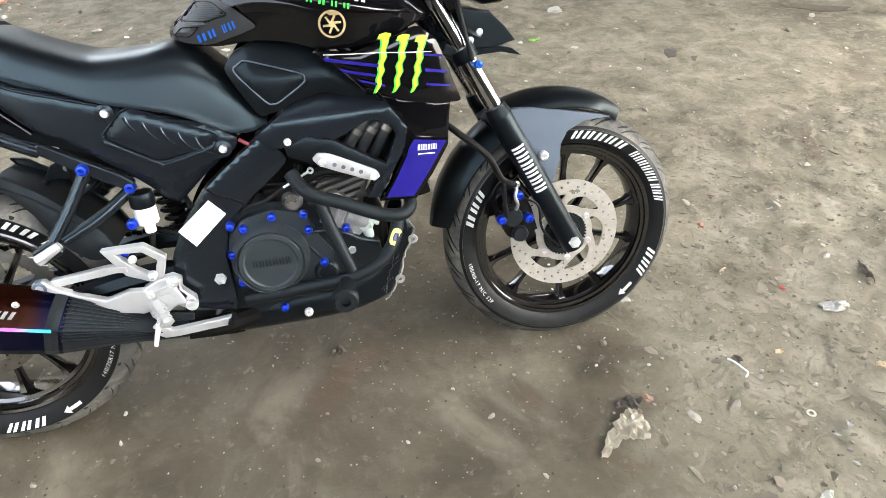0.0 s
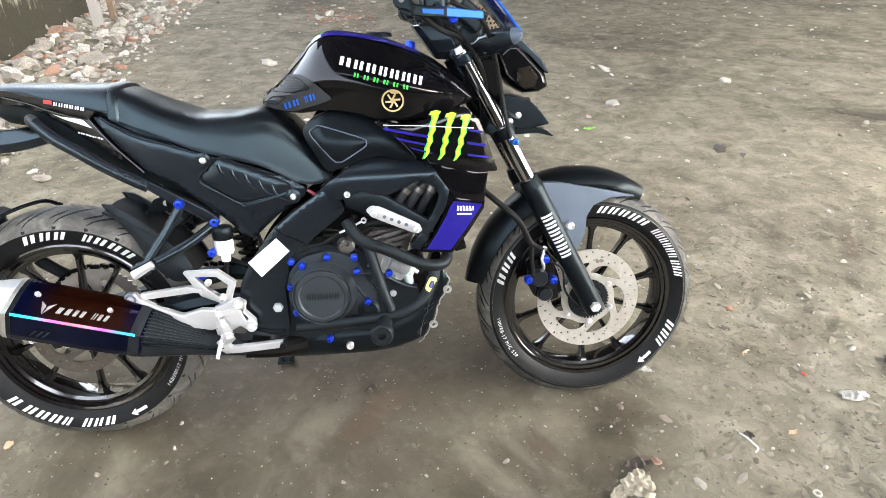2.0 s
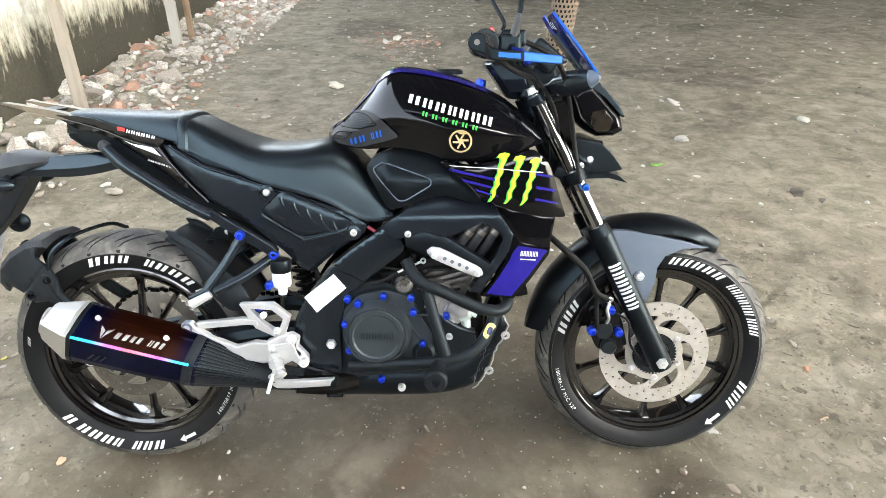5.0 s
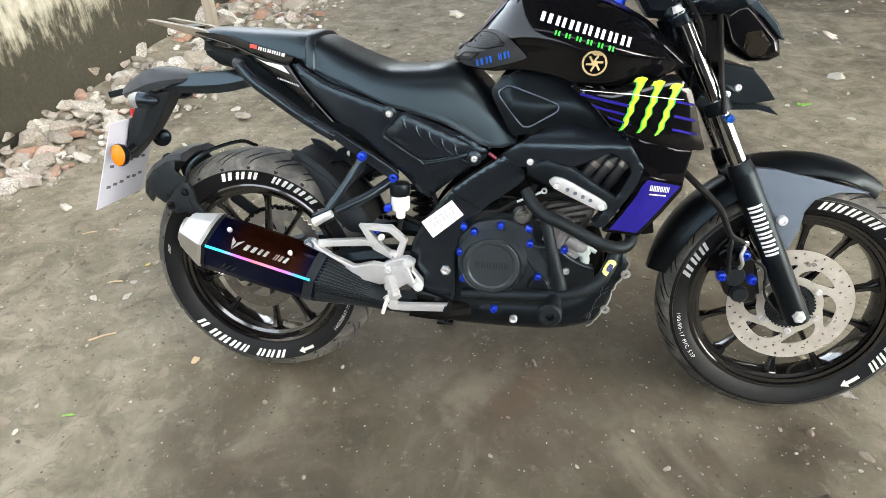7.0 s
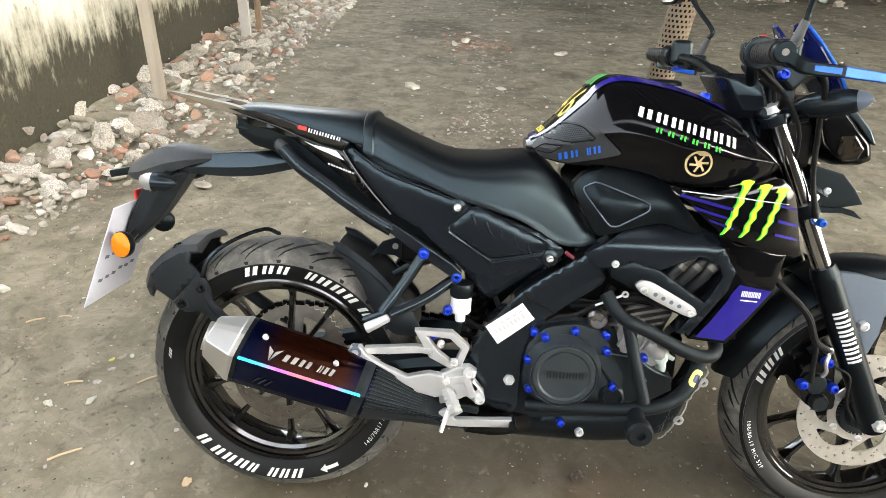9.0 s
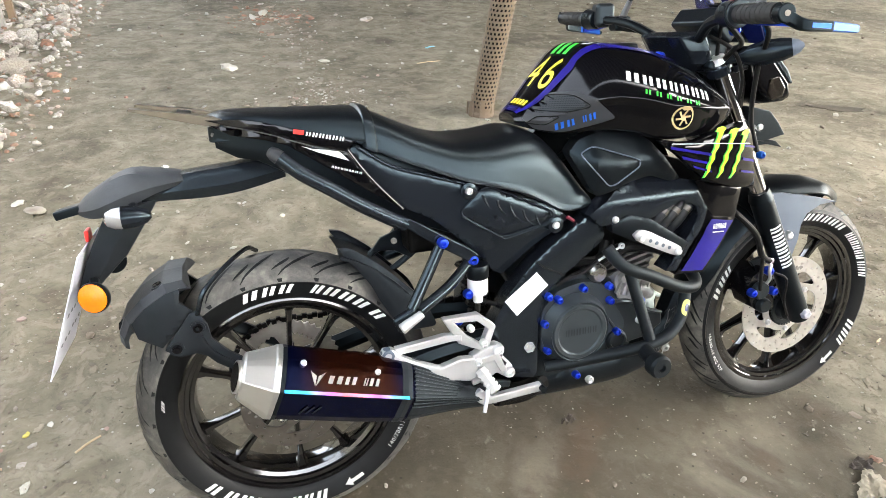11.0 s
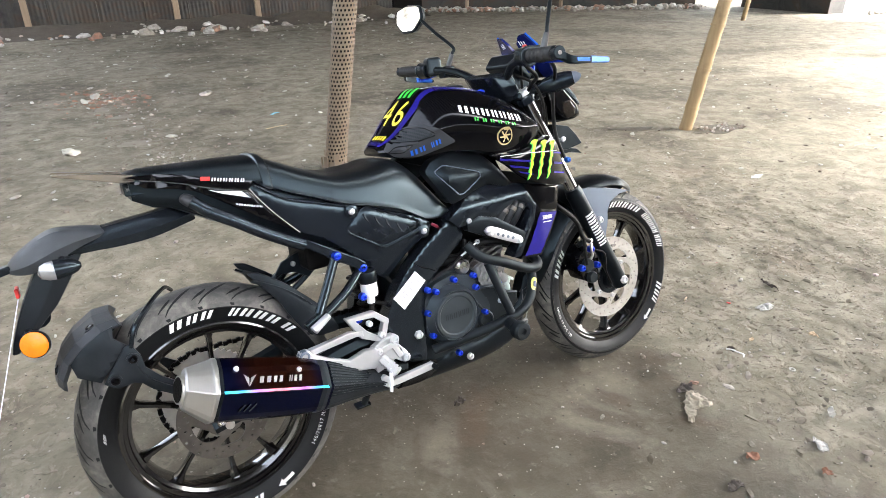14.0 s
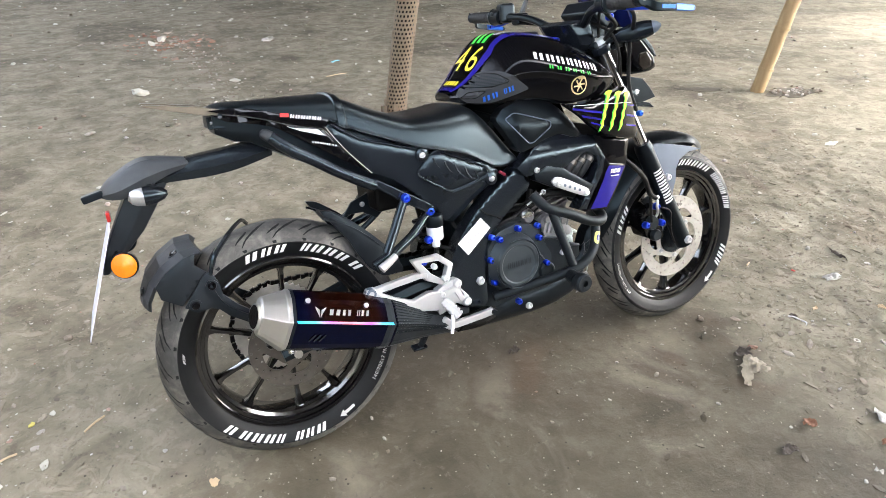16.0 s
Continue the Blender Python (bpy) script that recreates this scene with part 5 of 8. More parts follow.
bm = box((-.078, -.036, .886), (.016, .012, .008))
part("tail_lens", bm, M_LENS, bike, "clear rear lens", bevel=.002)
# hugger behind the rear tyre
HUG_A = [(-.164, .562), (-.187, .585), (-.182, .612), (-.206, .606), (-.250, .580), (-.276, .552), (-.270, .520), (-.230, .495)]
HUG_B = [(-.172, .559), (-.158, .565), (-.143, .533), (-.139, .502), (-.112, .470), (-.085, .448), (-.03, .410), (.02, .376), (.02, .352), (-.04, .384), (-.095, .418), (-.136, .448), (-.153, .468), (-.170, .476), (-.200, .472), (-.226, .491)]
for outl, dy in ((HUG_A, 0.0), (HUG_B, -.004)):
    for s in (-1, 1):
        bm = pillow(outl, lambda x, z: -.094 + dy + .10 * max(0, -.20 - x), .012, .004, .006)
        if s > 0:
            mirror_y(bm)
        part("hugger_side", bm, M_DUSTY, bike, "dusty black tyre hugger")
part("hugger_rib", tube([(-.166, -.1005, .545), (-.145, -.1005, .486), (-.10, -.1005, .443), (.0, -.1005, .378)], .004, sides=4), M_DUSTY, bike)
shell_pts = [(-.172, .617), (-.208, .614), (-.252, .588), (-.284, .556), (-.302, .520), (-.306, .494)]
bm = bmesh.new()
rows = []
for (x, z), w in zip(shell_pts, (.086, .090, .088, .080, .064, .044)):
    rows.append([bm.verts.new((x + dx, y * w, z + dz)) for y, dx, dz in ((-1, .004, -.006), (-.80, -.004, .005), (0, -.008, .009), (.80, -.004, .005), (1, .004, -.006), (.9, .010, -.012), (0, .0, -.002), (-.9, .010, -.012))])
for p, q in zip(rows, rows[1:]):
    for i in range(8):
        bm.faces.new((p[i], p[(i + 1) % 8], q[(i + 1) % 8], q[i]))
bm.faces.new(rows[0])
bm.faces.new(rows[-1][::-1])
part("hugger_shell", bm, M_ASH, bike, "dust-grey angular hugger shell", smooth=False)
for x, y, z, nn in ((-.160, -.099, .531, (0, -1, 0)), (-.203, -.099, .494, (0, -1, 0)), (-.222, -.058, .612, (-.4, 0, .9)), (-.302, -.03, .530, (-.95, 0, .2))):
    part("bolt_seat", lathe([(.014, 0), (.014, -.003), (.010, -.003), (.010, 0)], (0, 0, 0), 20, closed=True), M_DUSTY, bike).matrix_basis = Matrix.Translation((x, y, z)) @ Vector((0, -1, 0)).rotation_difference(Vector(nn)).to_matrix().to_4x4()
    bolt("hugger_bolt", (x, y, z), .0095, M_GLOSS, bike, .007, n=nn)
part("hugger_rod", tube([(-.158, -.092, .555), (-.140, -.092, .600), (-.100, -.06, .632), (-.055, .02, .640), (-.035, .07, .618)], .005, sides=6), M_FRAME, bike)
# inner fender between tyre and shock
FEN = [(.120, .646), (.150, .640), (.205, .600), (.255, .550), (.300, .500), (.325, .44), (.262, .44), (.225, .475), (.200, .520), (.185, .555), (.150, .605)]
panel("inner_fender", FEN, lambda x, z: -.080 - .05 * max(0, .6 - z), .02, M_DUSTY, bike, "dusty inner rear fender")
bm = bmesh.new()
rows = []
for a in range(24, 70, 4):
    rows.append([bm.verts.new((R_C[0] + r * math.cos(radians(a)), y, R_C[2] + r * math.sin(radians(a)))) for r, y in ((.338, -.08), (.345, 0), (.338, .08), (.332, .08), (.339, 0), (.332, -.08))])
for p, q in zip(rows, rows[1:]):
    for i in range(6):
        bm.faces.new((p[i], p[(i + 1) % 6], q[(i + 1) % 6], q[i]))
part("inner_fender_top", bm, M_DUSTY, bike)
part("under_seat_bracket", plate([(.199, .606), (.223, .636), (.259, .649), (.285, .657), (.317, .605), (.289, .581), (.250, .604)], -.012, -.004), M_MATTE, bike, bevel=.002)
bolt("bracket_bolt", (.252, -.012, .626), .007, M_BRUSH, bike, .005)
part("bracket_rod", tube([(.29, .0, .668), (.25, .0, .622), (.205, .0, .602), (.186, .0, .570)], .0075, sides=8), M_MATTE, bike)
part("bracket_rod", tube([(.325, .01, .61), (.285, .01, .578), (.24, .01, .548)], .0075, sides=8), M_MATTE, bike)
# near-black block fills the hollow under the seat
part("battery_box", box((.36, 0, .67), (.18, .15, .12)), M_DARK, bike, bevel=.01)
# shock absorber
bm = bmesh.new()
sp = [(.455 - .0005 * k + .027 * math.cos(k * .7), .027 * math.sin(k * .7), .415 + .0022 * k) for k in range(64)]
part("shock_spring", tube(sp, .0055, n=1, sides=6), M_DARK, bike)
part("shock_body", tube([(.46, 0, .36), (.42, 0, .60)], .016, sides=12, smooth=False), M_DARK, bike)
# brake fluid reservoir
res = new("brake_reservoir")
res.parent = bike
for nm, r, z0, z1, mt, lb in (("bottle", .0220, .520, .556, M_CLEAR, "milky white bottle"), ("cap", .0245, .556, .586, M_MATTE, "ribbed black cap"), ("collar", .011, .500, .520, M_CLEAR, "")):
    bm = lathe([(r * .9, z0), (r, z0 + .004), (r, z1 - .004), (r * .93, z1)], (0, 0, 0), 24)
    bmesh.ops.rotate(bm, matrix=Matrix.Rotation(radians(90), 3, "X"), verts=bm.verts)
    bmesh.ops.translate(bm, vec=(.405, -.118, 0), verts=bm.verts)
    part(nm, bm, mt, res, lb)
part("hose", tube([(.405, -.118, .495), (.395, -.12, .46), (.35, -.11, .44), (.36, -.10, .40)], .006), M_HOSE, res)
bolt("blue_bolt", (.378, -.130, .527), .0105, M_BLUE, bike, .012, "blue anodised bolt")
bolt("blue_bolt", (.352, -.140, .475), .0095, M_BLUE, bike, .012, "blue anodised bolt")
part("hose", tube([(.40, -.09, .50), (.47, -.10, .475), (.49, -.09, .51), (.47, -.06, .56)], .0055), M_HOSE, bike)

# ---- exhaust ----
# the sleeve's widest edge runs from RIDGE along axd; sections are set off from it (inward, upward)
RIDGE, axd = Vector((-.022, -.280, .464)), Vector((.931, .133, -.340)).normalized()
axu = Vector((.343, 0, .939)).normalized()
SECTION = [(0, 0), (.045, .037), (.085, .051), (.122, .032), (.130, -.025), (.098, -.080), (.056, -.088), (.019, -.066)]
MIDDLE = Vector((.064, -.018))


def section_at(s, k, shift=0.0):
    """One eight-sided ring at distance s along the sleeve, scaled by k about its middle, corners cut."""
    c = RIDGE + axd * s
    pts = [MIDDLE + (Vector(p) - MIDDLE) * k for p in SECTION]
    ring = []
    for i, p in enumerate(pts):
        a, b, cut = pts[i - 1], pts[(i + 1) % len(pts)], .02 if i == 0 else .16
        ring += [p.lerp(a, cut), p.lerp(b, cut)]
    return [c + Vector((0, p.x, 0)) + axu * (p.y + shift) for p in ring]


def sleeve(rows):
    return loft([section_at(*row) for row in rows])


def burnt_material():
    m, n, l, b = nodes_of("heat_blued_titanium", 0.16, 0.85)
    tc, sep = n.new("ShaderNodeTexCoord"), n.new("ShaderNodeSeparateXYZ")
    l.new(tc.outputs["Object"], sep.inputs["Vector"])
    wob = math_of(n, l, "MULTIPLY_ADD", noise_of(n, l, 9, 4), 0.03, sep.outputs["X"])
    up = math_of(n, l, "MULTIPLY_ADD", sep.outputs["X"], 0.3655, sep.outputs["Z"])
    # straw brown in the middle of the upper face, blue towards both ends and below
    warm = math_of(n, l, "MULTIPLY", step_of(n, l, wob, 0.02, 0.08), step_of(n, l, wob, 0.225, 0.185))
    warm = math_of(n, l, "MULTIPLY", warm, step_of(n, l, up, 0.450, 0.464))
    c = mix_of(n, l, noise_of(n, l, 14, 4), (0.0022, 0.0045, 0.026), (0.0035, 0.0080, 0.046))
    c = mix_of(n, l, warm, c, (0.040, 0.0105, 0.0048))
    l.new(c, b.inputs["Base Color"])
    b.inputs["Coat Weight"].default_value = 0.15
    return m


def stripe_material():
    m, n, l, b = nodes_of("rainbow_stripe_vinyl", 0.3)
    tc, sep = n.new("ShaderNodeTexCoord"), n.new("ShaderNodeSeparateXYZ")
    l.new(tc.outputs["Object"], sep.inputs["Vector"])
    mp = n.new("ShaderNodeMapRange")
    mp.inputs["From Min"].default_value, mp.inputs["From Max"].default_value = -0.02, 0.216
    l.new(sep.outputs["X"], mp.inputs["Value"])
    c = ramp_of(n, l, mp.outputs["Result"], [(0.0, (0.02, 0.55, 0.90)), (0.18, (0.05, 0.38, 0.92)), (0.32, (0.55, 0.12, 0.80)), (0.45, (0.90, 0.16, 0.22)), (0.60, (0.95, 0.20, 0.30)), (0.74, (0.60, 0.12, 0.80)), (0.86, (0.06, 0.34, 0.92)), (1.0, (0.02, 0.55, 0.92))])
    l.new(c, b.inputs["Base Color"])
    return m


M_SILVER = surface("silver_print", (0.20, 0.20, 0.20), (0.28, 0.28, 0.28), 0.4, 0.2, 60, 0.0)
exhaust = new("exhaust")
exhaust.parent = bike
part("cap_ring", sleeve([(-.004, 1.015), (.004, 1.015)]), M_MATTE, exhaust, smooth=False)
part("silencer", sleeve([(.002, .975), (.006, 1.0), (.15, 1.0), (.20, .985), (.27, .93)]), burnt_material(), exhaust, "dark heat-blued faceted silencer sleeve", smooth=False, bevel=.0015)
part("end_cap", sleeve([(-.070, .58, .008), (-.066, .64, .008), (-.016, .975), (-.013, 1.01), (-.003, 1.01)]), M_CAP, exhaust, "satin steel faceted end cap", smooth=False, bevel=.002)
mouth = RIDGE + Vector((0, MIDDLE.x, 0)) + axu * (MIDDLE.y + .008)
part("outlet", tube([mouth - axd * .066, mouth - axd * .079], .030, sides=24, smooth=False), M_CAP, exhaust)
part("outlet_hole", lathe([(0, -.001), (.0255, -.001), (.0265, 0)], (0, 0, 0), 24), M_DARK, exhaust).matrix_basis = Matrix.Translation(mouth - axd * .0795) @ Vector((0, -1, 0)).rotation_difference(-axd).to_matrix().to_4x4()
COVER = [(.236, .950), (.252, .965), (.29, .86), (.34, .68), (.40, .50), (.46, .36), (.50, .24)]
part("heat_cover", sleeve(COVER), M_DUSTY, exhaust, "ribbed black heat cover", smooth=False, bevel=.003)
for k in range(11):
    pts = []
    for d in (.266, .29, .315, .34, .37, .395 - .006 * abs(k - 5)):
        w = lerp_tab(COVER, d)[0]
        f = k / 10
        p = Vector((0, 0)).lerp(Vector((.045, .037)), f / .6) if f < .6 else Vector((.045, .037)).lerp(Vector((.085, .051)), (f - .6) / .4)
        p = MIDDLE + (p - MIDDLE) * w
        pts.append(RIDGE + axd * d + Vector((0, p.x - .0006, 0)) + axu * (p.y + .0006))
    part("cover_rib", tube(pts, (.0022, .0014), n=2, sides=6), M_MATTE, exhaust)
for k in range(3):
    pts = []
    for d in (.268, .30, .34, .40, .46):
        p = MIDDLE + (Vector((.019, -.066)) * (.10 + .16 * k) - MIDDLE) * lerp_tab(COVER, d)[0]
        pts.append(RIDGE + axd * d + Vector((0, p.x - .0008, 0)) + axu * p.y)
    part("cover_rib", tube(pts, (.0024, .0018), n=2, sides=6), M_MATTE, exhaust)
part("header_pipe", tube([(.43, -.150, .280), (.50, -.135, .268), (.56, -.10, .262), (.66, -.05, .262), (.80, -.02, .30), (.87, 0, .42)], .024), M_DARK, exhaust)


def can_y(x, z):
    """The outer face of the sleeve at a point of its side view."""
    u = Vector((x - RIDGE.x, z - RIDGE.z)).dot(Vector((axu.x, axu.z)))
    s = (x - RIDGE.x - u * axu.x) / axd.x
    return RIDGE.y + axd.y * s + (u * 1.216 if u < .037 else .045 + (u - .037) * 2.86) if u > 0 else RIDGE.y + axd.y * s - u * .288


def ridge_z(x):
    return RIDGE.z + (x - RIDGE.x) * axd.z / axd.x


decal("stripe", [[(-.018, ridge_z(-.018) + .0038), (.214, ridge_z(.214) + .0038), (.214, ridge_z(.214) - .0012), (-.018, ridge_z(-.018) - .0012)]], can_y, stripe_material(), exhaust, "thin rainbow stripe", .002)
decal("emblem", [[(.0335, .4745), (.0425, .4645), (.0362, .4525), (.0345, .463)], [(.0610, .4635), (.0460, .4632), (.0372, .4522), (.0495, .4585)]], can_y, M_SILVER, exhaust, "silver wing emblem", .002)
decal("lettering", word_bars(.0600, .4490, -20, .0085, (.030, .024, -.007, .009, .022), .0030, .5), can_y, M_SILVER, exhaust, "silver word as plain bars", .002)
for k in range(3):
    decal("vent_slash", [slanted(.000 + .012 * k, .405 - .004 * k, .004, .022, -55)], can_y, M_DUSTY, exhaust, "", .002)
for x, z in ((.0225, .4875), (.160, .4325)):
    bolt("clamp_bolt", (x, can_y(x, z) - .002, z), .0058, M_BOLT, exhaust, .005, "", (0, -.64, .77))
bolt("clamp_bolt", (-.028, -.205, .372), .010, M_BRUSH, exhaust, .012, "", (0, -.5, -.86))

# ---- footrest bracket, pedals ----
foot = new("footrest_bracket")
foot.parent = bike
fy = -.150


def strut(name, pts, w, y0, y1, material, parent, label="", bevel=.004):
    """A flat bar of width w along (x, z) points between two depths."""
    p = [Vector(q) for q in pts]
    a, b = [], []
    for i, q in enumerate(p):
        d = (p[min(i + 1, len(p) - 1)] - p[max(0, i - 1)]).normalized()
        nrm = Vector((-d.y, d.x)) * w / 2
        a.append(tuple(q + nrm))
        b.append(tuple(q - nrm))
    return part(name, plate(a + b[::-1], y0, y1), material, parent, label, bevel=bevel)


def frame_plate(name, outer, inner, y0, y1, material, parent, label="", bevel=.003):
    """A flat frame between two outlines with as many corners."""
    bm = bmesh.new()
    v = [[[bm.verts.new((x, y, z)) for x, z in o] for o in (outer, inner)] for y in (y0, y1)]
    m = len(outer)
    for i in range(m):
        j = (i + 1) % m
        for s in (0, 1):
            bm.faces.new((v[s][0][i], v[s][0][j], v[s][1][j], v[s][1][i]))
            bm.faces.new((v[0][s][i], v[0][s][j], v[1][s][j], v[1][s][i]))
    return part(name, bm, material, parent, label, bevel=bevel)


frame_plate("heel_guard", [(.311, .491), (.391, .491), (.429, .458), (.408, .398), (.345, .430)], [(.337, .479), (.387, .475), (.411, .453), (.397, .418), (.366, .442)], fy - .012, fy + .008, M_ALLOY, foot, "silver cast heel guard")
part("mount_arm", plate([(.182, .452), (.202, .452), (.214, .434), (.255, .410), (.300, .390), (.345, .402), (.376, .398), (.387, .352), (.362, .345), (.335, .352), (.295, .359), (.245, .386), (.203, .414), (.182, .422), (.174, .438)], fy - .026, fy - .006), M_ALLOY, foot, "silver cast mounting arm", bevel=.004)
part("mount_arm", plate([(.207, .445), (.315, .456), (.352, .450), (.352, .436), (.327, .440), (.212, .430)], fy - .014, fy + .004), M_ALLOY, foot, bevel=.003)
part("boss_plate", plate([(.370, .398), (.406, .413), (.430, .417), (.447, .406), (.442, .385), (.465, .358), (.464, .335), (.450, .331), (.427, .348), (.402, .334), (.372, .326), (.366, .362)], fy - .018, fy + .006), M_ALLOY, foot, bevel=.004)
part("boss_rib", plate([(.385, .390), (.43, .400), (.45, .352), (.435, .350), (.42, .382), (.385, .374)], fy - .024, fy - .016), M_ALLOY, foot, bevel=.003)
for x, z, r in ((.430, .404, .0125), (.455, .346, .0125), (.397, .426, .009), (.369, .466, .008), (.383, .384, .009)):
    bolt("bracket_bolt", (x, fy - .018, z), r, M_BOLT, foot, .010)
bolt("mount_bolt", (.191, -.166, .438), .0155, M_GREY, foot, .012, "black capped bolt")
bolt("blue_bolt", (.191, -.160, .412), .010, M_BLUE, foot, .012, "blue anodised bolt")
part("footrest", tube([(.386, fy - .022, .366), (.400, fy - .045, .344), (.409, fy - .060, .330)], (.014, .012), n=1, sides=6, smooth=False), M_ALLOY, foot, "folded silver footrest", bevel=.002)
for k in range(5):
    c = Vector((.386, fy - .022, .366)).lerp(Vector((.409, fy - .060, .330)), .15 + .18 * k)
    part("footrest_rib", tube([c, c + Vector((.0024, -.004, -.0038))], .0152, sides=6, smooth=False), M_ALLOY, foot)
part("footrest_feeler", tube([(.396, fy - .050, .345), (.386, fy - .062, .318), (.378, fy - .070, .292)], (.0058, .0045), sides=8), M_BOLT, foot)
part("brake_pedal", plate([(.370, .317), (.386, .322), (.406, .302), (.463, .305), (.525, .309), (.534, .299), (.528, .290), (.418, .284), (.389, .285), (.370, .299)], fy - .034, fy - .018), M_ALLOY, foot, "silver brake pedal", bevel=.003)
part("pedal_tip", tube([(.527, fy - .045, .299), (.527, fy - .008, .299)], .008, sides=8, smooth=False), M_MATTE, foot)
strut("pedal_rod", [(.40, .33), (.455, .322)], .016, fy - .030, fy - .020, M_CAST, foot)

# ---- engine ----
M_GRIME = surface("grimy_alloy", (0.05, 0.048, 0.045), (0.22, 0.21, 0.20), 0.45, 0.5, 16, 0.4, 0.002, fine=200)
M_MILK = surface("milky_plastic", (0.34, 0.40, 0.37), (0.50, 0.56, 0.52), 0.4, 0, 24, 0.1)
M_CASEALLOY = surface("dull_cast_alloy", (0.14, 0.14, 0.14), (0.52, 0.51, 0.50), 0.42, 0.4, 30, 0.4, 0.001, fine=260)
engine = new("engine")
engine.parent = bike
part("crankcase", plate(round_outline([(.505, .30), (.525, .45), (.56, .505), (.64, .525), (.72, .51), (.765, .455), (.80, .38), (.79, .31), (.72, .268), (.58, .262)]), -.112, .13), M_CAST, engine, "dark cast crankcase", bevel=.012)
part("clutch_case", plate(round_outline([(.545, .36), (.548, .46), (.585, .502), (.65, .515), (.71, .495), (.735, .44), (.76, .40), (.755, .345), (.70, .318), (.60, .318)]), -.135, -.10), M_COVER, engine, bevel=.008)
part("clutch_cover", lathe([(0, -.024), (.052, -.024), (.056, -.027), (.064, -.027), (.069, -.022), (.0715, -.014), (.075, -.008), (.082, .002), (.082, .02)], (.628, -.140, .408), 56), M_COVER, engine, "round black clutch cover")
decal("cover_lettering", word_bars(.592, .402, 0, .016, (.010, .010, .012, .010, .010, .010), .003), lambda x, z: -.164, M_CAST, engine, "raised bars of the same black", .0022)
part("cover_rim", lathe([(.0685, -.0205), (.0705, -.0235), (.0725, -.0205)], (.628, -.143, .408), 56), M_COVER, engine)
part("small_cover", lathe([(0, -.014), (.016, -.014), (.018, -.018), (.022, -.018), (.027, -.012), (.028, .01)], (.738, -.128, .354), 28), M_CAST, engine)
# flat engine mounting plate with raised webs
part("mount_plate", plate([(.690, .450), (.730, .452), (.776, .446), (.823, .418), (.862, .404), (.866, .372), (.825, .345), (.760, .335), (.735, .372)], -.130, -.10), M_CAST, engine, "black cast mounting plate", bevel=.004)
part("plate_web", tube([(.692, -.131, .449), (.735, -.133, .450), (.778, -.133, .443), (.824, -.131, .415), (.862, -.128, .401)], .0045, sides=8), M_CAST, engine)
part("plate_web", tube([(.697, -.131, .440), (.720, -.133, .405), (.744, -.133, .372), (.766, -.131, .343)], .0045, sides=8), M_CAST, engine)
bolt("plate_bolt", (.800, -.131, .393), .0085, M_BOLT, engine, .007, "bright mounting bolt")
part("breather", lathe([(0, -.020), (.012, -.020), (.019, -.014), (.021, -.004), (.020, .02)], (.836, -.100, .440), 20), M_MILK, engine, "milky plastic breather")
part("breather", tube([(.838, -.108, .432), (.842, -.110, .415), (.840, -.108, .402)], (.013, .010), sides=12), M_MILK, engine)
part("breather_spout", tube([(.850, -.110, .446), (.866, -.112, .437)], (.006, .005), sides=8, smooth=False), M_MILK, engine)
part("cable", tube([(.585, -.130, .512), (.608, -.138, .530), (.640, -.140, .537), (.681, -.138, .559)], .0042, sides=8), M_HOSE, engine)
part("cable_rod", tube([(.678, -.138, .5575), (.736, -.136, .584)], .0028, sides=8, smooth=False), M_BOLT, engine, "bright cable end rod")
part("cable_eye", lathe([(.0035, -.003), (.007, -.003), (.007, .003), (.0035, .003)], (.740, -.136, .586), 14, closed=True), M_BOLT, engine)
for x, z in ((.561, .494), (.585, .483), (.646, .501), (.711, .496), (.715, .460), (.793, .450), (.736, .379), (.553, .430), (.560, .363), (.635, .286)):
    bolt("blue_bolt", (x, -.139, z), .0092, M_BLUE, engine, .012, "blue anodised bolt", sides=10)
part("cylinder", loft([[(cx + a * .075, y, cz + a * .0 + b * .04) for a, b, y in ((-1, -1, -.085), (1, -.6, -.085), (1, 1, -.085), (-1, .6, -.085))] + [(cx + a * .075, y, cz + b * .04) for a, b, y in ((-1, .6, .085), (1, 1, .085), (1, -.6, .085), (-1, -1, .085))] for cx, cz in ((.745, .46), (.765, .50), (.785, .55), (.79, .58))]), M_GRIME, engine, "grimy alloy cylinder", bevel=.006)
for k in range(6):
    part("cooling_rib", box((.755 + .010 * k, -.094, .465 + .018 * k), (.13, .02, .006), None, Matrix.Rotation(radians(-14), 4, "Y")), M_GRIME, engine)
part("cylinder_side", plate(round_outline([(.735, .505), (.785, .528), (.835, .480), (.832, .425), (.785, .405), (.752, .445)]), -.118, -.08), M_CASEALLOY, engine, "dull silver cylinder casting", bevel=.006)
for k in range(6):
    part("casting_rib", box((.752 + .0145 * k, -.1195, .487 - .004 * k), (.005, .010, .050), None, Matrix.Rotation(radians(22), 4, "Y")), M_CASEALLOY, engine, bevel=.001)
for x, z in ((.76, .500), (.815, .485), (.80, .425)):
    part("casting_boss", lathe([(0, -.008), (.010, -.008), (.013, 0)], (x, -.119, z), 14), M_CASEALLOY, engine)
part("starter_cover", lathe([(0, -.03), (.016, -.03), (.022, -.022), (.022, .02)], (.693, -.10, .522), 24), M_BRUSH, engine, "bright metal housing")
part("water_pump", tube([(.80, -.11, .47), (.83, -.11, .45), (.85, -.09, .44)], (.020, .014), sides=12), M_CASEALLOY, engine)
part("coolant_hose", tube([(.70, -.10, .54), (.76, -.115, .575), (.84, -.11, .56), (.90, -.09, .53)], .012), M_HOSE, engine)
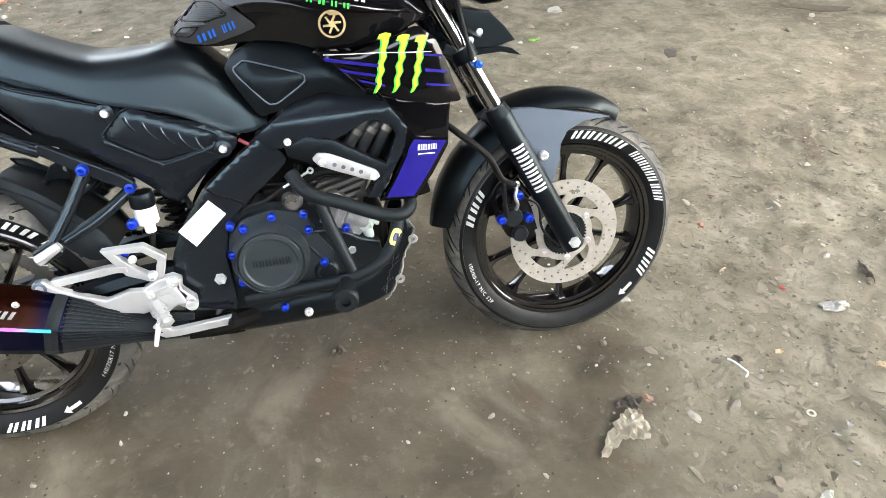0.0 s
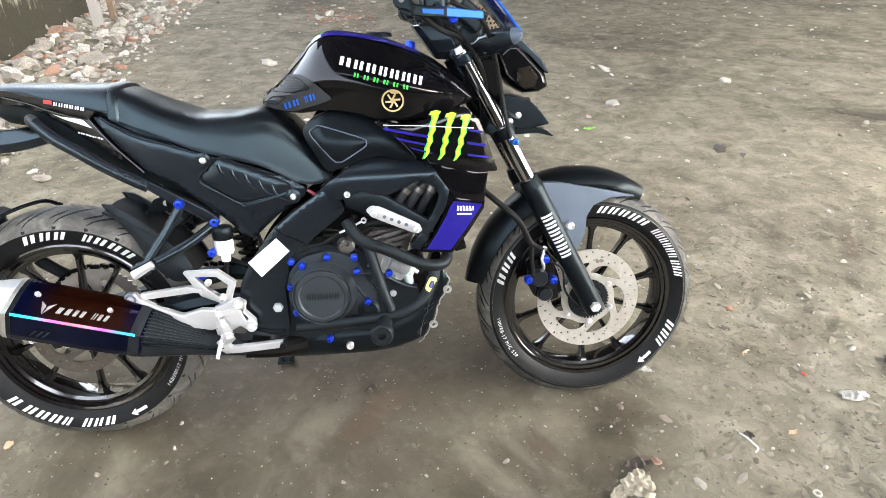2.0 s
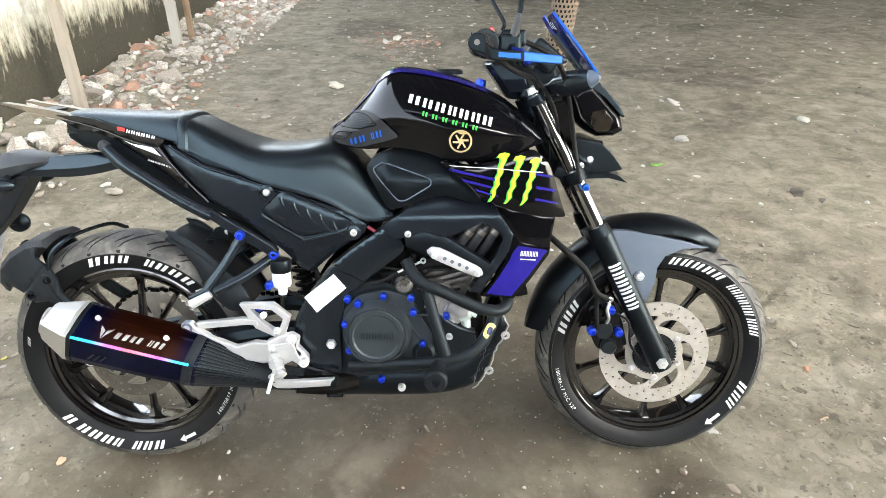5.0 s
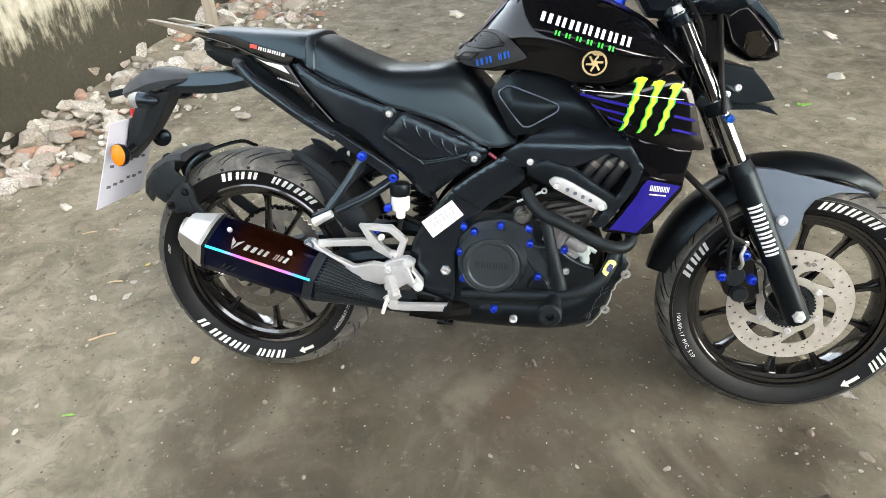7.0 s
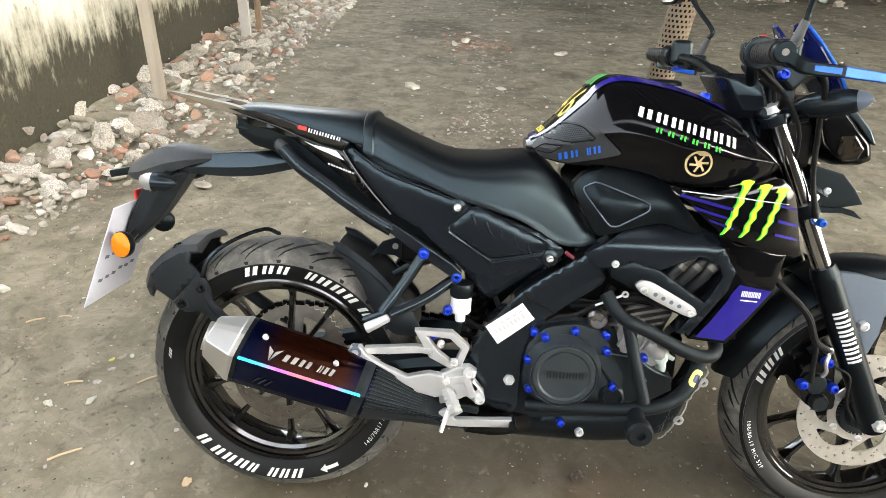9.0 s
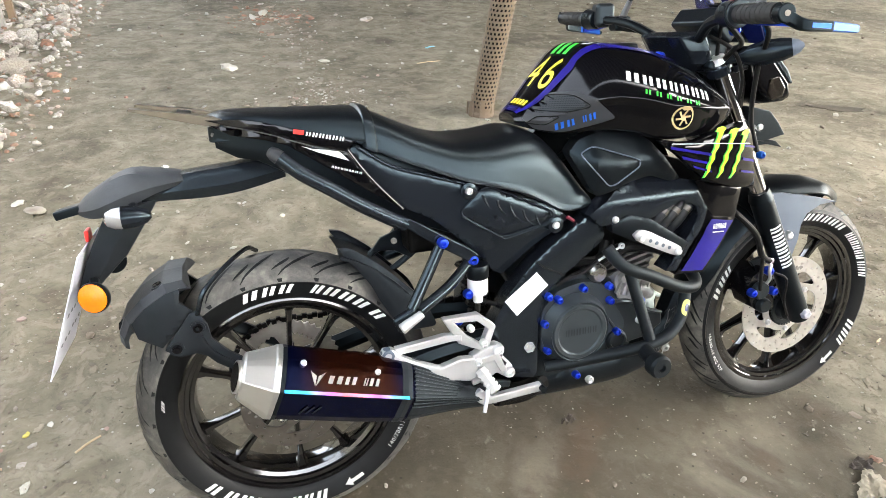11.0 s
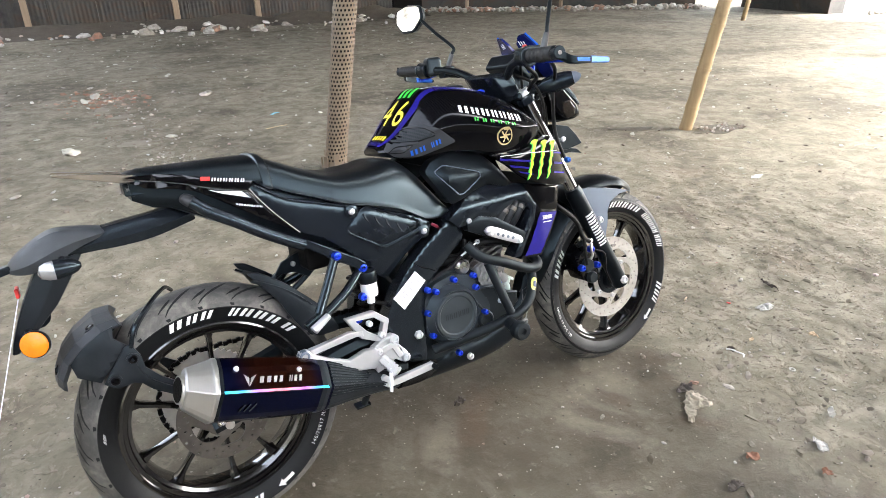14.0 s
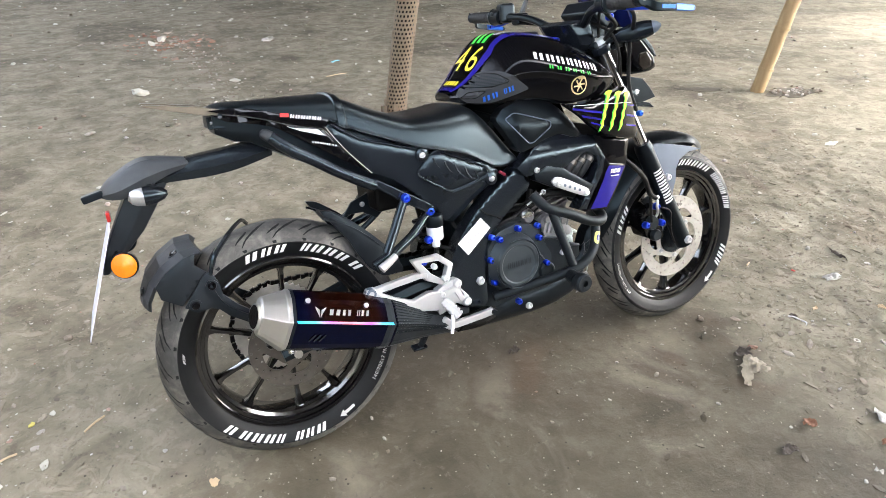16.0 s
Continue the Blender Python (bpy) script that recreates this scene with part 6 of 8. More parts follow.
part("coolant_hose", tube([(.64, -.09, .54), (.70, -.11, .555), (.72, -.10, .59)], .010), M_HOSE, engine)
part("throttle_body", box((.66, -.03, .57), (.12, .12, .07)), M_DARK, engine, bevel=.01)
for k in range(5):
    rr = random.Random(20 + k)
    part("wire", tube([(.60 + .03 * k, -.105, .52), (.64 + .03 * k, -.118, .545 + rr.uniform(-.01, .02)), (.70 + .03 * k, -.11, .56), (.73 + .02 * k, -.08, .60)], .0032, sides=6), M_HOSE, engine)
bolt("case_bolt", (.803, -.118, .412), .010, M_BRUSH, engine, .01)
M_SCUFF = surface("scuffed_plastic", (0.05, 0.052, 0.055), (0.11, 0.112, 0.115), 0.6, 0, 60, 0.1)
M_TORN = surface("whitened_torn_plastic", (0.11, 0.11, 0.11), (0.40, 0.395, 0.385), 0.6, 0, 90, 0.5, 0.002, fine=260)
# belly pan
BELLY = [(.34, .300), (.40, .285), (.477, .270), (.62, .288), (.748, .293), (.80, .310), (.847, .325), (.893, .372), (.914, .425), (.930, .440), (.943, .411), (.932, .378), (.914, .348), (.898, .300), (.872, .254), (.845, .240), (.80, .225), (.74, .217), (.65, .216), (.547, .219), (.44, .230), (.36, .246)]
belly = panel("belly_pan", BELLY, lambda x, z: -.118 + .05 * max(0, x - .78) + .35 * max(0, .26 - z), .05, M_MATTE, bike, "scuffed matte black belly pan", rounded=False, drop=.010, fall=.018)
part("belly_floor", box((.62, 0, .240), (.46, .17, .02)), M_MATTE, bike, bevel=.006)
# near-black block fills the space between the belly pan fronts
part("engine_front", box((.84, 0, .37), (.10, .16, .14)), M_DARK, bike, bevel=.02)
bolt("pan_bolt", (.682, -.121, .252), .010, M_BOLT, bike, .008)
bolt("pan_bolt", (.478, -.121, .258), .008, M_BOLT, bike, .008)
rnd = random.Random(8)
for k in range(14):
    z = .262 + .15 * rnd.random()
    x = lerp_tab([(.26, .866), (.30, .888), (.345, .905), (.43, .928)], z)[0] - abs(rnd.gauss(0, .014)) - .004
    a = rnd.uniform(.5, 1.5)
    d = Vector((math.cos(a), 0, math.sin(a))) * rnd.uniform(.004, .013)
    y = -.119 + .05 * max(0, x - .78) - .0012
    bm = bmesh.new()
    bm.faces.new([bm.verts.new(Vector((x, y, z)) + o) for o in (d, Vector((.0009, 0, 0)), -d, Vector((-.0009, 0, 0)))])
    part("scratch", bm, M_SCUFF, belly, "grey scrape", smooth=False)
# torn, whitened front lip with two ears
for lip in ([(.931, .439), (.9435, .411), (.933, .379), (.915, .349), (.899, .301), (.873, .255), (.858, .245)], [(.900, .395), (.884, .328), (.873, .308), (.863, .266)]):
    pts = [(x, -.112 + .04 * (x - .9), z) for x, z in lip]
    part("torn_edge", tube([Vector(p) + Vector((rnd.uniform(-.0022, .0022), 0, rnd.uniform(-.0022, .0022))) for p in smooth_path([Vector(p) for p in pts], 7)], .0017 if lip[0][0] > .92 else .0008, n=1, sides=5), M_TORN if lip[0][0] > .92 else M_SCUFF, belly, "whitened torn lip")
for x, z in ((.938, .385), (.899, .290)):
    part("ear", lathe([(.0045, -.002), (.0100, -.002), (.0115, .001), (.0045, .002)], (x, -.110, z), 16, closed=True), M_TORN, belly, "broken mounting ear")
M_PALEY = surface("pale_yellow_vinyl", (0.62, 0.60, 0.12), (0.72, 0.70, 0.22), 0.45, 0, 40, 0.0)
M_GUARD = surface("powder_coated_black_tube", (0.0050, 0.0056, 0.0066), (0.0095, 0.0104, 0.0118), .52, 0, 20, 0.35, 0.0006, fine=900, spec=0.28, tint=(0.70, 0.88, 0.96))
# crash guard
guard = new("crash_guard")
guard.parent = bike
for s in (-1, 1):
    part("guard_tube", tube([(.700, s * .140, .588), (.718, s * .158, .560), (.745, s * .170, .540), (.79, s * .174, .522), (.863, s * .176, .486), (.910, s * .170, .474), (.934, s * .150, .480), (.940, s * .115, .496)], .0142, sides=16), M_GUARD, guard)
    part("guard_tube", tube([(.748, s * .165, .528), (.768, s * .180, .45), (.792, s * .190, .372)], .0130, sides=16), M_GUARD, guard)
    part("guard_tube", tube([(.560, s * .130, .316), (.64, s * .155, .330), (.764, s * .188, .353), (.83, s * .192, .370), (.876, s * .178, .398), (.900, s * .160, .44), (.906, s * .150, .475)], .0142, sides=16), M_GUARD, guard)
    part("bobbin", tube([(.778, s * .190, .350), (.770, s * .235, .346)], (.017, .018), sides=20, smooth=False), M_GUARD, guard)
    bm = lathe([(.0, -.004), (.009, -.004), (.0095, -.013), (.022, -.013), (.0265, -.007), (.0265, .014), (.019, .020)], (.768, -.262, .345), 32)
    if s > 0:
        mirror_y(bm)
    part("bobbin_cap", bm, M_GUARD, guard, "round rubber slider")


def on_guard(du, dz, lift):
    """A point on the outer face of the lower guard tube, du across and dz along it."""
    a, q = Vector((.876, -.178, .398)), Vector((.900, -.160, .44))
    d = (q - a).normalized()
    side = d.cross(Vector((0, 1, 0))).normalized()
    out = Vector((0, -1, 0)) - d * d.dot(Vector((0, -1, 0)))
    out.normalize()
    k = du / .0142
    return a.lerp(q, .62) + d * dz + side * .0142 * math.sin(k) + out * (.0142 * math.cos(k) + lift)


for words, mt, ru, rz, lift in (("yellow oval sticker on the guard", M_PALEY, .0125, .019, .0006), ("dark blue middle of the sticker", M_NAVY, .0058, .0095, .0012)):
    bm = bmesh.new()
    rows = [[bm.verts.new(on_guard(ru * f * math.copysign(abs(math.cos(a)) ** .7, math.cos(a)), rz * f * math.copysign(abs(math.sin(a)) ** .7, math.sin(a)), lift)) for a in (2 * math.pi * k / 24 for k in range(24))] for f in (1, .6, .2)]
    for p, q in zip(rows, rows[1:]):
        for i in range(24):
            bm.faces.new((p[i], p[(i + 1) % 24], q[(i + 1) % 24], q[i]))
    bm.faces.new(rows[-1])
    part("guard_sticker", bm, mt, guard, words)

# ---- radiator and its shroud ----
RAD = [(.944, .652), (.962, .635), (1.032, .620), (1.030, .602), (.990, .545), (.950, .498), (.873, .504), (.897, .530), (.930, .590)]
rad_y = lambda x, z: -.156 + .16 * max(0, x - .955)
rad = panel("radiator_shroud", RAD, rad_y, .03, M_GLOSS, bike, "black radiator shroud with violet panel", rounded=False, drop=.003, fall=.016)
decal("violet_panel", [[(.956, .627), (1.026, .613), (.986, .558), (.944, .506), (.886, .511), (.910, .546), (.938, .594), (.944, .610)]], rad_y, M_PURPLE, rad, "violet-blue panel", .002)
decal("lettering", word_bars(.962, .603, -6, .012, (.006, .006, .006, .006, .006, .005), .0012), rad_y, M_WHITE, rad, "white word as plain bars", .0035)
decal("lettering", [slanted(.962, .594, .036, .0025, -6)], rad_y, M_WHITE, rad, "", .0035)
part("radiator", box((.955, 0, .585), (.03, .22, .20), None, Matrix.Rotation(radians(-12), 4, "Y")), M_DARK, bike, bevel=.004)
for k in range(14):
    part("radiator_fin", box((.972 + .0025 * (k - 7) * -.9, 0, .495 + .0135 * k), (.004, .20, .003)), M_BRUSH, bike)
panel("shroud_lower", [(.902, .722), (.96, .708), (1.04, .690), (1.034, .650), (1.030, .618), (.962, .633), (.946, .652)], lambda x, z: -.158 + .12 * max(0, x - .955), .03, M_GLOSS, bike, "gloss black lower shroud", rounded=False, drop=.003, fall=.005)
part("front_frame_cover", plate([(.925, .70), (.985, .735), (1.02, .70), (1.01, .64), (.97, .65)], -.12, .12), M_MATTE, bike, bevel=.006)

# ---- fork, front fender, calliper ----
fork = new("front_fork")
fork.parent = bike


def fork_at(z, y):
    return Vector((1.327 - .513 * (z - .309), y, z))


for s in (-1, 1):
    y = s * .082
    part("fork_slider", tube([fork_at(.285, y), fork_at(.33, y), fork_at(.612, y), fork_at(.622, y), fork_at(.640, y)], .0275, n=1, sides=24), M_MATTE, fork, "satin black fork slider", bevel=.003)
    part("dust_seal", tube([fork_at(.632, y), fork_at(.655, y)], (.029, .024), sides=24, smooth=False), M_MATTE, fork)
    part("fork_tube", tube([fork_at(.64, y), fork_at(.962, y)], .0190, sides=24, smooth=False), M_CHROME, fork, "bright chrome fork tube")
    part("fork_clamp", tube([fork_at(.938, y), fork_at(.958, y)], .0285, sides=24, smooth=False), M_SATIN, fork, bevel=.003)
    part("fork_cap", tube([fork_at(.962, y), fork_at(.974, y)], (.0215, .019), sides=20, smooth=False), M_BOLT, fork)
    part("lower_clamp", tube([fork_at(.760, y), fork_at(.785, y)], .0275, sides=20, smooth=False), M_MATTE, fork)
part("upper_yoke", box((.992, 0, .948), (.06, .19, .020), None, Matrix.Rotation(radians(27), 4, "Y")), M_MATTE, fork, bevel=.006)
part("lower_yoke", box((1.075, 0, .772), (.07, .19, .026), None, Matrix.Rotation(radians(27), 4, "Y")), M_MATTE, fork, bevel=.006)
part("steering_head", tube([(.985, 0, .95), (1.075, 0, .77)], .030, sides=16, smooth=False), M_FRAME, fork)
part("clamp_ear", tube([fork_at(.948, -.108) + Vector((.02, 0, 0)), fork_at(.948, -.108) + Vector((.048, 0, .006))], .008, sides=8, smooth=False), M_MATTE, fork)
bolt("blue_clamp", fork_at(.752, -.112) + Vector((.012, 0, 0)), .009, M_BLUELEVER, fork, .012, "blue cable clamp")
part("front_axle", tube([(1.331, -.108, .305), (1.331, .108, .305)], .010, sides=12, smooth=False), M_STEEL, fork)
bolt("axle_nut", (1.329, -.108, .307), .0145, M_BOLT, fork, .012, "bright axle nut", sides=6)
# plain white bars down the slider
bm = bmesh.new()
dv = (fork_at(.6, 0) - fork_at(.4, 0)).normalized()
def fork_bar(a0, a1, z0, t0, t1):
    side_v = Vector((dv.z, 0, -dv.x))
    p0 = fork_at(z0, -.082)
    n = 3
    for i in range(n):
        q = []
        for a, t in ((a0 + (a1 - a0) * i / n, t0), (a0 + (a1 - a0) * (i + 1) / n, t0), (a0 + (a1 - a0) * (i + 1) / n, t1), (a0 + (a1 - a0) * i / n, t1)):
            a = radians(a)
            q.append(bm.verts.new(p0 + dv * t + .0282 * (math.cos(a) * side_v + math.sin(a) * Vector((0, 1, 0)))))
        bm.faces.new(q)


for k in range(6):
    z0 = .566 - .0196 * k
    fork_bar(-130, -66, z0, 0, -.0058)
    fork_bar(-130, -72, z0, -.0098, -.0156)
part("lettering", bm, M_WHITE, fork, "white word as plain bars", smooth=False)


def fender_band(name, a0, a1, r, w, crown, material, label="", taper=None):
    bm = bmesh.new()
    rows = []
    n = max(4, int((a1 - a0) / 4))
    for i in range(n + 1):
        t = i / n
        a = radians(a0 + (a1 - a0) * t)
        ww = w * (taper(t) if taper else 1)
        rr = r(t) if callable(r) else r
        prof = [(-1, -crown), (-.85, -crown * .45), (-.5, -.003), (0, 0), (.5, -.003), (.85, -crown * .45), (1, -crown)]
        outer = [(rr + d, y * ww) for y, d in prof]
        inner = [(q - .004, y * .97) for q, y in outer[::-1]]
        rows.append([bm.verts.new((F_C[0] + q * math.cos(a), y, F_C[2] + q * math.sin(a))) for q, y in outer + inner])
    m = len(rows[0])
    for p, q in zip(rows, rows[1:]):
        for i in range(m):
            bm.faces.new((p[i], p[(i + 1) % m], q[(i + 1) % m], q[i]))
    bm.faces.new(rows[0])
    bm.faces.new(rows[-1][::-1])
    return part(name, bm, material, fork, label)


fender_band("front_fender", 63, 122, lambda t: lerp_tab([(0, .332), (.25, .349), (.5, .359), (.8, .368), (1, .368)], t)[0], .070, .032, M_MATTE, "matte black front fender", lambda t: .35 + .65 * min(1, t * 3.2))
fender_band("fender_rear", 118, 169, lambda t: .352 - .012 * t, .066, .042, M_MATTE, "matte black rear half of the front fender", lambda t: 1 if t < .62 else 1 - .62 * ((t - .62) / .38) ** 1.6)
GF = [(1.190, .640), (1.235, .638), (1.30, .625), (1.37, .608), (1.440, .588), (1.372, .590), (1.325, .573), (1.308, .545), (1.305, .505), (1.288, .455), (1.268, .470), (1.240, .530), (1.215, .585)]
for s in (-1, 1):
    bm = plate(GF, 0, .018, None, lambda x, z: -.076 + .20 * max(0, x - 1.28) ** 1.2 + .06 * max(0, z - .6))
    if s > 0:
        mirror_y(bm)
    part("fender_stay", bm, M_GREY, fork, "grey plastic fender stay", bevel=.004)
bolt("fender_bolt", (1.263, -.080, .526), .0115, M_BOLT, fork, .010, "bright bolt")
cal = new("brake_calliper")
cal.parent = bike
part("body", plate(round_outline([(1.150, .43), (1.185, .455), (1.215, .44), (1.225, .38), (1.235, .335), (1.205, .325), (1.165, .345), (1.145, .39)]), -.095, -.030), M_GLOSS, cal, "black brake calliper", bevel=.008)
part("piston_housing", lathe([(0, -.012), (.020, -.012), (.024, -.006), (.024, .01)], (1.178, -.098, .395), 24), M_CAST, cal)
part("piston_housing", lathe([(0, -.012), (.016, -.012), (.020, -.006), (.020, .01)], (1.195, -.098, .350), 24), M_CAST, cal)
part("bracket", plate([(1.165, .462), (1.20, .475), (1.235, .40), (1.25, .34), (1.225, .33), (1.20, .42)], -.070, -.060), M_MATTE, cal, bevel=.002)
for x, z in ((1.193, .447), (1.150, .393), (1.216, .388)):
    bolt("blue_bolt", (x, -.100, z), .0115, M_BLUE, cal, .014, "blue anodised bolt", sides=10)
part("hose_sleeve", tube([(1.186, -.116, .470), (1.180, -.120, .452), (1.186, -.118, .432), (1.182, -.114, .418)], .0042, sides=8), M_CAP, cal, "pale clear hose sleeve")
bolt("banjo", (1.186, -.105, .478), .010, M_BRUSH, cal, .012)
part("brake_hose", tube([(1.183, -.112, .478), (1.150, -.118, .50), (1.118, -.125, .56), (1.06, -.12, .615), (1.03, -.10, .64)], .0075), M_HOSE, cal)
part("brake_hose", tube([(1.155, -.118, .495), (1.155, -.12, .45), (1.160, -.118, .405)], .005), M_HOSE, cal)
part("sensor_wire", tube([(1.20, -.118, .445), (1.232, -.125, .425), (1.245, -.115, .36), (1.29, -.09, .30)], .003), M_HOSE, cal)

# ---- handlebar, controls, mirrors ----
M_GRIP = surface("dusty_grip_rubber", (0.012, 0.012, 0.013), (0.036, 0.035, 0.034), 0.6, 0, 30, 0.3, 0.0006, spec=0.25)
bars = new("handlebar")
bars.parent = bike
part("bar", tube([(.848, -.397, 1.060), (.868, -.29, 1.062), (.905, -.16, 1.050), (.945, -.07, 1.015), (.955, 0, 1.008), (.945, .07, 1.015), (.92, .17, 1.052), (.888, .30, 1.066), (.884, .43, 1.072)], .0112), M_MATTE, bars)
for s, e0, e1, dirn in ((-1, Vector((.848, -.392, 1.060)), Vector((.868, -.275, 1.062)), 1), (1, Vector((.884, .425, 1.072)), Vector((.888, .305, 1.066)), 1)):
    part("grip", tube([e0, e0.lerp(e1, .5), e1], (.0176, .0168), sides=20), M_GRIP, bars, "dusty black rubber grip")
    for k in range(7):
        c = e0.lerp(e1, .12 + .12 * k)
        part("grip_rib", tube([c, c + (e1 - e0) * .05], .0179, sides=20, smooth=False), M_GRIP, bars)
    out = (e0 - e1).normalized()
    part("bar_end", tube([e0, e0 + out * .022], (.0155, .0165), sides=18, smooth=False), M_MATTE, bars, "black bar end weight", bevel=.003)
    part("bar_end_screw", tube([e0 + out * .021, e0 + out * .0232], .0050, sides=12, smooth=False), M_STEELD, bars)
    c = e1 + (e1 - e0).normalized() * .022
    part("switch_housing", tube([c - (e1 - e0).normalized() * .020, c - (e1 - e0).normalized() * .012, c + (e1 - e0).normalized() * .022], (.027, .023), n=3, sides=22), M_MATTE, bars, bevel=.003)
    part("switch_ring", tube([c - (e1 - e0).normalized() * .026, c - (e1 - e0).normalized() * .019], .0250, sides=24, smooth=False), M_CAST, bars, bevel=.002)
    part("switch_button", box(c + Vector((-.022, 0, .010)), (.010, .016, .012)), M_CAST, bars, bevel=.003)
    part("lever_perch", tube([c + Vector((.005, -s * .035, .002)), c + Vector((.035, -s * .01, -.006)), c + Vector((.05, s * .02, -.012))], (.014, .010), sides=10), M_MATTE, bars)
    # a guard runs forward from the bar end: a black arm with a blue inlay, then a blue blade
    g0 = e0 + out * .012
    g1, g2, g3 = (Vector(p) for p in (((.872, -.424, 1.040), (.922, -.428, 1.036), (.988, -.418, 1.030)) if s < 0 else ((.905, .452, 1.048), (.945, .455, 1.040), (1.000, .440, 1.030))))

    def blade(path, h, w, mt, name, words=""):
        rings = []
        for i, q in enumerate(path):
            t = i / (len(path) - 1)
            hh = h[0] + (h[1] - h[0]) * t
            rings.append([q + Vector((0, u * w, v * hh)) for u, v in ((-1, -.75), (-.5, -1), (.5, -1), (1, -.75), (1, .75), (.5, 1), (-.5, 1), (-1, .75))])
        part(name, loft(rings), mt, bars, words)

    blade(smooth_path([g0 + Vector((-.012, 0, .004)), g0 + Vector((.012, s * .006, -.010)), g1, g2], 5), (.0125, .0085), .0075, M_MATTE, "guard_arm", "black lever guard arm")
    blade([g1.lerp(g2, f) + Vector((0, s * .0016, 0)) for f in (.15, .5, .88)], (.0048, .0050), .0072, M_BLUELEVER, "guard_inlay", "blue inlay")
    blade([g2.lerp(g3, f) for f in (0, .2, .5, .8, 1)], (.0085, .0068), .0068, M_BLUELEVER, "guard_blade", "blue anodised guard blade")
    part("guard_tip", tube([g3, g3 + (g3 - g2).normalized() * .008], (.0070, .0045), sides=10, smooth=False), M_MATTE, bars)
    # the lever itself, behind the guard
    root, end = c + Vector((.045, s * .012, -.014)), Vector((.925, s * .395, 1.038))
    blade(smooth_path([root, root.lerp(end, .5) + Vector((.012, 0, 0)), end], 5), (.0075, .0055), .005, M_BLUE, "lever", "blue anodised lever")
    # mirror on a bent stalk
    if s > 0:
        pts = [Vector((.930, .212, 1.062)), Vector((.944, .200, 1.105)), Vector((.948, .196, 1.125)), Vector((.925, .25, 1.175)), Vector((.908, .305, 1.225))]
    else:
        pts = [Vector((.922, -.262, 1.068)), Vector((.932, -.272, 1.115)), Vector((.934, -.275, 1.135)), Vector((.940, -.292, 1.21)), Vector((.948, -.312, 1.29))]
    part("mirror_stalk", tube(pts, .0055, sides=8), M_MATTE, bars)
    part("stalk_base", tube([pts[0], pts[1]], (.0095, .0070), sides=14, smooth=False), M_STALK, bars, "grey alloy stalk base")
    hc = pts[-1] + Vector((-.012, s * .050, .010))
    shape = [(-.062, -.006), (-.050, .034), (.012, .042), (.058, .030), (.060, -.012), (.030, -.042), (-.022, -.044)]
    fx = Vector((.95, .27 * s, -.17)).normalized()
    fy2 = Vector((0, 0, 1)).cross(fx).normalized()
    fz = fx.cross(fy2)
    mrot = Matrix.Translation(hc) @ Matrix((fx, fy2, fz)).transposed().to_4x4()
    shell = bmesh.new()
    rings = []
    for dx, k in ((-.006, 1.0), (-.001, 1.06), (.016, .95), (.026, .6)):
        rings.append([mrot @ Vector((dx, y * s * k, z * k)) for y, z in round_outline(shape)])
    loft(rings, True, shell)
    part("mirror_shell", shell, M_MATTE, bars, "black mirror housing")
    gl = bmesh.new()
    gl.faces.new([gl.verts.new(mrot @ Vector((-.0072, y * s * .93, z * .93))) for y, z in round_outline(shape)])
    part("mirror_glass", gl, M_MIRROR, bars, "mirror glass reflecting bright sky", smooth=False)
part("clutch_perch", box((.925, .212, 1.052), (.045, .040, .036)), M_MATTE, bars, bevel=.008)
part("switch_cluster", box((.905, .262, 1.074), (.050, .055, .060), None, Matrix.Rotation(radians(-12), 4, "Z")), M_CAST, bars, bevel=.012)
part("brake_perch", box((.915, -.255, 1.062), (.045, .035, .036)), M_MATTE, bars, bevel=.008)
part("kill_switch", box((.882, -.242, 1.086), (.010, .011, .012)), M_RED, bars, "red switch", bevel=.003)
part("master_cylinder", box((.925, -.22, 1.072), (.05, .05, .032)), M_MATTE, bars, bevel=.006)
part("throttle_cable", tube([(.88, -.235, 1.045), (.93, -.22, 1.01), (.98, -.14, .99), (1.01, -.06, .95)], .0055), M_HOSE, bars)
part("brake_line", tube([(.945, -.20, 1.07), (1.02, -.19, 1.03), (1.06, -.13, .95), (1.085, -.10, .84), (1.10, -.115, .76)], .0055), M_HOSE, bars)
part("clutch_cable", tube([(.91, .27, 1.05), (.98, .20, 1.04), (1.02, .10, .98), (1.0, .04, .92)], .0055), M_HOSE, bars)
part("cable", tube([(.90, -.20, 1.05), (.96, -.12, 1.03), (1.0, -.07, .97), (1.02, -.05, .90)], .0045), M_HOSE, bars)
part("cable", tube([(.92, .20, 1.04), (.97, .12, 1.02), (1.01, .05, .96), (1.04, .03, .90)], .0045), M_HOSE, bars)
part("cable", tube([(.95, -.10, 1.02), (.99, -.13, .99), (1.03, -.12, .93), (1.05, -.09, .86)], .0045), M_HOSE, bars)
part("bar_riser", box((.955, 0, .985), (.045, .11, .045)), M_MATTE, bars, bevel=.008)
# moulded cover under the bar, in front of the tank
rings = []
for z, x0, x1, w in ((1.030, .895, .965, .060), (1.022, .882, .972, .078), (.990, .905, .985, .082), (.962, .925, .995, .080), (.945, .938, 1.000, .066)):
    rings.append([(x, y * w, z) for x, y in ((x0, -.55), (x0 + .012, -.92), (x1 - .012, -1), (x1, -.7), (x1, .7), (x1 - .012, 1), (x0 + .012, .92), (x0, .55))])
part("bar_cover", loft(rings), M_SATIN, bars, "angular black cover under the handlebar", smooth=False, bevel=.004)
bolt("blue_bolt", (.965, -.155, 1.030), .010, M_BLUE, bars, .012, "blue anodised bolt", (0, -1, .2))
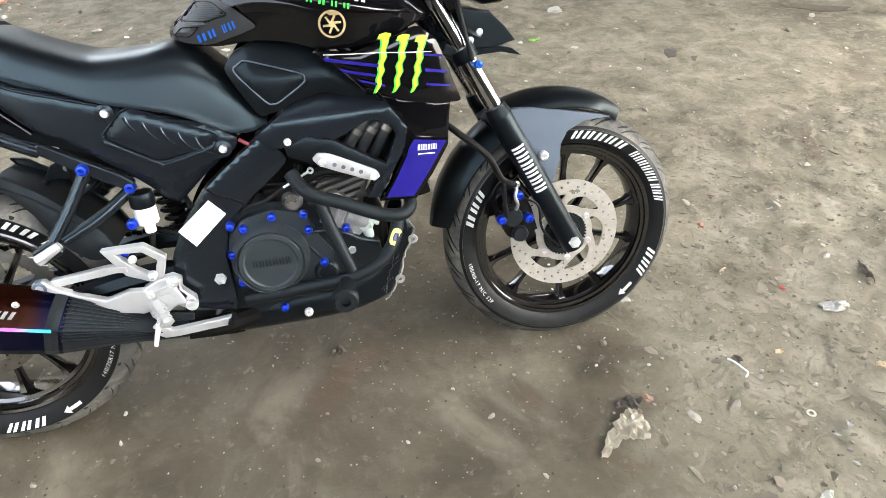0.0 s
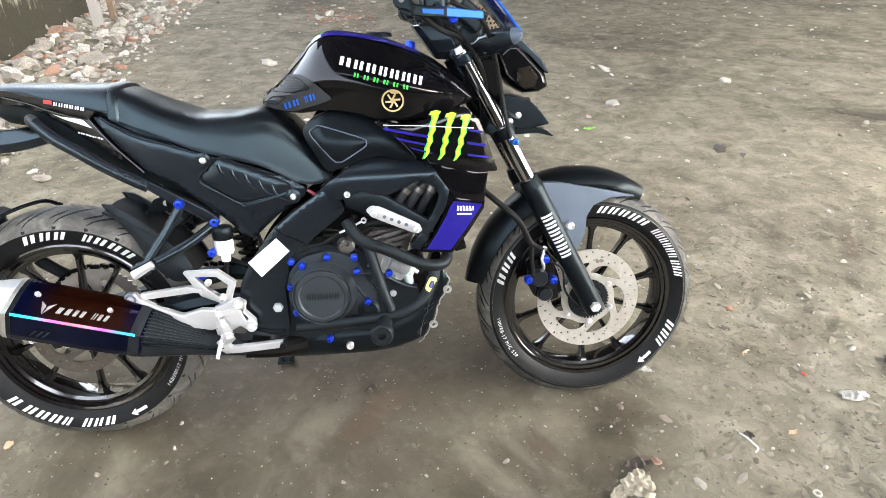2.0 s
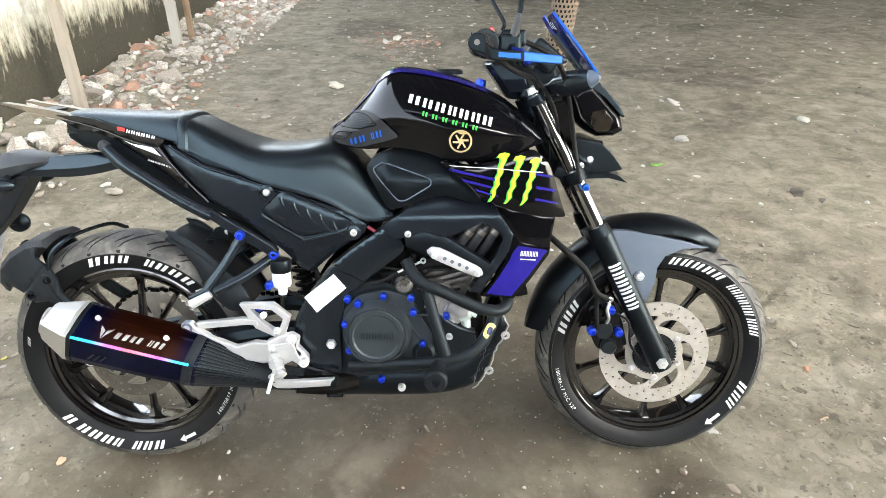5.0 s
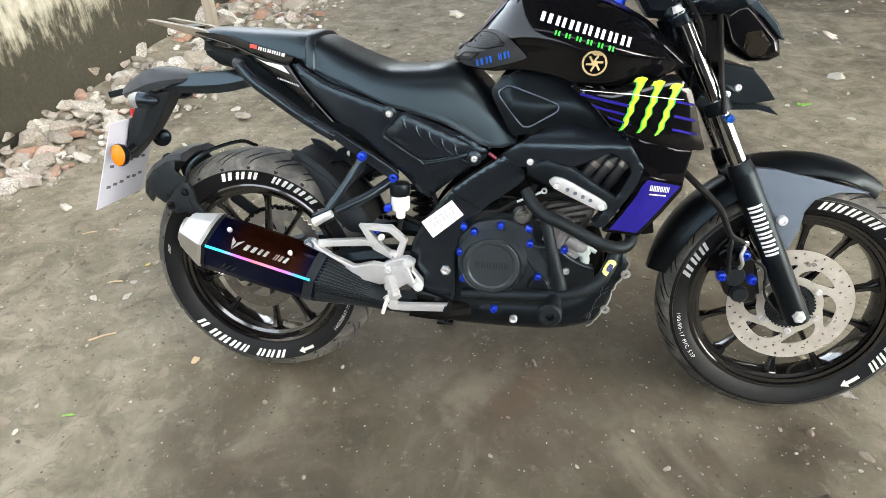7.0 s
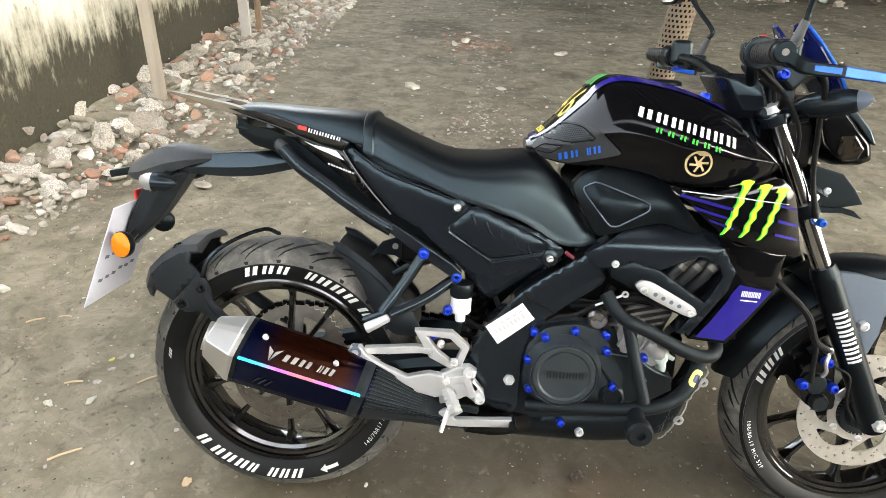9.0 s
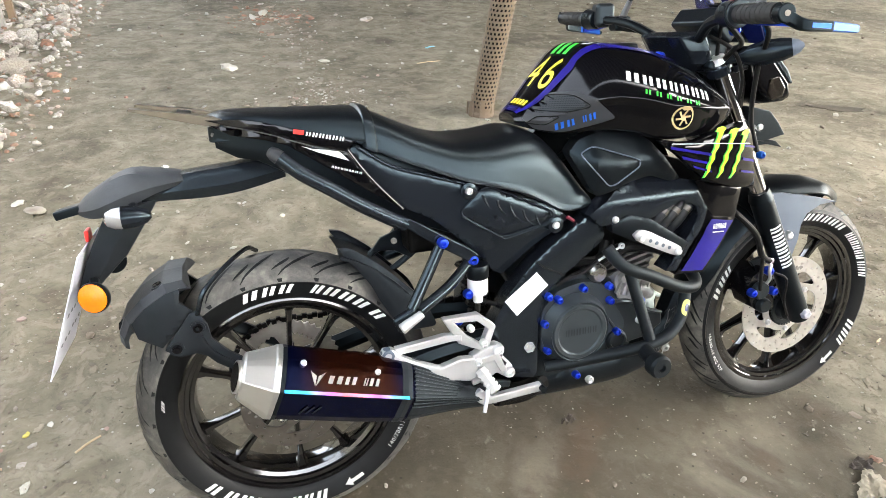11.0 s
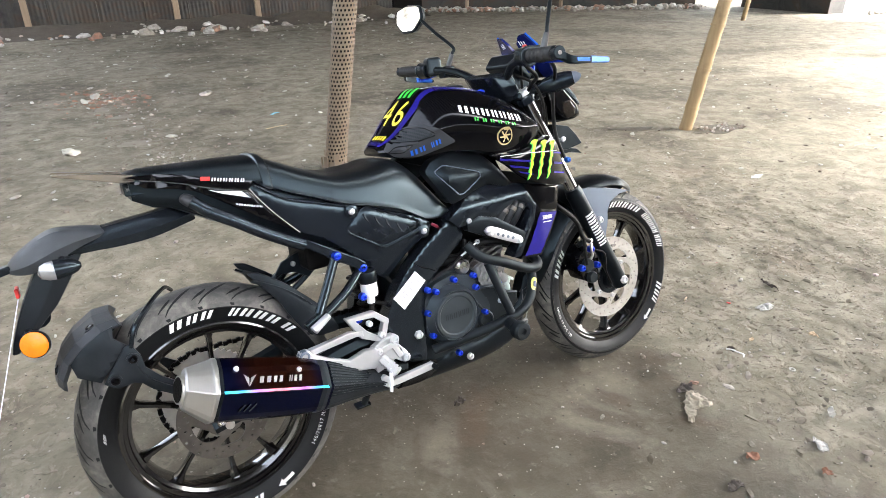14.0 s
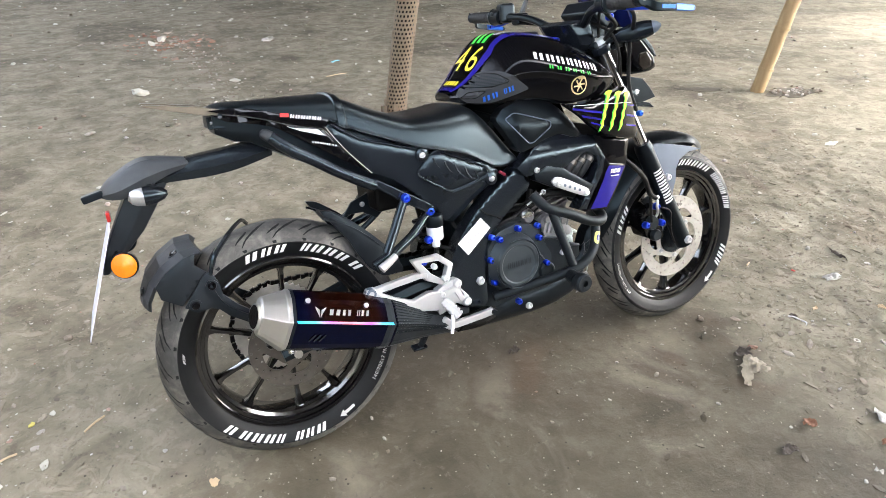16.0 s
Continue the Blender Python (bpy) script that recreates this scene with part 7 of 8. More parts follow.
# instrument, screen and lamp
M_SMOKE = surface("smoked_lens", (0.012, 0.010, 0.008), (0.03, 0.024, 0.018), 0.08, 0.2, 30, 0.0)
lampu = new("headlamp_unit")
lampu.parent = bike
part("instrument", box((1.015, 0, 1.040), (.05, .15, .075), None, Matrix.Rotation(radians(-50), 4, "Y")), M_MATTE, lampu, "black instrument housing", bevel=.010)
part("instrument_bracket", box((1.02, 0, .985), (.06, .09, .07)), M_MATTE, lampu, bevel=.01)
for s in (-1, 1):
    bm = bmesh.new()
    q = [(1.036, s * .020, 1.108), (1.027, s * .040, 1.128), (1.030, s * .064, 1.130), (1.060, s * .088, 1.088), (1.098, s * .088, 1.042), (1.134, s * .070, 1.000), (1.118, s * .020, 1.004), (1.066, s * .014, 1.070)]
    f0 = [bm.verts.new(p) for p in q]
    f1 = [bm.verts.new(Vector(p) + Vector((-.005, 0, -.004))) for p in q]
    bmesh.ops.triangulate(bm, faces=[bm.faces.new(f0), bm.faces.new(f1[::-1])])
    for i in range(len(q)):
        bm.faces.new((f0[i], f0[(i + 1) % len(q)], f1[(i + 1) % len(q)], f1[i]))
    wing = part("screen_wing", bm, M_NAVY, lampu, "navy blue fly screen wing", smooth=False)
    part("screen_edge", tube([(1.030, s * .065, 1.131), (1.060, s * .089, 1.089), (1.098, s * .089, 1.043), (1.134, s * .071, 1.001)], .0030, n=2, sides=6), M_BLUELEVER, lampu, "bright blue edging")
    bm = bmesh.new()
    for k in range(3):
        o = Vector((1.031 + .003 * k, s * (.036 + .008 * k), 1.1145 - .001 * k))
        bm.faces.new([bm.verts.new(o + Vector(d) + Vector((-.0068, 0, -.0035))) for d in ((0, 0, 0), (.010, 0, -.014), (.010, .0035 * s, -.013), (0, .0035 * s, .001))])
    part("wing_mark", bm, M_WHITE, wing, smooth=False)
part("screen_middle", loft([[(x, y * w, z) for x, y, z in ((x0, -1, z0), (x0, 1, z0), (x0 + .006, 1, z0 + .004), (x0 + .006, -1, z0 + .004))] for x0, z0, w in ((1.040, 1.085, .022), (1.070, 1.050, .030), (1.112, 1.000, .034))]), M_SATIN, lampu, "black middle of the fly screen", smooth=False)
HEAD = [(1.062, .965), (1.085, .985), (1.112, .988), (1.135, .965), (1.158, .940), (1.192, .905), (1.200, .872), (1.180, .862), (1.139, .862), (1.110, .880), (1.086, .905)]
bm = bmesh.new()
rings = []
for y, k in ((-.105, .72), (-.095, .88), (-.06, 1), (0, 1.03), (.06, 1), (.095, .88), (.105, .72)):
    rings.append([(1.13 + (x - 1.13) * k, y, .92 + (z - .92) * k) for x, z in HEAD])
part("lamp_shell", loft(rings, True, bm), M_GLOSS, lampu, "gloss black lamp shell", bevel=.004)
for s in (-1, 1):
    bm = bmesh.new()
    bm.faces.new([bm.verts.new(p) for p in ((1.182, s * .045, .915), (1.205, s * .04, .88), (1.196, s * .088, .872), (1.170, s * .098, .890))])
    part("day_lamp", bm, M_LENS, lampu, "clear slanted lamp lens", smooth=False)
for s in (-1, 1):
    bm = bmesh.new()
    f0 = [bm.verts.new((x, s * y, z)) for x, z, y in ((1.118, .922, .1075), (1.146, .926, .1075), (1.168, .900, .1060), (1.160, .878, .1060), (1.132, .874, .1075), (1.116, .890, .1075))]
    f1 = [bm.verts.new(v.co + Vector((.004, -s * .006, 0))) for v in f0]
    bm.faces.new(f0)
    bm.faces.new(f1[::-1])
    for i in range(6):
        bm.faces.new((f0[i], f0[(i + 1) % 6], f1[(i + 1) % 6], f1[i]))
    part("side_lens", bm, M_SMOKE, lampu, "smoked side lens", smooth=False, bevel=.003)
part("lamp_brow", plate([(1.068, .968), (1.108, .994), (1.128, .988), (1.178, .938), (1.196, .906), (1.186, .908), (1.150, .946), (1.112, .972), (1.080, .962)], -.098, .098), M_SATIN, lampu, "satin black lamp brow", bevel=.004)
part("lamp_cowl", plate([(1.090, .862), (1.150, .848), (1.179, .819), (1.202, .788), (1.141, .777), (1.106, .783), (1.087, .824)], -.088, .088), M_MATTE, lampu, bevel=.008)
for x, z in ((1.104, .798), (1.124, .812)):
    bolt("cowl_bolt", (x, -.088, z), .0075, M_BOLT, lampu, .006)
part("projector", lathe([(0, -.03), (.03, -.02), (.034, .02), (.03, .05)], (0, 0, 0), 24), M_MATTE, lampu).matrix_basis = pose(1.12, 0, .815, 0, 0, -90)
part("lower_shell", body([(1.04, .838, .778, .055), (1.09, .852, .768, .075), (1.15, .842, .772, .068), (1.185, .826, .780, .045)], [(0, 1), (.7, .95), (1, .5), (.7, .05), (0, 0)], 8), M_MATTE, lampu, "matte black lower lamp shell")
part("fin", plate([(1.09, .772), (1.15, .782), (1.200, .770), (1.222, .752), (1.175, .764), (1.10, .762)], -.065, .065), M_MATTE, lampu, bevel=.002)
for s in (-1, 1):
    part("horn_stay", tube([(1.06, s * .07, .84), (1.10, s * .085, .815), (1.13, s * .08, .80)], .008, sides=8), M_MATTE, lampu)
    root, tip = Vector((1.012, s * .105, .970)), Vector((1.108, s * .200, .997))
    axis = (tip - root).normalized()
    su = Vector((0, 0, 1)).cross(axis).normalized()
    sv = axis.cross(su)

    def ind_rings(rows):
        return [[root.lerp(tip, t) + su * r * .8 * math.cos(a) + sv * r * math.sin(a) for a in (2 * math.pi * k / 14 for k in range(14))] for t, r in rows]

    part("front_indicator", loft(ind_rings(((-.1, .010), (.1, .011), (.22, .021), (.45, .027), (.70, .024), (.84, .019)))), M_SATIN, lampu, "black indicator body")
    part("indicator_tip", loft(ind_rings(((.84, .0185), (.93, .014), (1, .004)))), M_GREY, lampu, "grey clear tip")
# near-black block fills the space behind the lamp
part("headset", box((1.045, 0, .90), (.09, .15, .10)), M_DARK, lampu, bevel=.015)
# side stand on the far side, holding the bike up
part("side_stand", tube([(.54, .10, .30), (.50, .155, .18), (.46, .205, .058)], .011), M_FRAME, bike)
part("stand_foot", box((.455, .212, .052), (.05, .03, .008), None, Matrix.Rotation(radians(12), 4, "X")), M_FRAME, bike, bevel=.002)

# ---- posts ----
def lean_tube(base, top, r0, r1, n=24, sides=14, node=None):
    bm, rings = bmesh.new(), []
    a, b = Vector(base), Vector(top)
    rnd = random.Random(int(base[0] * 100))
    for i in range(n + 1):
        t = i / n
        c = a.lerp(b, t) + Vector((rnd.uniform(-1, 1), rnd.uniform(-1, 1), 0)) * r0 * .06
        r = r0 + (r1 - r0) * t
        if node and i % node == 0:
            r *= 1.12
        rings.append([c + Vector((r * math.cos(k), r * math.sin(k), 0)) for k in (2 * math.pi * j / sides for j in range(sides))])
    return loft(rings, True, bm)


def bamboo(base, top, r, label):
    ob = tagged(new("bamboo_post"), label, "post")
    part("culm", lean_tube(base, top, r, r * .82, 40), M_BAMBOO, ob)
    a, b = Vector(base), Vector(top)
    k, z = 0, .22
    while z < 2.9:
        t = z / (b.z - a.z)
        c = a.lerp(b, t)
        d = (b - a).normalized()
        part("node", tube([c - d * .008, c, c + d * .008], r * 1.10 * (1 - .18 * t), n=2, sides=14), M_BAMBOO, ob)
        z += .30 + .03 * math.sin(k * 2.1)
        k += 1
    return ob


bamboo((4.19, 1.93, -.05), (4.56, 1.64, 3.05), .052, "pale dry bamboo roof post leaning slightly")
bamboo((11.4, 6.8, -.05), (11.85, 6.5, 3.0), .055, "dry bamboo post far back in the shed")
bamboo((11.9, 6.7, -.05), (12.2, 6.5, 3.0), .045, "thin bamboo post beside another one")
bamboo((9.65, 2.70, -.05), (10.2, 2.35, 3.0), .07, "thick bamboo post near the bright yard")
bamboo((9.95, 2.62, -.05), (10.6, 2.30, 3.0), .06, "bamboo post lashed beside a thicker one")

# perforated post with real holes round a dark core
pp = tagged(new("perforated_post"), "pale rusty perforated steel post holding the roof", "post")
pb0, pb1 = Vector((1.41, 2.60, -.02)), Vector((1.68, 2.16, 3.1))
bm = bmesh.new()
cols, nrow, pr = 40, 236, .074
grid = []
for j in range(nrow + 1):
    t = j / nrow
    c = pb0.lerp(pb1, t)
    rr = pr * (1.10 if j < 4 else 1.0) * (1 + .015 * math.sin(j * .9))
    grid.append([bm.verts.new(c + Vector((rr * math.cos(2 * math.pi * k / cols), rr * math.sin(2 * math.pi * k / cols), 0))) for k in range(cols)])
for j in range(nrow):
    for k in range(cols):
        if j > 5 and j % 2 == 0 and (k + (j // 2) % 2) % 2 == 0:
            continue
        bm.faces.new((grid[j][k], grid[j][(k + 1) % cols], grid[j + 1][(k + 1) % cols], grid[j + 1][k]))
sleeve = part("sleeve", bm, M_POST, pp, "pale punched sheet", smooth=False)
part("core", lean_tube(pb0, pb1, .060, .060, 8), M_DARK, pp)
bm = bmesh.new()
for k in range(7):
    a = 2 * math.pi * k / 7
    box(pb0 + Vector((.082 * math.cos(a), .082 * math.sin(a), .05)), (.03, .012, .10 + .03 * (k % 3)), bm, Matrix.Rotation(a + 1.57, 4, "Z"))
part("foot_wrap", bm, M_POST, pp, smooth=False)


def timber(x, y, h, w, d, label, lean=(0, 0), mat=None):
    bm = bmesh.new()
    rnd = random.Random(int(x * 77 + y * 13))
    rings = []
    for i in range(9):
        t = i / 8
        o = Vector((x + lean[0] * t + rnd.uniform(-.004, .004), y + lean[1] * t + rnd.uniform(-.004, .004), -.05 + (h + .05) * t))
        rings.append([o + Vector((a * w / 2, b * d / 2, 0)) for a, b in ((-1, -1), (1, -1), (1, 1), (-1, 1))])
    ob = part("timber_post", loft(rings, True, bm), mat or M_WOOD, None, bevel=.004, smooth=False)
    return tagged(ob, label, "post")


timber(-1.76, 3.18, 3.1, .075, .055, "rough sawn timber post against the mossy wall", mat=M_GREYWOOD)
timber(-1.93, 5.55, 3.1, .10, .05, "grey weathered plank post against the wall", mat=M_CONC)
timber(-1.92, 5.95, 3.1, .06, .05, "brown timber post against the wall")
for x, y in ((.0, 13.02), (2.55, 12.80), (4.15, 12.70), (-1.2, 13.1), (6.0, 12.55)):
    timber(x, y, 3.0, .11, .07, "timber stud against the dark tin wall")
for x, y in ((9.3, 12.5), (11.2, 11.2), (12.7, 10.2)):
    timber(x, y, 2.6, .07, .07, "thin pole against the far wall")
wall_slab("door_1", (7.30, 12.56), (8.25, 12.9), 2.2, -.06, M_DARK, "dark doorway boarded at the end of the tin wall")
wall_slab("wall_southeast", (14.6, 6.4), (20.0, 5.6), 2.4, -.3, M_CONC, "pale rendered wall of the yard")
# never in view: added to cut low light and bounce from the south
wall_slab("south_light_blocker", (-1.9, -4.4), (9.0, -4.4), 2.15, -.3, M_TIN, "unseen dark wall added to block low light from the open side")

def ico(sub):
    b2 = bmesh.new()
    bmesh.ops.create_icosphere(b2, subdivisions=sub, radius=1)
    b2.verts.index_update()
    got = np.array([v.co[:] for v in b2.verts]), [tuple(v.index for v in f.verts) for f in b2.faces]
    b2.free()
    return got


ICO_V, ICO_F = ico(1)


class Field:
    """Many small lumps gathered into one mesh."""

    def __init__(self):
        self.v, self.f = [], []

    def rock(self, c, r, seed, flat=.7):
        rr = random.Random(seed)
        m = Euler((rr.uniform(-.4, .4), rr.uniform(-.4, .4), rr.uniform(0, 6.3))).to_matrix() @ Matrix.Diagonal((r * rr.uniform(.8, 1.35), r * rr.uniform(.6, 1.0), r * flat * rr.uniform(.6, 1.1)))
        k = np.array([rr.uniform(.72, 1.18) for _ in range(len(ICO_V))])[:, None]
        o = len(self.v)
        self.v.extend(map(tuple, (ICO_V * k) @ np.array(m).T + np.array(c)))
        self.f.extend((a + o, b + o, c2 + o) for a, b, c2 in ICO_F)

    def done(self, name, material):
        me = bpy.data.meshes.new(name)
        me.from_pydata(self.v, [], self.f)
        me.materials.append(material)
        return new(name, me)


# ---- rubble along the west wall ----
def wall_x(y):
    return -1.72 + (y + 4.5) * (-2.85 + 1.72) / 17.7


rub = tagged(new("rubble_heap"), "pale heap of broken masonry along the mossy wall", "rubble")
rnd = random.Random(11)
bm = bmesh.new()
hr = []
for j in range(60):
    y = .3 + j * .2
    wdt = .30 + .45 * min(1, max(0, (y - .8) / 2)) + .12 * noise.noise((y, 0, 0))
    row = []
    for i in range(9):
        t = i / 8
        z = (.16 + .05 * noise.noise((y * 2, 4, 0))) * (1 - t) ** 1.3 * min(1, j / 6) + .02 * noise.noise((t * 5, y * 4, 1)) * (1 - t) - .012 * (t > .95)
        row.append(bm.verts.new((wall_x(y) + .0 + wdt * t, y, z)))
    hr.append(row)
for p, q in zip(hr, hr[1:]):
    for i in range(8):
        bm.faces.new((p[i], p[i + 1], q[i + 1], q[i]))
part("heap_bed", bm, M_GROUND, rub)
stone_meshes = []
for k in range(26):
    b2 = bmesh.new()
    rock(b2, (0, 0, 0), 1.0, 300 + k, .62, 1 if k % 3 else 2)
    me = bpy.data.meshes.new("stone")
    b2.to_mesh(me)
    b2.free()
    me.materials.append(M_STONE)
    stone_meshes.append(me)


def heap_z(x, y):
    t = (x - wall_x(y)) / (.30 + .45 * min(1, max(0, (y - .8) / 2)))
    return max(0, .16 * max(0, 1 - t) ** 1.3)


for k in range(290):
    y = .45 + 6.2 * rnd.random() ** 1.25
    t = rnd.random() ** .9
    wdt = .42 + .48 * min(1, max(0, (y - .8) / 2))
    x = wall_x(y) + .04 + wdt * t
    r = rnd.choice((.03, .036, .044, .052, .064, .08, .10)) * (1.15 - .4 * t)
    ob = new("stone", rnd.choice(stone_meshes))
    ob.parent = rub
    ob.matrix_basis = Matrix.Translation((x, y, heap_z(x, y) + r * .25)) @ Euler((rnd.uniform(-.5, .5), rnd.uniform(-.5, .5), rnd.uniform(0, 6.3))).to_matrix().to_4x4() @ Matrix.Diagonal((r, r, r, 1))
field = Field()
for k in range(650):
    y = .35 + 6.5 * rnd.random() ** 1.2
    t = rnd.random() ** .85 * 1.1
    x = wall_x(y) + .03 + (.42 + .48 * min(1, max(0, (y - .8) / 2))) * t
    field.rock((x, y, heap_z(x, y) + .012), rnd.choice((.022, .03, .038, .048, .06)) * (1.1 - .35 * t), 88000 + k, .62)
for k in range(1500):
    y = .35 + 11.7 * rnd.random()
    t = rnd.random() ** .8 * 1.25
    x = wall_x(y) + .03 + (.42 + .48 * min(1, max(0, (y - .8) / 2))) * t
    field.rock((x, y, heap_z(x, y) + .008), rnd.choice((.008, .011, .015, .02, .026)) if y < 7 else rnd.choice((.03, .05, .07)), 5000 + k)
fine_rub = tagged(field.done("rubble_grit", M_STONE), "small broken chips")
fine_rub.parent = rub
fine_rub["kind"] = "stuff"

# rubble and stones along the far walls
field = Field()
for k in range(260):
    x = -1.5 + 8.6 * rnd.random()
    y = 12.95 - (x + 2.9) * .078 - abs(rnd.gauss(0, .55)) ** 1.3 - .12
    field.rock((x, y, .02), rnd.choice((.02, .03, .03, .04, .05, .07, .13)), 9000 + k, .8)
for k in range(420):
    t = rnd.random()
    x, y = 7.8 + 6.0 * t, 12.85 - 3.5 * t
    o = abs(rnd.gauss(0, .28))
    field.rock((x - .5 * o, y - .8 * o - .2, .04), rnd.choice((.025, .035, .05, .07, .10)), 12000 + k, .8)
for k in range(60):
    field.rock((14.9 + 2.5 * rnd.random(), 4.9 + 1.0 * rnd.random(), .03), rnd.choice((.05, .08, .12)), 15000 + k, .7)
tagged(field.done("rubble", M_STONE), "pale broken stones along the far walls", "rubble", kind="stuff")

# low bank of dark soil along the tin wall
bm = bmesh.new()
hr = []
for j in range(110):
    x = -2.2 + j * .09
    row = []
    for i in range(8):
        t = i / 7
        yy = 12.98 - (x + 2.9) * .078 - .06 - (.75 + .3 * noise.noise((x * .8, 1, 0))) * t
        row.append(bm.verts.new((x, yy, (.17 + .10 * noise.noise((x * 1.3, 7, 0))) * (1 - t) ** 1.4 + .03 * noise.noise((x * 4, t * 4, 2)) * (1 - t) - .015 * (t > .9))))
    hr.append(row)
for p, q in zip(hr, hr[1:]):
    for i in range(7):
        bm.faces.new((p[i], p[i + 1], q[i + 1], q[i]))
M_SOIL = surface("dark_loose_soil", (0.055, 0.045, 0.034), (0.13, 0.11, 0.085), 0.9, 0, 7, 0.9, 0.02, fine=40)
tagged(part("soil_bank", bm, M_SOIL), "low bank of dark loose soil along the tin wall", "soil", kind="stuff")
# ---- litter on the ground ----
field = Field()
for k in range(620):
    x, y = rnd.uniform(-1.3, 7.0), .9 + 11 * rnd.random() ** 1.4
    if x < wall_x(y) + .8:
        continue
    field.rock((x, y, ground_z(x, y) + .002), rnd.choice((.005, .007, .009, .012, .016, .024)) * (.8 + .06 * y), 50000 + k, .3)
tagged(field.done("pale_chips", M_PAPER), "small pale chips scattered over the floor", "litter", kind="stuff")
field = Field()
for k in range(6500):
    u = rnd.random()
    if u < .5:
        x, y = rnd.gauss(2.3, .8), rnd.gauss(.1, .8)
        r = rnd.choice((.0015, .002, .002, .0025, .003, .003, .004, .005, .007))
    elif u < .72:
        x, y = rnd.gauss(-.8, .5), rnd.gauss(.7, .7)
        r = rnd.choice((.002, .003, .004, .006))
    elif u < .82:
        x, y = rnd.gauss(.5, .16), rnd.gauss(3.1, .25) if rnd.random() < .6 else rnd.gauss(4.8, .7)
        r = rnd.choice((.004, .006, .010, .014))
    else:
        x, y = rnd.uniform(-1.3, 6.5), rnd.uniform(-1.2, 11)
        r = rnd.choice((.003, .004, .006, .010, .016)) * (1 + y * .08)
    if x < wall_x(y) + .1:
        continue
    if .2 < x < 1.2 and -.12 < y < .25 and r > .004:
        continue
    field.rock((x, y, ground_z(x, y) + r * .25), r, 20000 + k, .6)
tagged(field.done("grit", M_GRIT), "scattered small stones and chips on the earth", "litter", kind="stuff")
# clods of loose soil
field = Field()
for k in range(1700):
    if k % 4:
        x, y = rnd.gauss(2.3, .75), rnd.gauss(.05, .75)
    else:
        x, y = rnd.gauss(-.75, .3), rnd.gauss(.25, .35)
    r = rnd.choice((.005, .007, .010, .014, .022))
    if abs(y) < .12 and .9 < x < 1.65:
        continue
    field.rock((x, y, ground_z(x, y) - r * .12), r, 30000 + k, .26)
tagged(field.done("soil_clods", M_GROUND), "loose clods of brown soil", "soil", kind="stuff")


M_CRUST = stone_material("dried_mud_crust", [(0.0, (0.10, 0.085, 0.062)), (0.45, (0.17, 0.150, 0.113)), (0.8, (0.25, 0.225, 0.172)), (1.0, (0.36, 0.33, 0.265))])
field = Field()
for k in range(1700):
    if k % 5:
        x, y = rnd.gauss(2.1, .5), rnd.gauss(-.3, .5)
        if x < 1.50 or (x < 1.75 and y > .1):
            continue
    else:
        x, y = rnd.gauss(-.85, .3), rnd.gauss(.2, .4)
        if x > -.45:
            continue
    r = rnd.choice((.003, .003, .004, .005, .006, .007, .009, .013))
    field.rock((x, y, ground_z(x, y) - r * .04), r, 70000 + k, .13)
tagged(field.done("mud_crust", M_CRUST), "flaking crust of dried mud on the earth", "soil", kind="stuff")


field, brown = Field(), Field()
for k in range(560):
    x, y = 1.45 + abs(rnd.gauss(0, .75)), rnd.gauss(-.05, .62)
    if y > 1.3 or (x < 1.7 and -.15 < y < .15):
        continue
    r = rnd.choice((.003, .004, .005, .006, .008, .010, .013, .020))
    (field if k % 3 else brown).rock((x, y, ground_z(x, y) + r * .06), r, 91000 + k, .22)
for k in range(130):
    x, y = rnd.gauss(-.75, .35), rnd.gauss(.55, .7)
    if x > -.35:
        continue
    r = rnd.choice((.005, .007, .010, .014))
    (field if k % 2 else brown).rock((x, y, ground_z(x, y) + r * .06), r, 93000 + k, .30)
tagged(field.done("crust_shards", M_CRUST), "pale shards of broken mud crust on the earth", "soil", kind="stuff")
tagged(brown.done("brown_chunks", M_GRIT), "brown chunks and chips on the loose earth", "litter", kind="stuff")


def flake(name, x, y, size, material, label, seed, aspect=.6, lift=.004, curl=.006, cat="litter"):
    """A thin crumpled scrap lying on the ground."""
    rr = random.Random(seed)
    b2 = bmesh.new()
    n, a0 = 30, rr.uniform(0, 6.3)
    rim = [max(.35, .78 + .42 * noise.noise((1.3 * math.cos(2 * math.pi * k / n), 1.3 * math.sin(2 * math.pi * k / n), seed * 1.7)) + rr.uniform(-.10, .10)) for k in range(n)]

    def at(k, f, drop=0.0):
        a, r = 2 * math.pi * k / n, size * rim[k] * f
        px, py = r * math.cos(a), r * aspect * math.sin(a)
        qx, qy = px * math.cos(a0) - py * math.sin(a0), px * math.sin(a0) + py * math.cos(a0)
        fold = abs(noise.noise((qx * 42, qy * 42, seed))) + .4 * noise.noise((qx * 110, qy * 110, seed))
        return b2.verts.new((x + qx, y + qy, ground_z(x + qx, y + qy) + lift + curl * 1.6 * fold - drop))

    rows = [[at(k, f) for k in range(n)] for f in (1, .8, .6, .4, .2)]
    low = [at(k, 1, .0025) for k in range(n)]
    for p, q in zip(rows, rows[1:]):
        for k in range(n):
            b2.faces.new((p[k], p[(k + 1) % n], q[(k + 1) % n], q[k]))
    b2.faces.new(rows[-1])
    for k in range(n):
        b2.faces.new((rows[0][k], low[k], low[(k + 1) % n], rows[0][(k + 1) % n]))
    b2.faces.new(low[::-1])
    bmesh.ops.triangulate(b2, faces=[f for f in b2.faces if len(f.verts) > 4])
    return tagged(part(name, b2, material, None, smooth=False), label, cat)


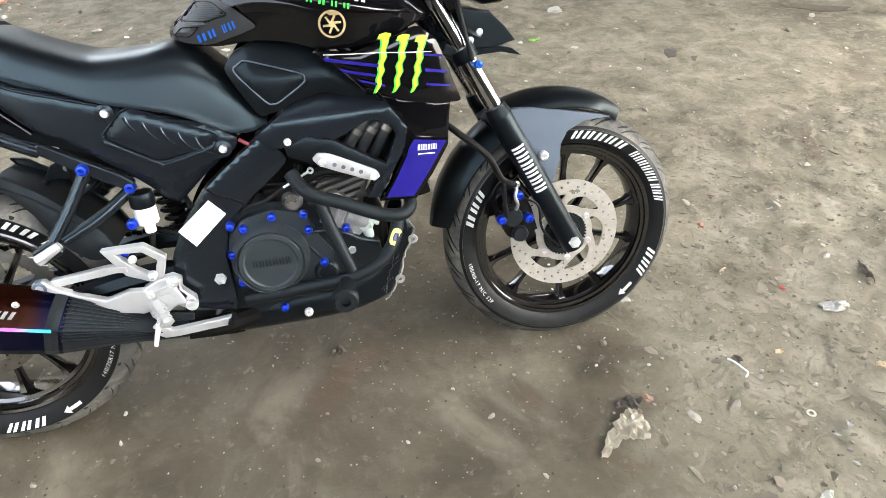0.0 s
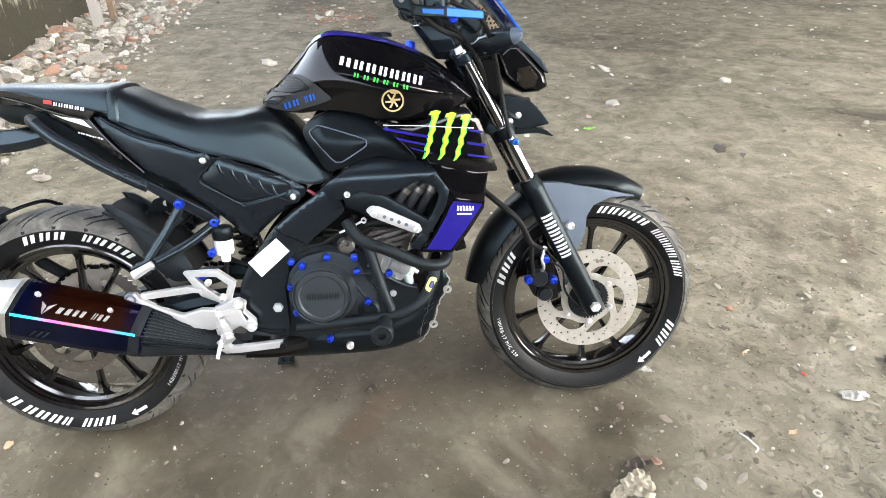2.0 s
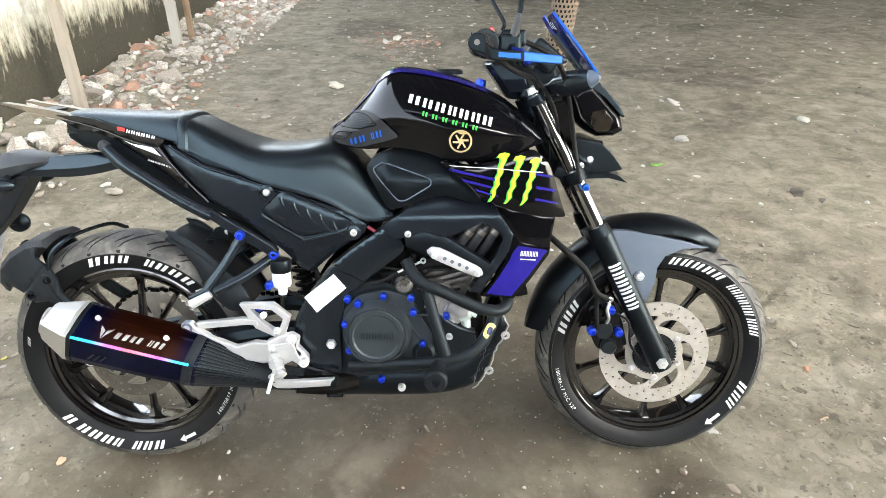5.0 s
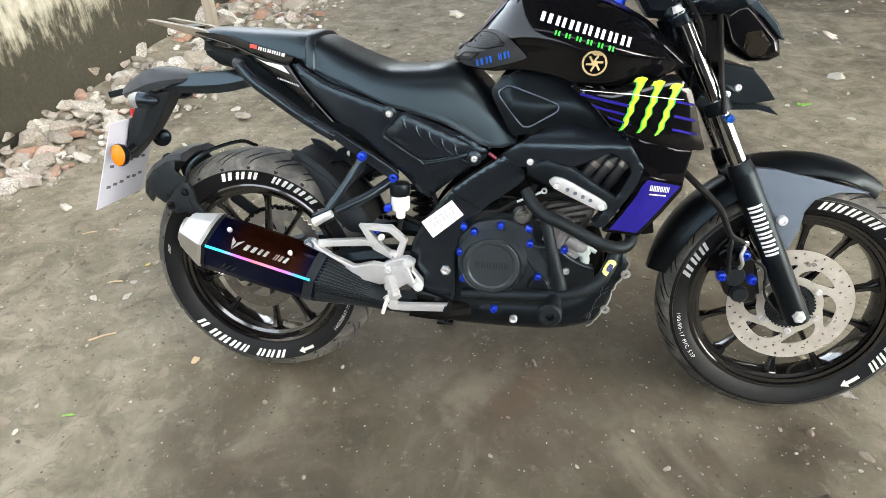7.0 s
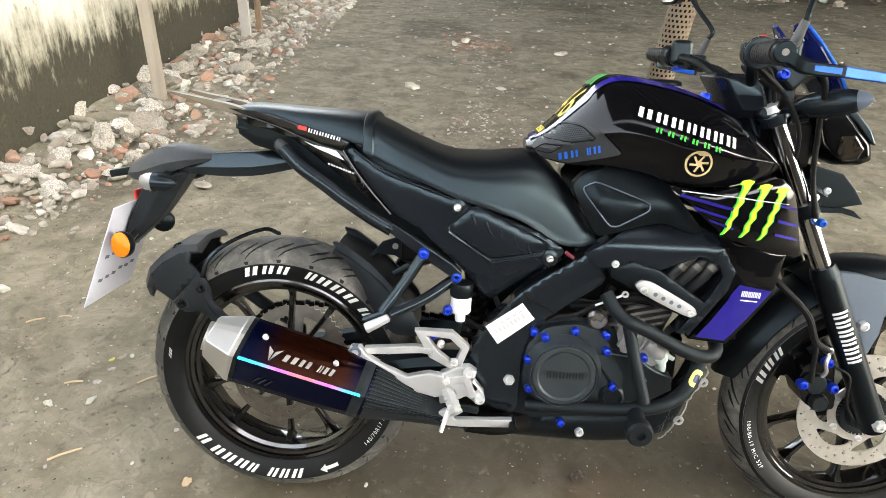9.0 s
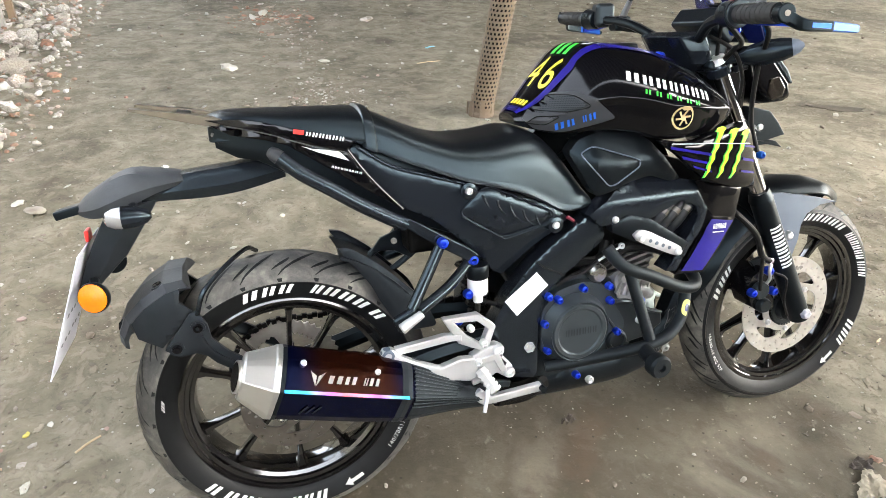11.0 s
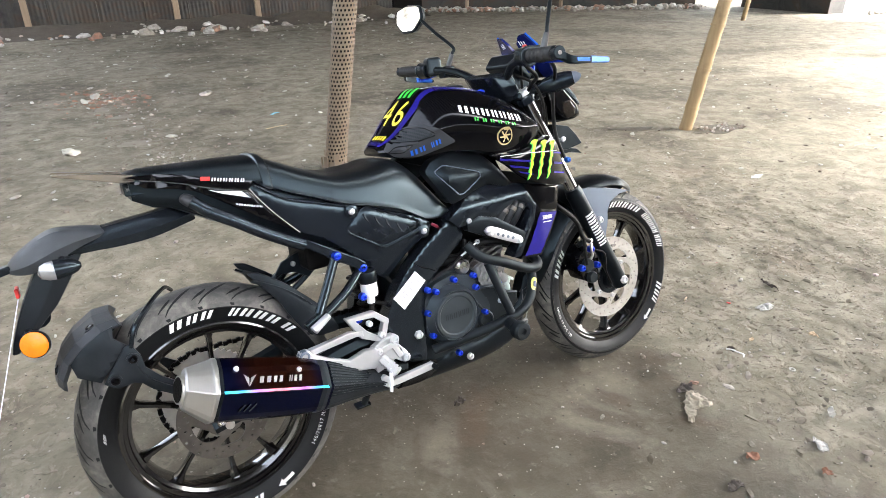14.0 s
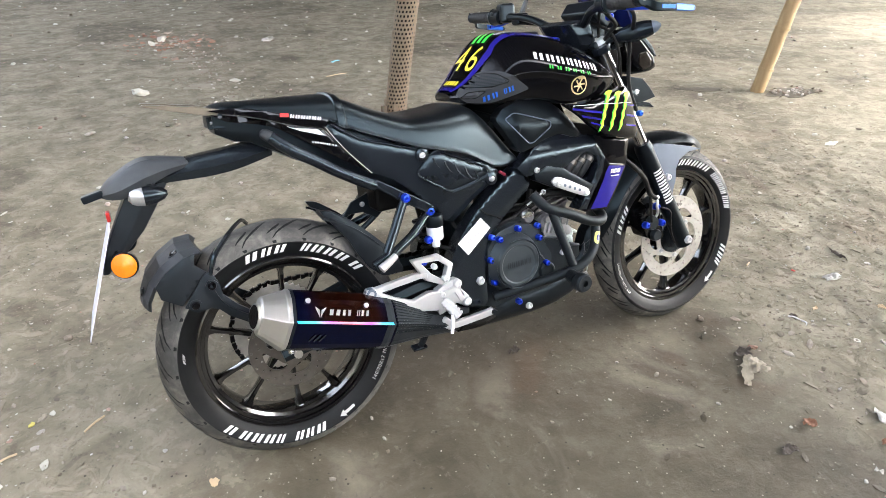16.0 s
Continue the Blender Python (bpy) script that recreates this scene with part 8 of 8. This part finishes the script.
M_LEAFG = surface("green_leaf", (0.16, 0.38, 0.05), (0.25, 0.50, 0.08), 0.5, 0, 30, 0.1)
M_LEAFY = surface("yellow_leaf", (0.50, 0.42, 0.08), (0.60, 0.52, 0.12), 0.5, 0, 30, 0.1)
M_TAN = surface("tan_wood_chip", (0.45, 0.33, 0.20), (0.58, 0.44, 0.28), 0.6, 0, 30, 0.1)
M_CYAN = surface("blue_plastic_scrap", (0.15, 0.45, 0.60), (0.25, 0.55, 0.70), 0.4, 0, 30, 0.1)
M_CHAR = surface("dark_scrap", (0.035, 0.028, 0.024), (0.09, 0.07, 0.055), 0.7, 0, 40, 0.3)
M_STAIN = surface("oil_stained_earth", (0.035, 0.030, 0.026), (0.075, 0.064, 0.052), 0.55, 0, 20, 0.5, 0.004, fine=90)
M_SCRAP = surface("grey_plastic_scrap", (0.34, 0.33, 0.30), (0.50, 0.48, 0.45), 0.35, 0, 30, 0.2)
# the crumpled scrap with its tail
flake("paper_scrap", 1.375, -.360, .060, M_LEAFDRY, "crumpled pale paper scrap on the earth", 3, .8, .004, .012)
flake("paper_scrap", 1.310, -.388, .058, M_LEAFDRY, "twisted tail of torn paper", 5, .30, .004, .010)
flake("card_scrap", 1.395, -.300, .040, M_CHAR, "brown flat scrap on the earth", 9, .7, .004, .008)
flake("plastic_scrap", 2.10, -.130, .060, M_SCRAP, "clear crumpled plastic scrap on the earth", 12, .45, .004, .016)
flake("plastic_scrap", 1.55, .050, .020, M_SCRAP, "small clear plastic bit by the tyre", 15, .8, .004, .010)
flake("scrap", .725, .055, .026, M_CHAR, "dark crumpled scrap under the engine", 17, .6, .005, .020)
flake("wood_disc", -.255, -.040, .017, M_TAN, "round tan chip on the earth", 21, .95, .004, .001)
flake("paper_scrap", -.755, .200, .020, M_PAPER, "torn white paper scrap", 23, .6, .004, .006)
flake("paper_scrap", -.645, .224, .022, M_PAPER, "torn white paper triangle", 24, .5, .004, .006)
flake("dry_leaf", -.68, .412, .014, M_LEAFY, "yellow leaf on the earth", 26, .7, .003, .003, "leaf")
flake("dry_leaf", -.655, .425, .022, M_LEAFDRY, "pale withered leaf on the earth", 27, .5, .003, .004, "leaf")
flake("dry_leaf", -.50, -.285, .022, M_LEAFG, "green blade of leaf on the earth", 29, .22, .003, .004, "leaf")
flake("dry_leaf", 2.035, 2.165, .040, M_LEAFG, "fresh green leaf on the floor", 31, .5, .003, .008, "leaf")
flake("plastic_scrap", 1.61, 4.40, .070, M_CYAN, "light blue plastic scrap on the floor", 33, .35, .003, .010)
flake("plastic_scrap", 3.59, .89, .075, M_PAPER, "white plastic scrap on the floor", 35, .45, .003, .004)
flake("oil_stain", 2.64, 1.755, .085, M_STAIN, "round dark oil spot on the earth", 37, .55, .0035, .0, "stain")
flake("oil_stain", 2.72, 1.66, .035, M_STAIN, "small dark oil spot on the earth", 38, .55, .0035, .0, "stain")
M_BRICKY = surface("reddish_brick_bit", (0.20, 0.095, 0.060), (0.32, 0.17, 0.11), 0.85, 0, 40, 0.5, 0.003)
M_DAMPSHADE = surface("damp_and_shaded_earth", (0.075, 0.062, 0.046), (0.14, 0.118, 0.088), 0.7, 0, 12, 0.6, 0.006, fine=60)
flake("damp_shade_patch", 4.40, 1.78, .26, M_DAMPSHADE, "damp dark earth at the foot of a bamboo post", 61, .55, .0035, .0, "stain")
# this dark patch paints the soft shadow that the bamboo post casts
flake("damp_shade_patch", 3.85, 2.15, .24, M_DAMPSHADE, "soft shadow of a bamboo post painted as dark earth", 62, .30, .0035, .0, "stain")
M_LIME = surface("crushed_pale_mortar", (0.17, 0.150, 0.113), (0.33, 0.30, 0.24), 0.9, 0, 9, 0.6, 0.004, fine=60)
for k, (x, y, size) in enumerate(((.36, 4.05, .15), (.44, 4.55, .12), (.40, 5.05, .13), (.30, 5.45, .14), (.52, 3.60, .09))):
    flake("mortar_patch", x, y, size, M_LIME, "pale crushed mortar trodden into the earth", 81 + k, .62, .0035, .0012, "stain")
chips = Field()
for k in range(170):
    x, y = rnd.gauss(.38, .22), rnd.gauss(6.0, .32)
    chips.rock((x, y, ground_z(x, y) + .004), rnd.choice((.010, .014, .018, .026, .040)), 83000 + k, .35)
M_BRICK = stone_material("brick_crumbs", [(0.0, (0.28, 0.13, 0.085)), (0.5, (0.36, 0.20, 0.14)), (0.8, (0.44, 0.36, 0.29)), (1.0, (0.62, 0.58, 0.52))])
tagged(chips.done("brick_crumbs", M_BRICK), "reddish brick crumbs scattered on the floor", "litter", kind="stuff")
for k, (name, x, y, size, mt, words, asp) in enumerate((("stone_shard", 1.68, -.63, .026, M_PAPER, "pale stone shard on the loose soil", .55), ("stone_shard", 1.51, -.69, .034, M_SCRAP, "flat grey stone shard on the soil", .55),
                                                        ("wood_chunk", 1.30, -.61, .030, M_BRICKY, "reddish broken chunk on the soil", .6), ("dark_chip", 1.16, -.655, .034, M_CHAR, "dark flat chip on the earth", .45),
                                                        ("paper_scrap", 1.30, -.81, .013, M_PAPER, "small white torn triangle on the earth", .7), ("bark_strip", 2.30, -.02, .060, M_CHAR, "dark strip of bark on the soil", .22),
                                                        ("wood_chunk", 1.42, -.76, .020, M_BRICKY, "reddish lump on the soil", .8), ("stone_shard", 1.86, -.48, .022, M_PAPER, "small pale shard on the soil", .6))):
    flake(name, x, y, size, mt, words, 101 + k, asp, .005, .012, "litter")
bed = Field()
for k in range(70):
    a, d = rnd.uniform(0, 6.3), rnd.random() ** .6
    bed.rock((4.42 + .25 * d * math.cos(a), 1.76 + .14 * d * math.sin(a), .008), rnd.choice((.006, .009, .013, .018)), 61000 + k, .6)
tagged(bed.done("gravel", M_GRIT), "loose gravel at the foot of a bamboo post", "gravel", kind="stuff")
for k, (x, y, s) in enumerate(((-.93, 1.80, .042), (-1.02, 1.90, .026), (-.076, 4.0, .06), (-.45, 3.13, .04), (.31, 6.1, .07), (.20, 5.9, .05), (1.447, -.293, .016), (2.32, 2.60, .045), (2.54, 3.43, .05), (1.96, .325, .014), (3.30, 3.0, .05), (.64, 4.06, .05), (1.30, 5.6, .08), (-1.27, .76, .03))):
    b2 = bmesh.new()
    rock(b2, (x, y, s * .22), s, 700 + k, .45, 2)
    tagged(part("stone", b2, M_PAPER if k % 3 else M_STONE, None, smooth=False), "pale flat stone lying on the earth", "stone", "stones on the floor")
for k, (x, y, a, L) in enumerate(((-.734, .294, .3, .05), (-.264, .376, .15, .05), (-1.04, .596, .5, .06), (-.52, .33, .7, .07), (-.60, .02, .6, .08), (1.9, .1, .4, .03), (-.95, .62, .1, .04), (1.45, 3.9, .2, .2))):
    d = Vector((math.cos(a), math.sin(a), 0)) * L / 2
    c = Vector((x, y, ground_z(x, y) + .003))
    tagged(part("stick", tube([c - d, c + Vector((0, 0, .003)), c + d], .003, sides=6), M_TAN, None), "short pale dry stick on the earth", "stick", "sticks on the floor")
wire = tube([(1.700, -.235, .012), (1.706, -.255, .018), (1.718, -.272, .012), (1.722, -.290, .012), (1.710, -.300, .010)], .0026, sides=6)
tagged(part("wire_hook", wire, M_WHITE, None), "bent white wire on the earth", "wire")
flake("dark_scrap", 1.725, -.238, .018, M_CHAR, "dark grey crumb beside a wire", 41, .8, .004, .012)
flake("wood_chip", 1.855, -.235, .016, M_TAN, "small tan wood chip", 43, .5, .004, .004)
flake("wood_chip", 2.06, -.355, .024, M_TAN, "broken tan chip on the earth", 45, .45, .004, .012)
tagged(part("washer", lathe([(.006, 0), (.011, 0), (.011, .003), (.006, .003)], (0, 0, 0), 16, closed=True), M_PAPER, None), "small pale ring washer on the earth", "washer").matrix_world = pose(1.80, -.43, ground_z(1.8, -.43) + .004, 90, 0, 0)
flake("red_scrap", 2.02, -.02, .009, M_RED, "tiny red plastic bit on the earth", 47, .6, .004, .004)
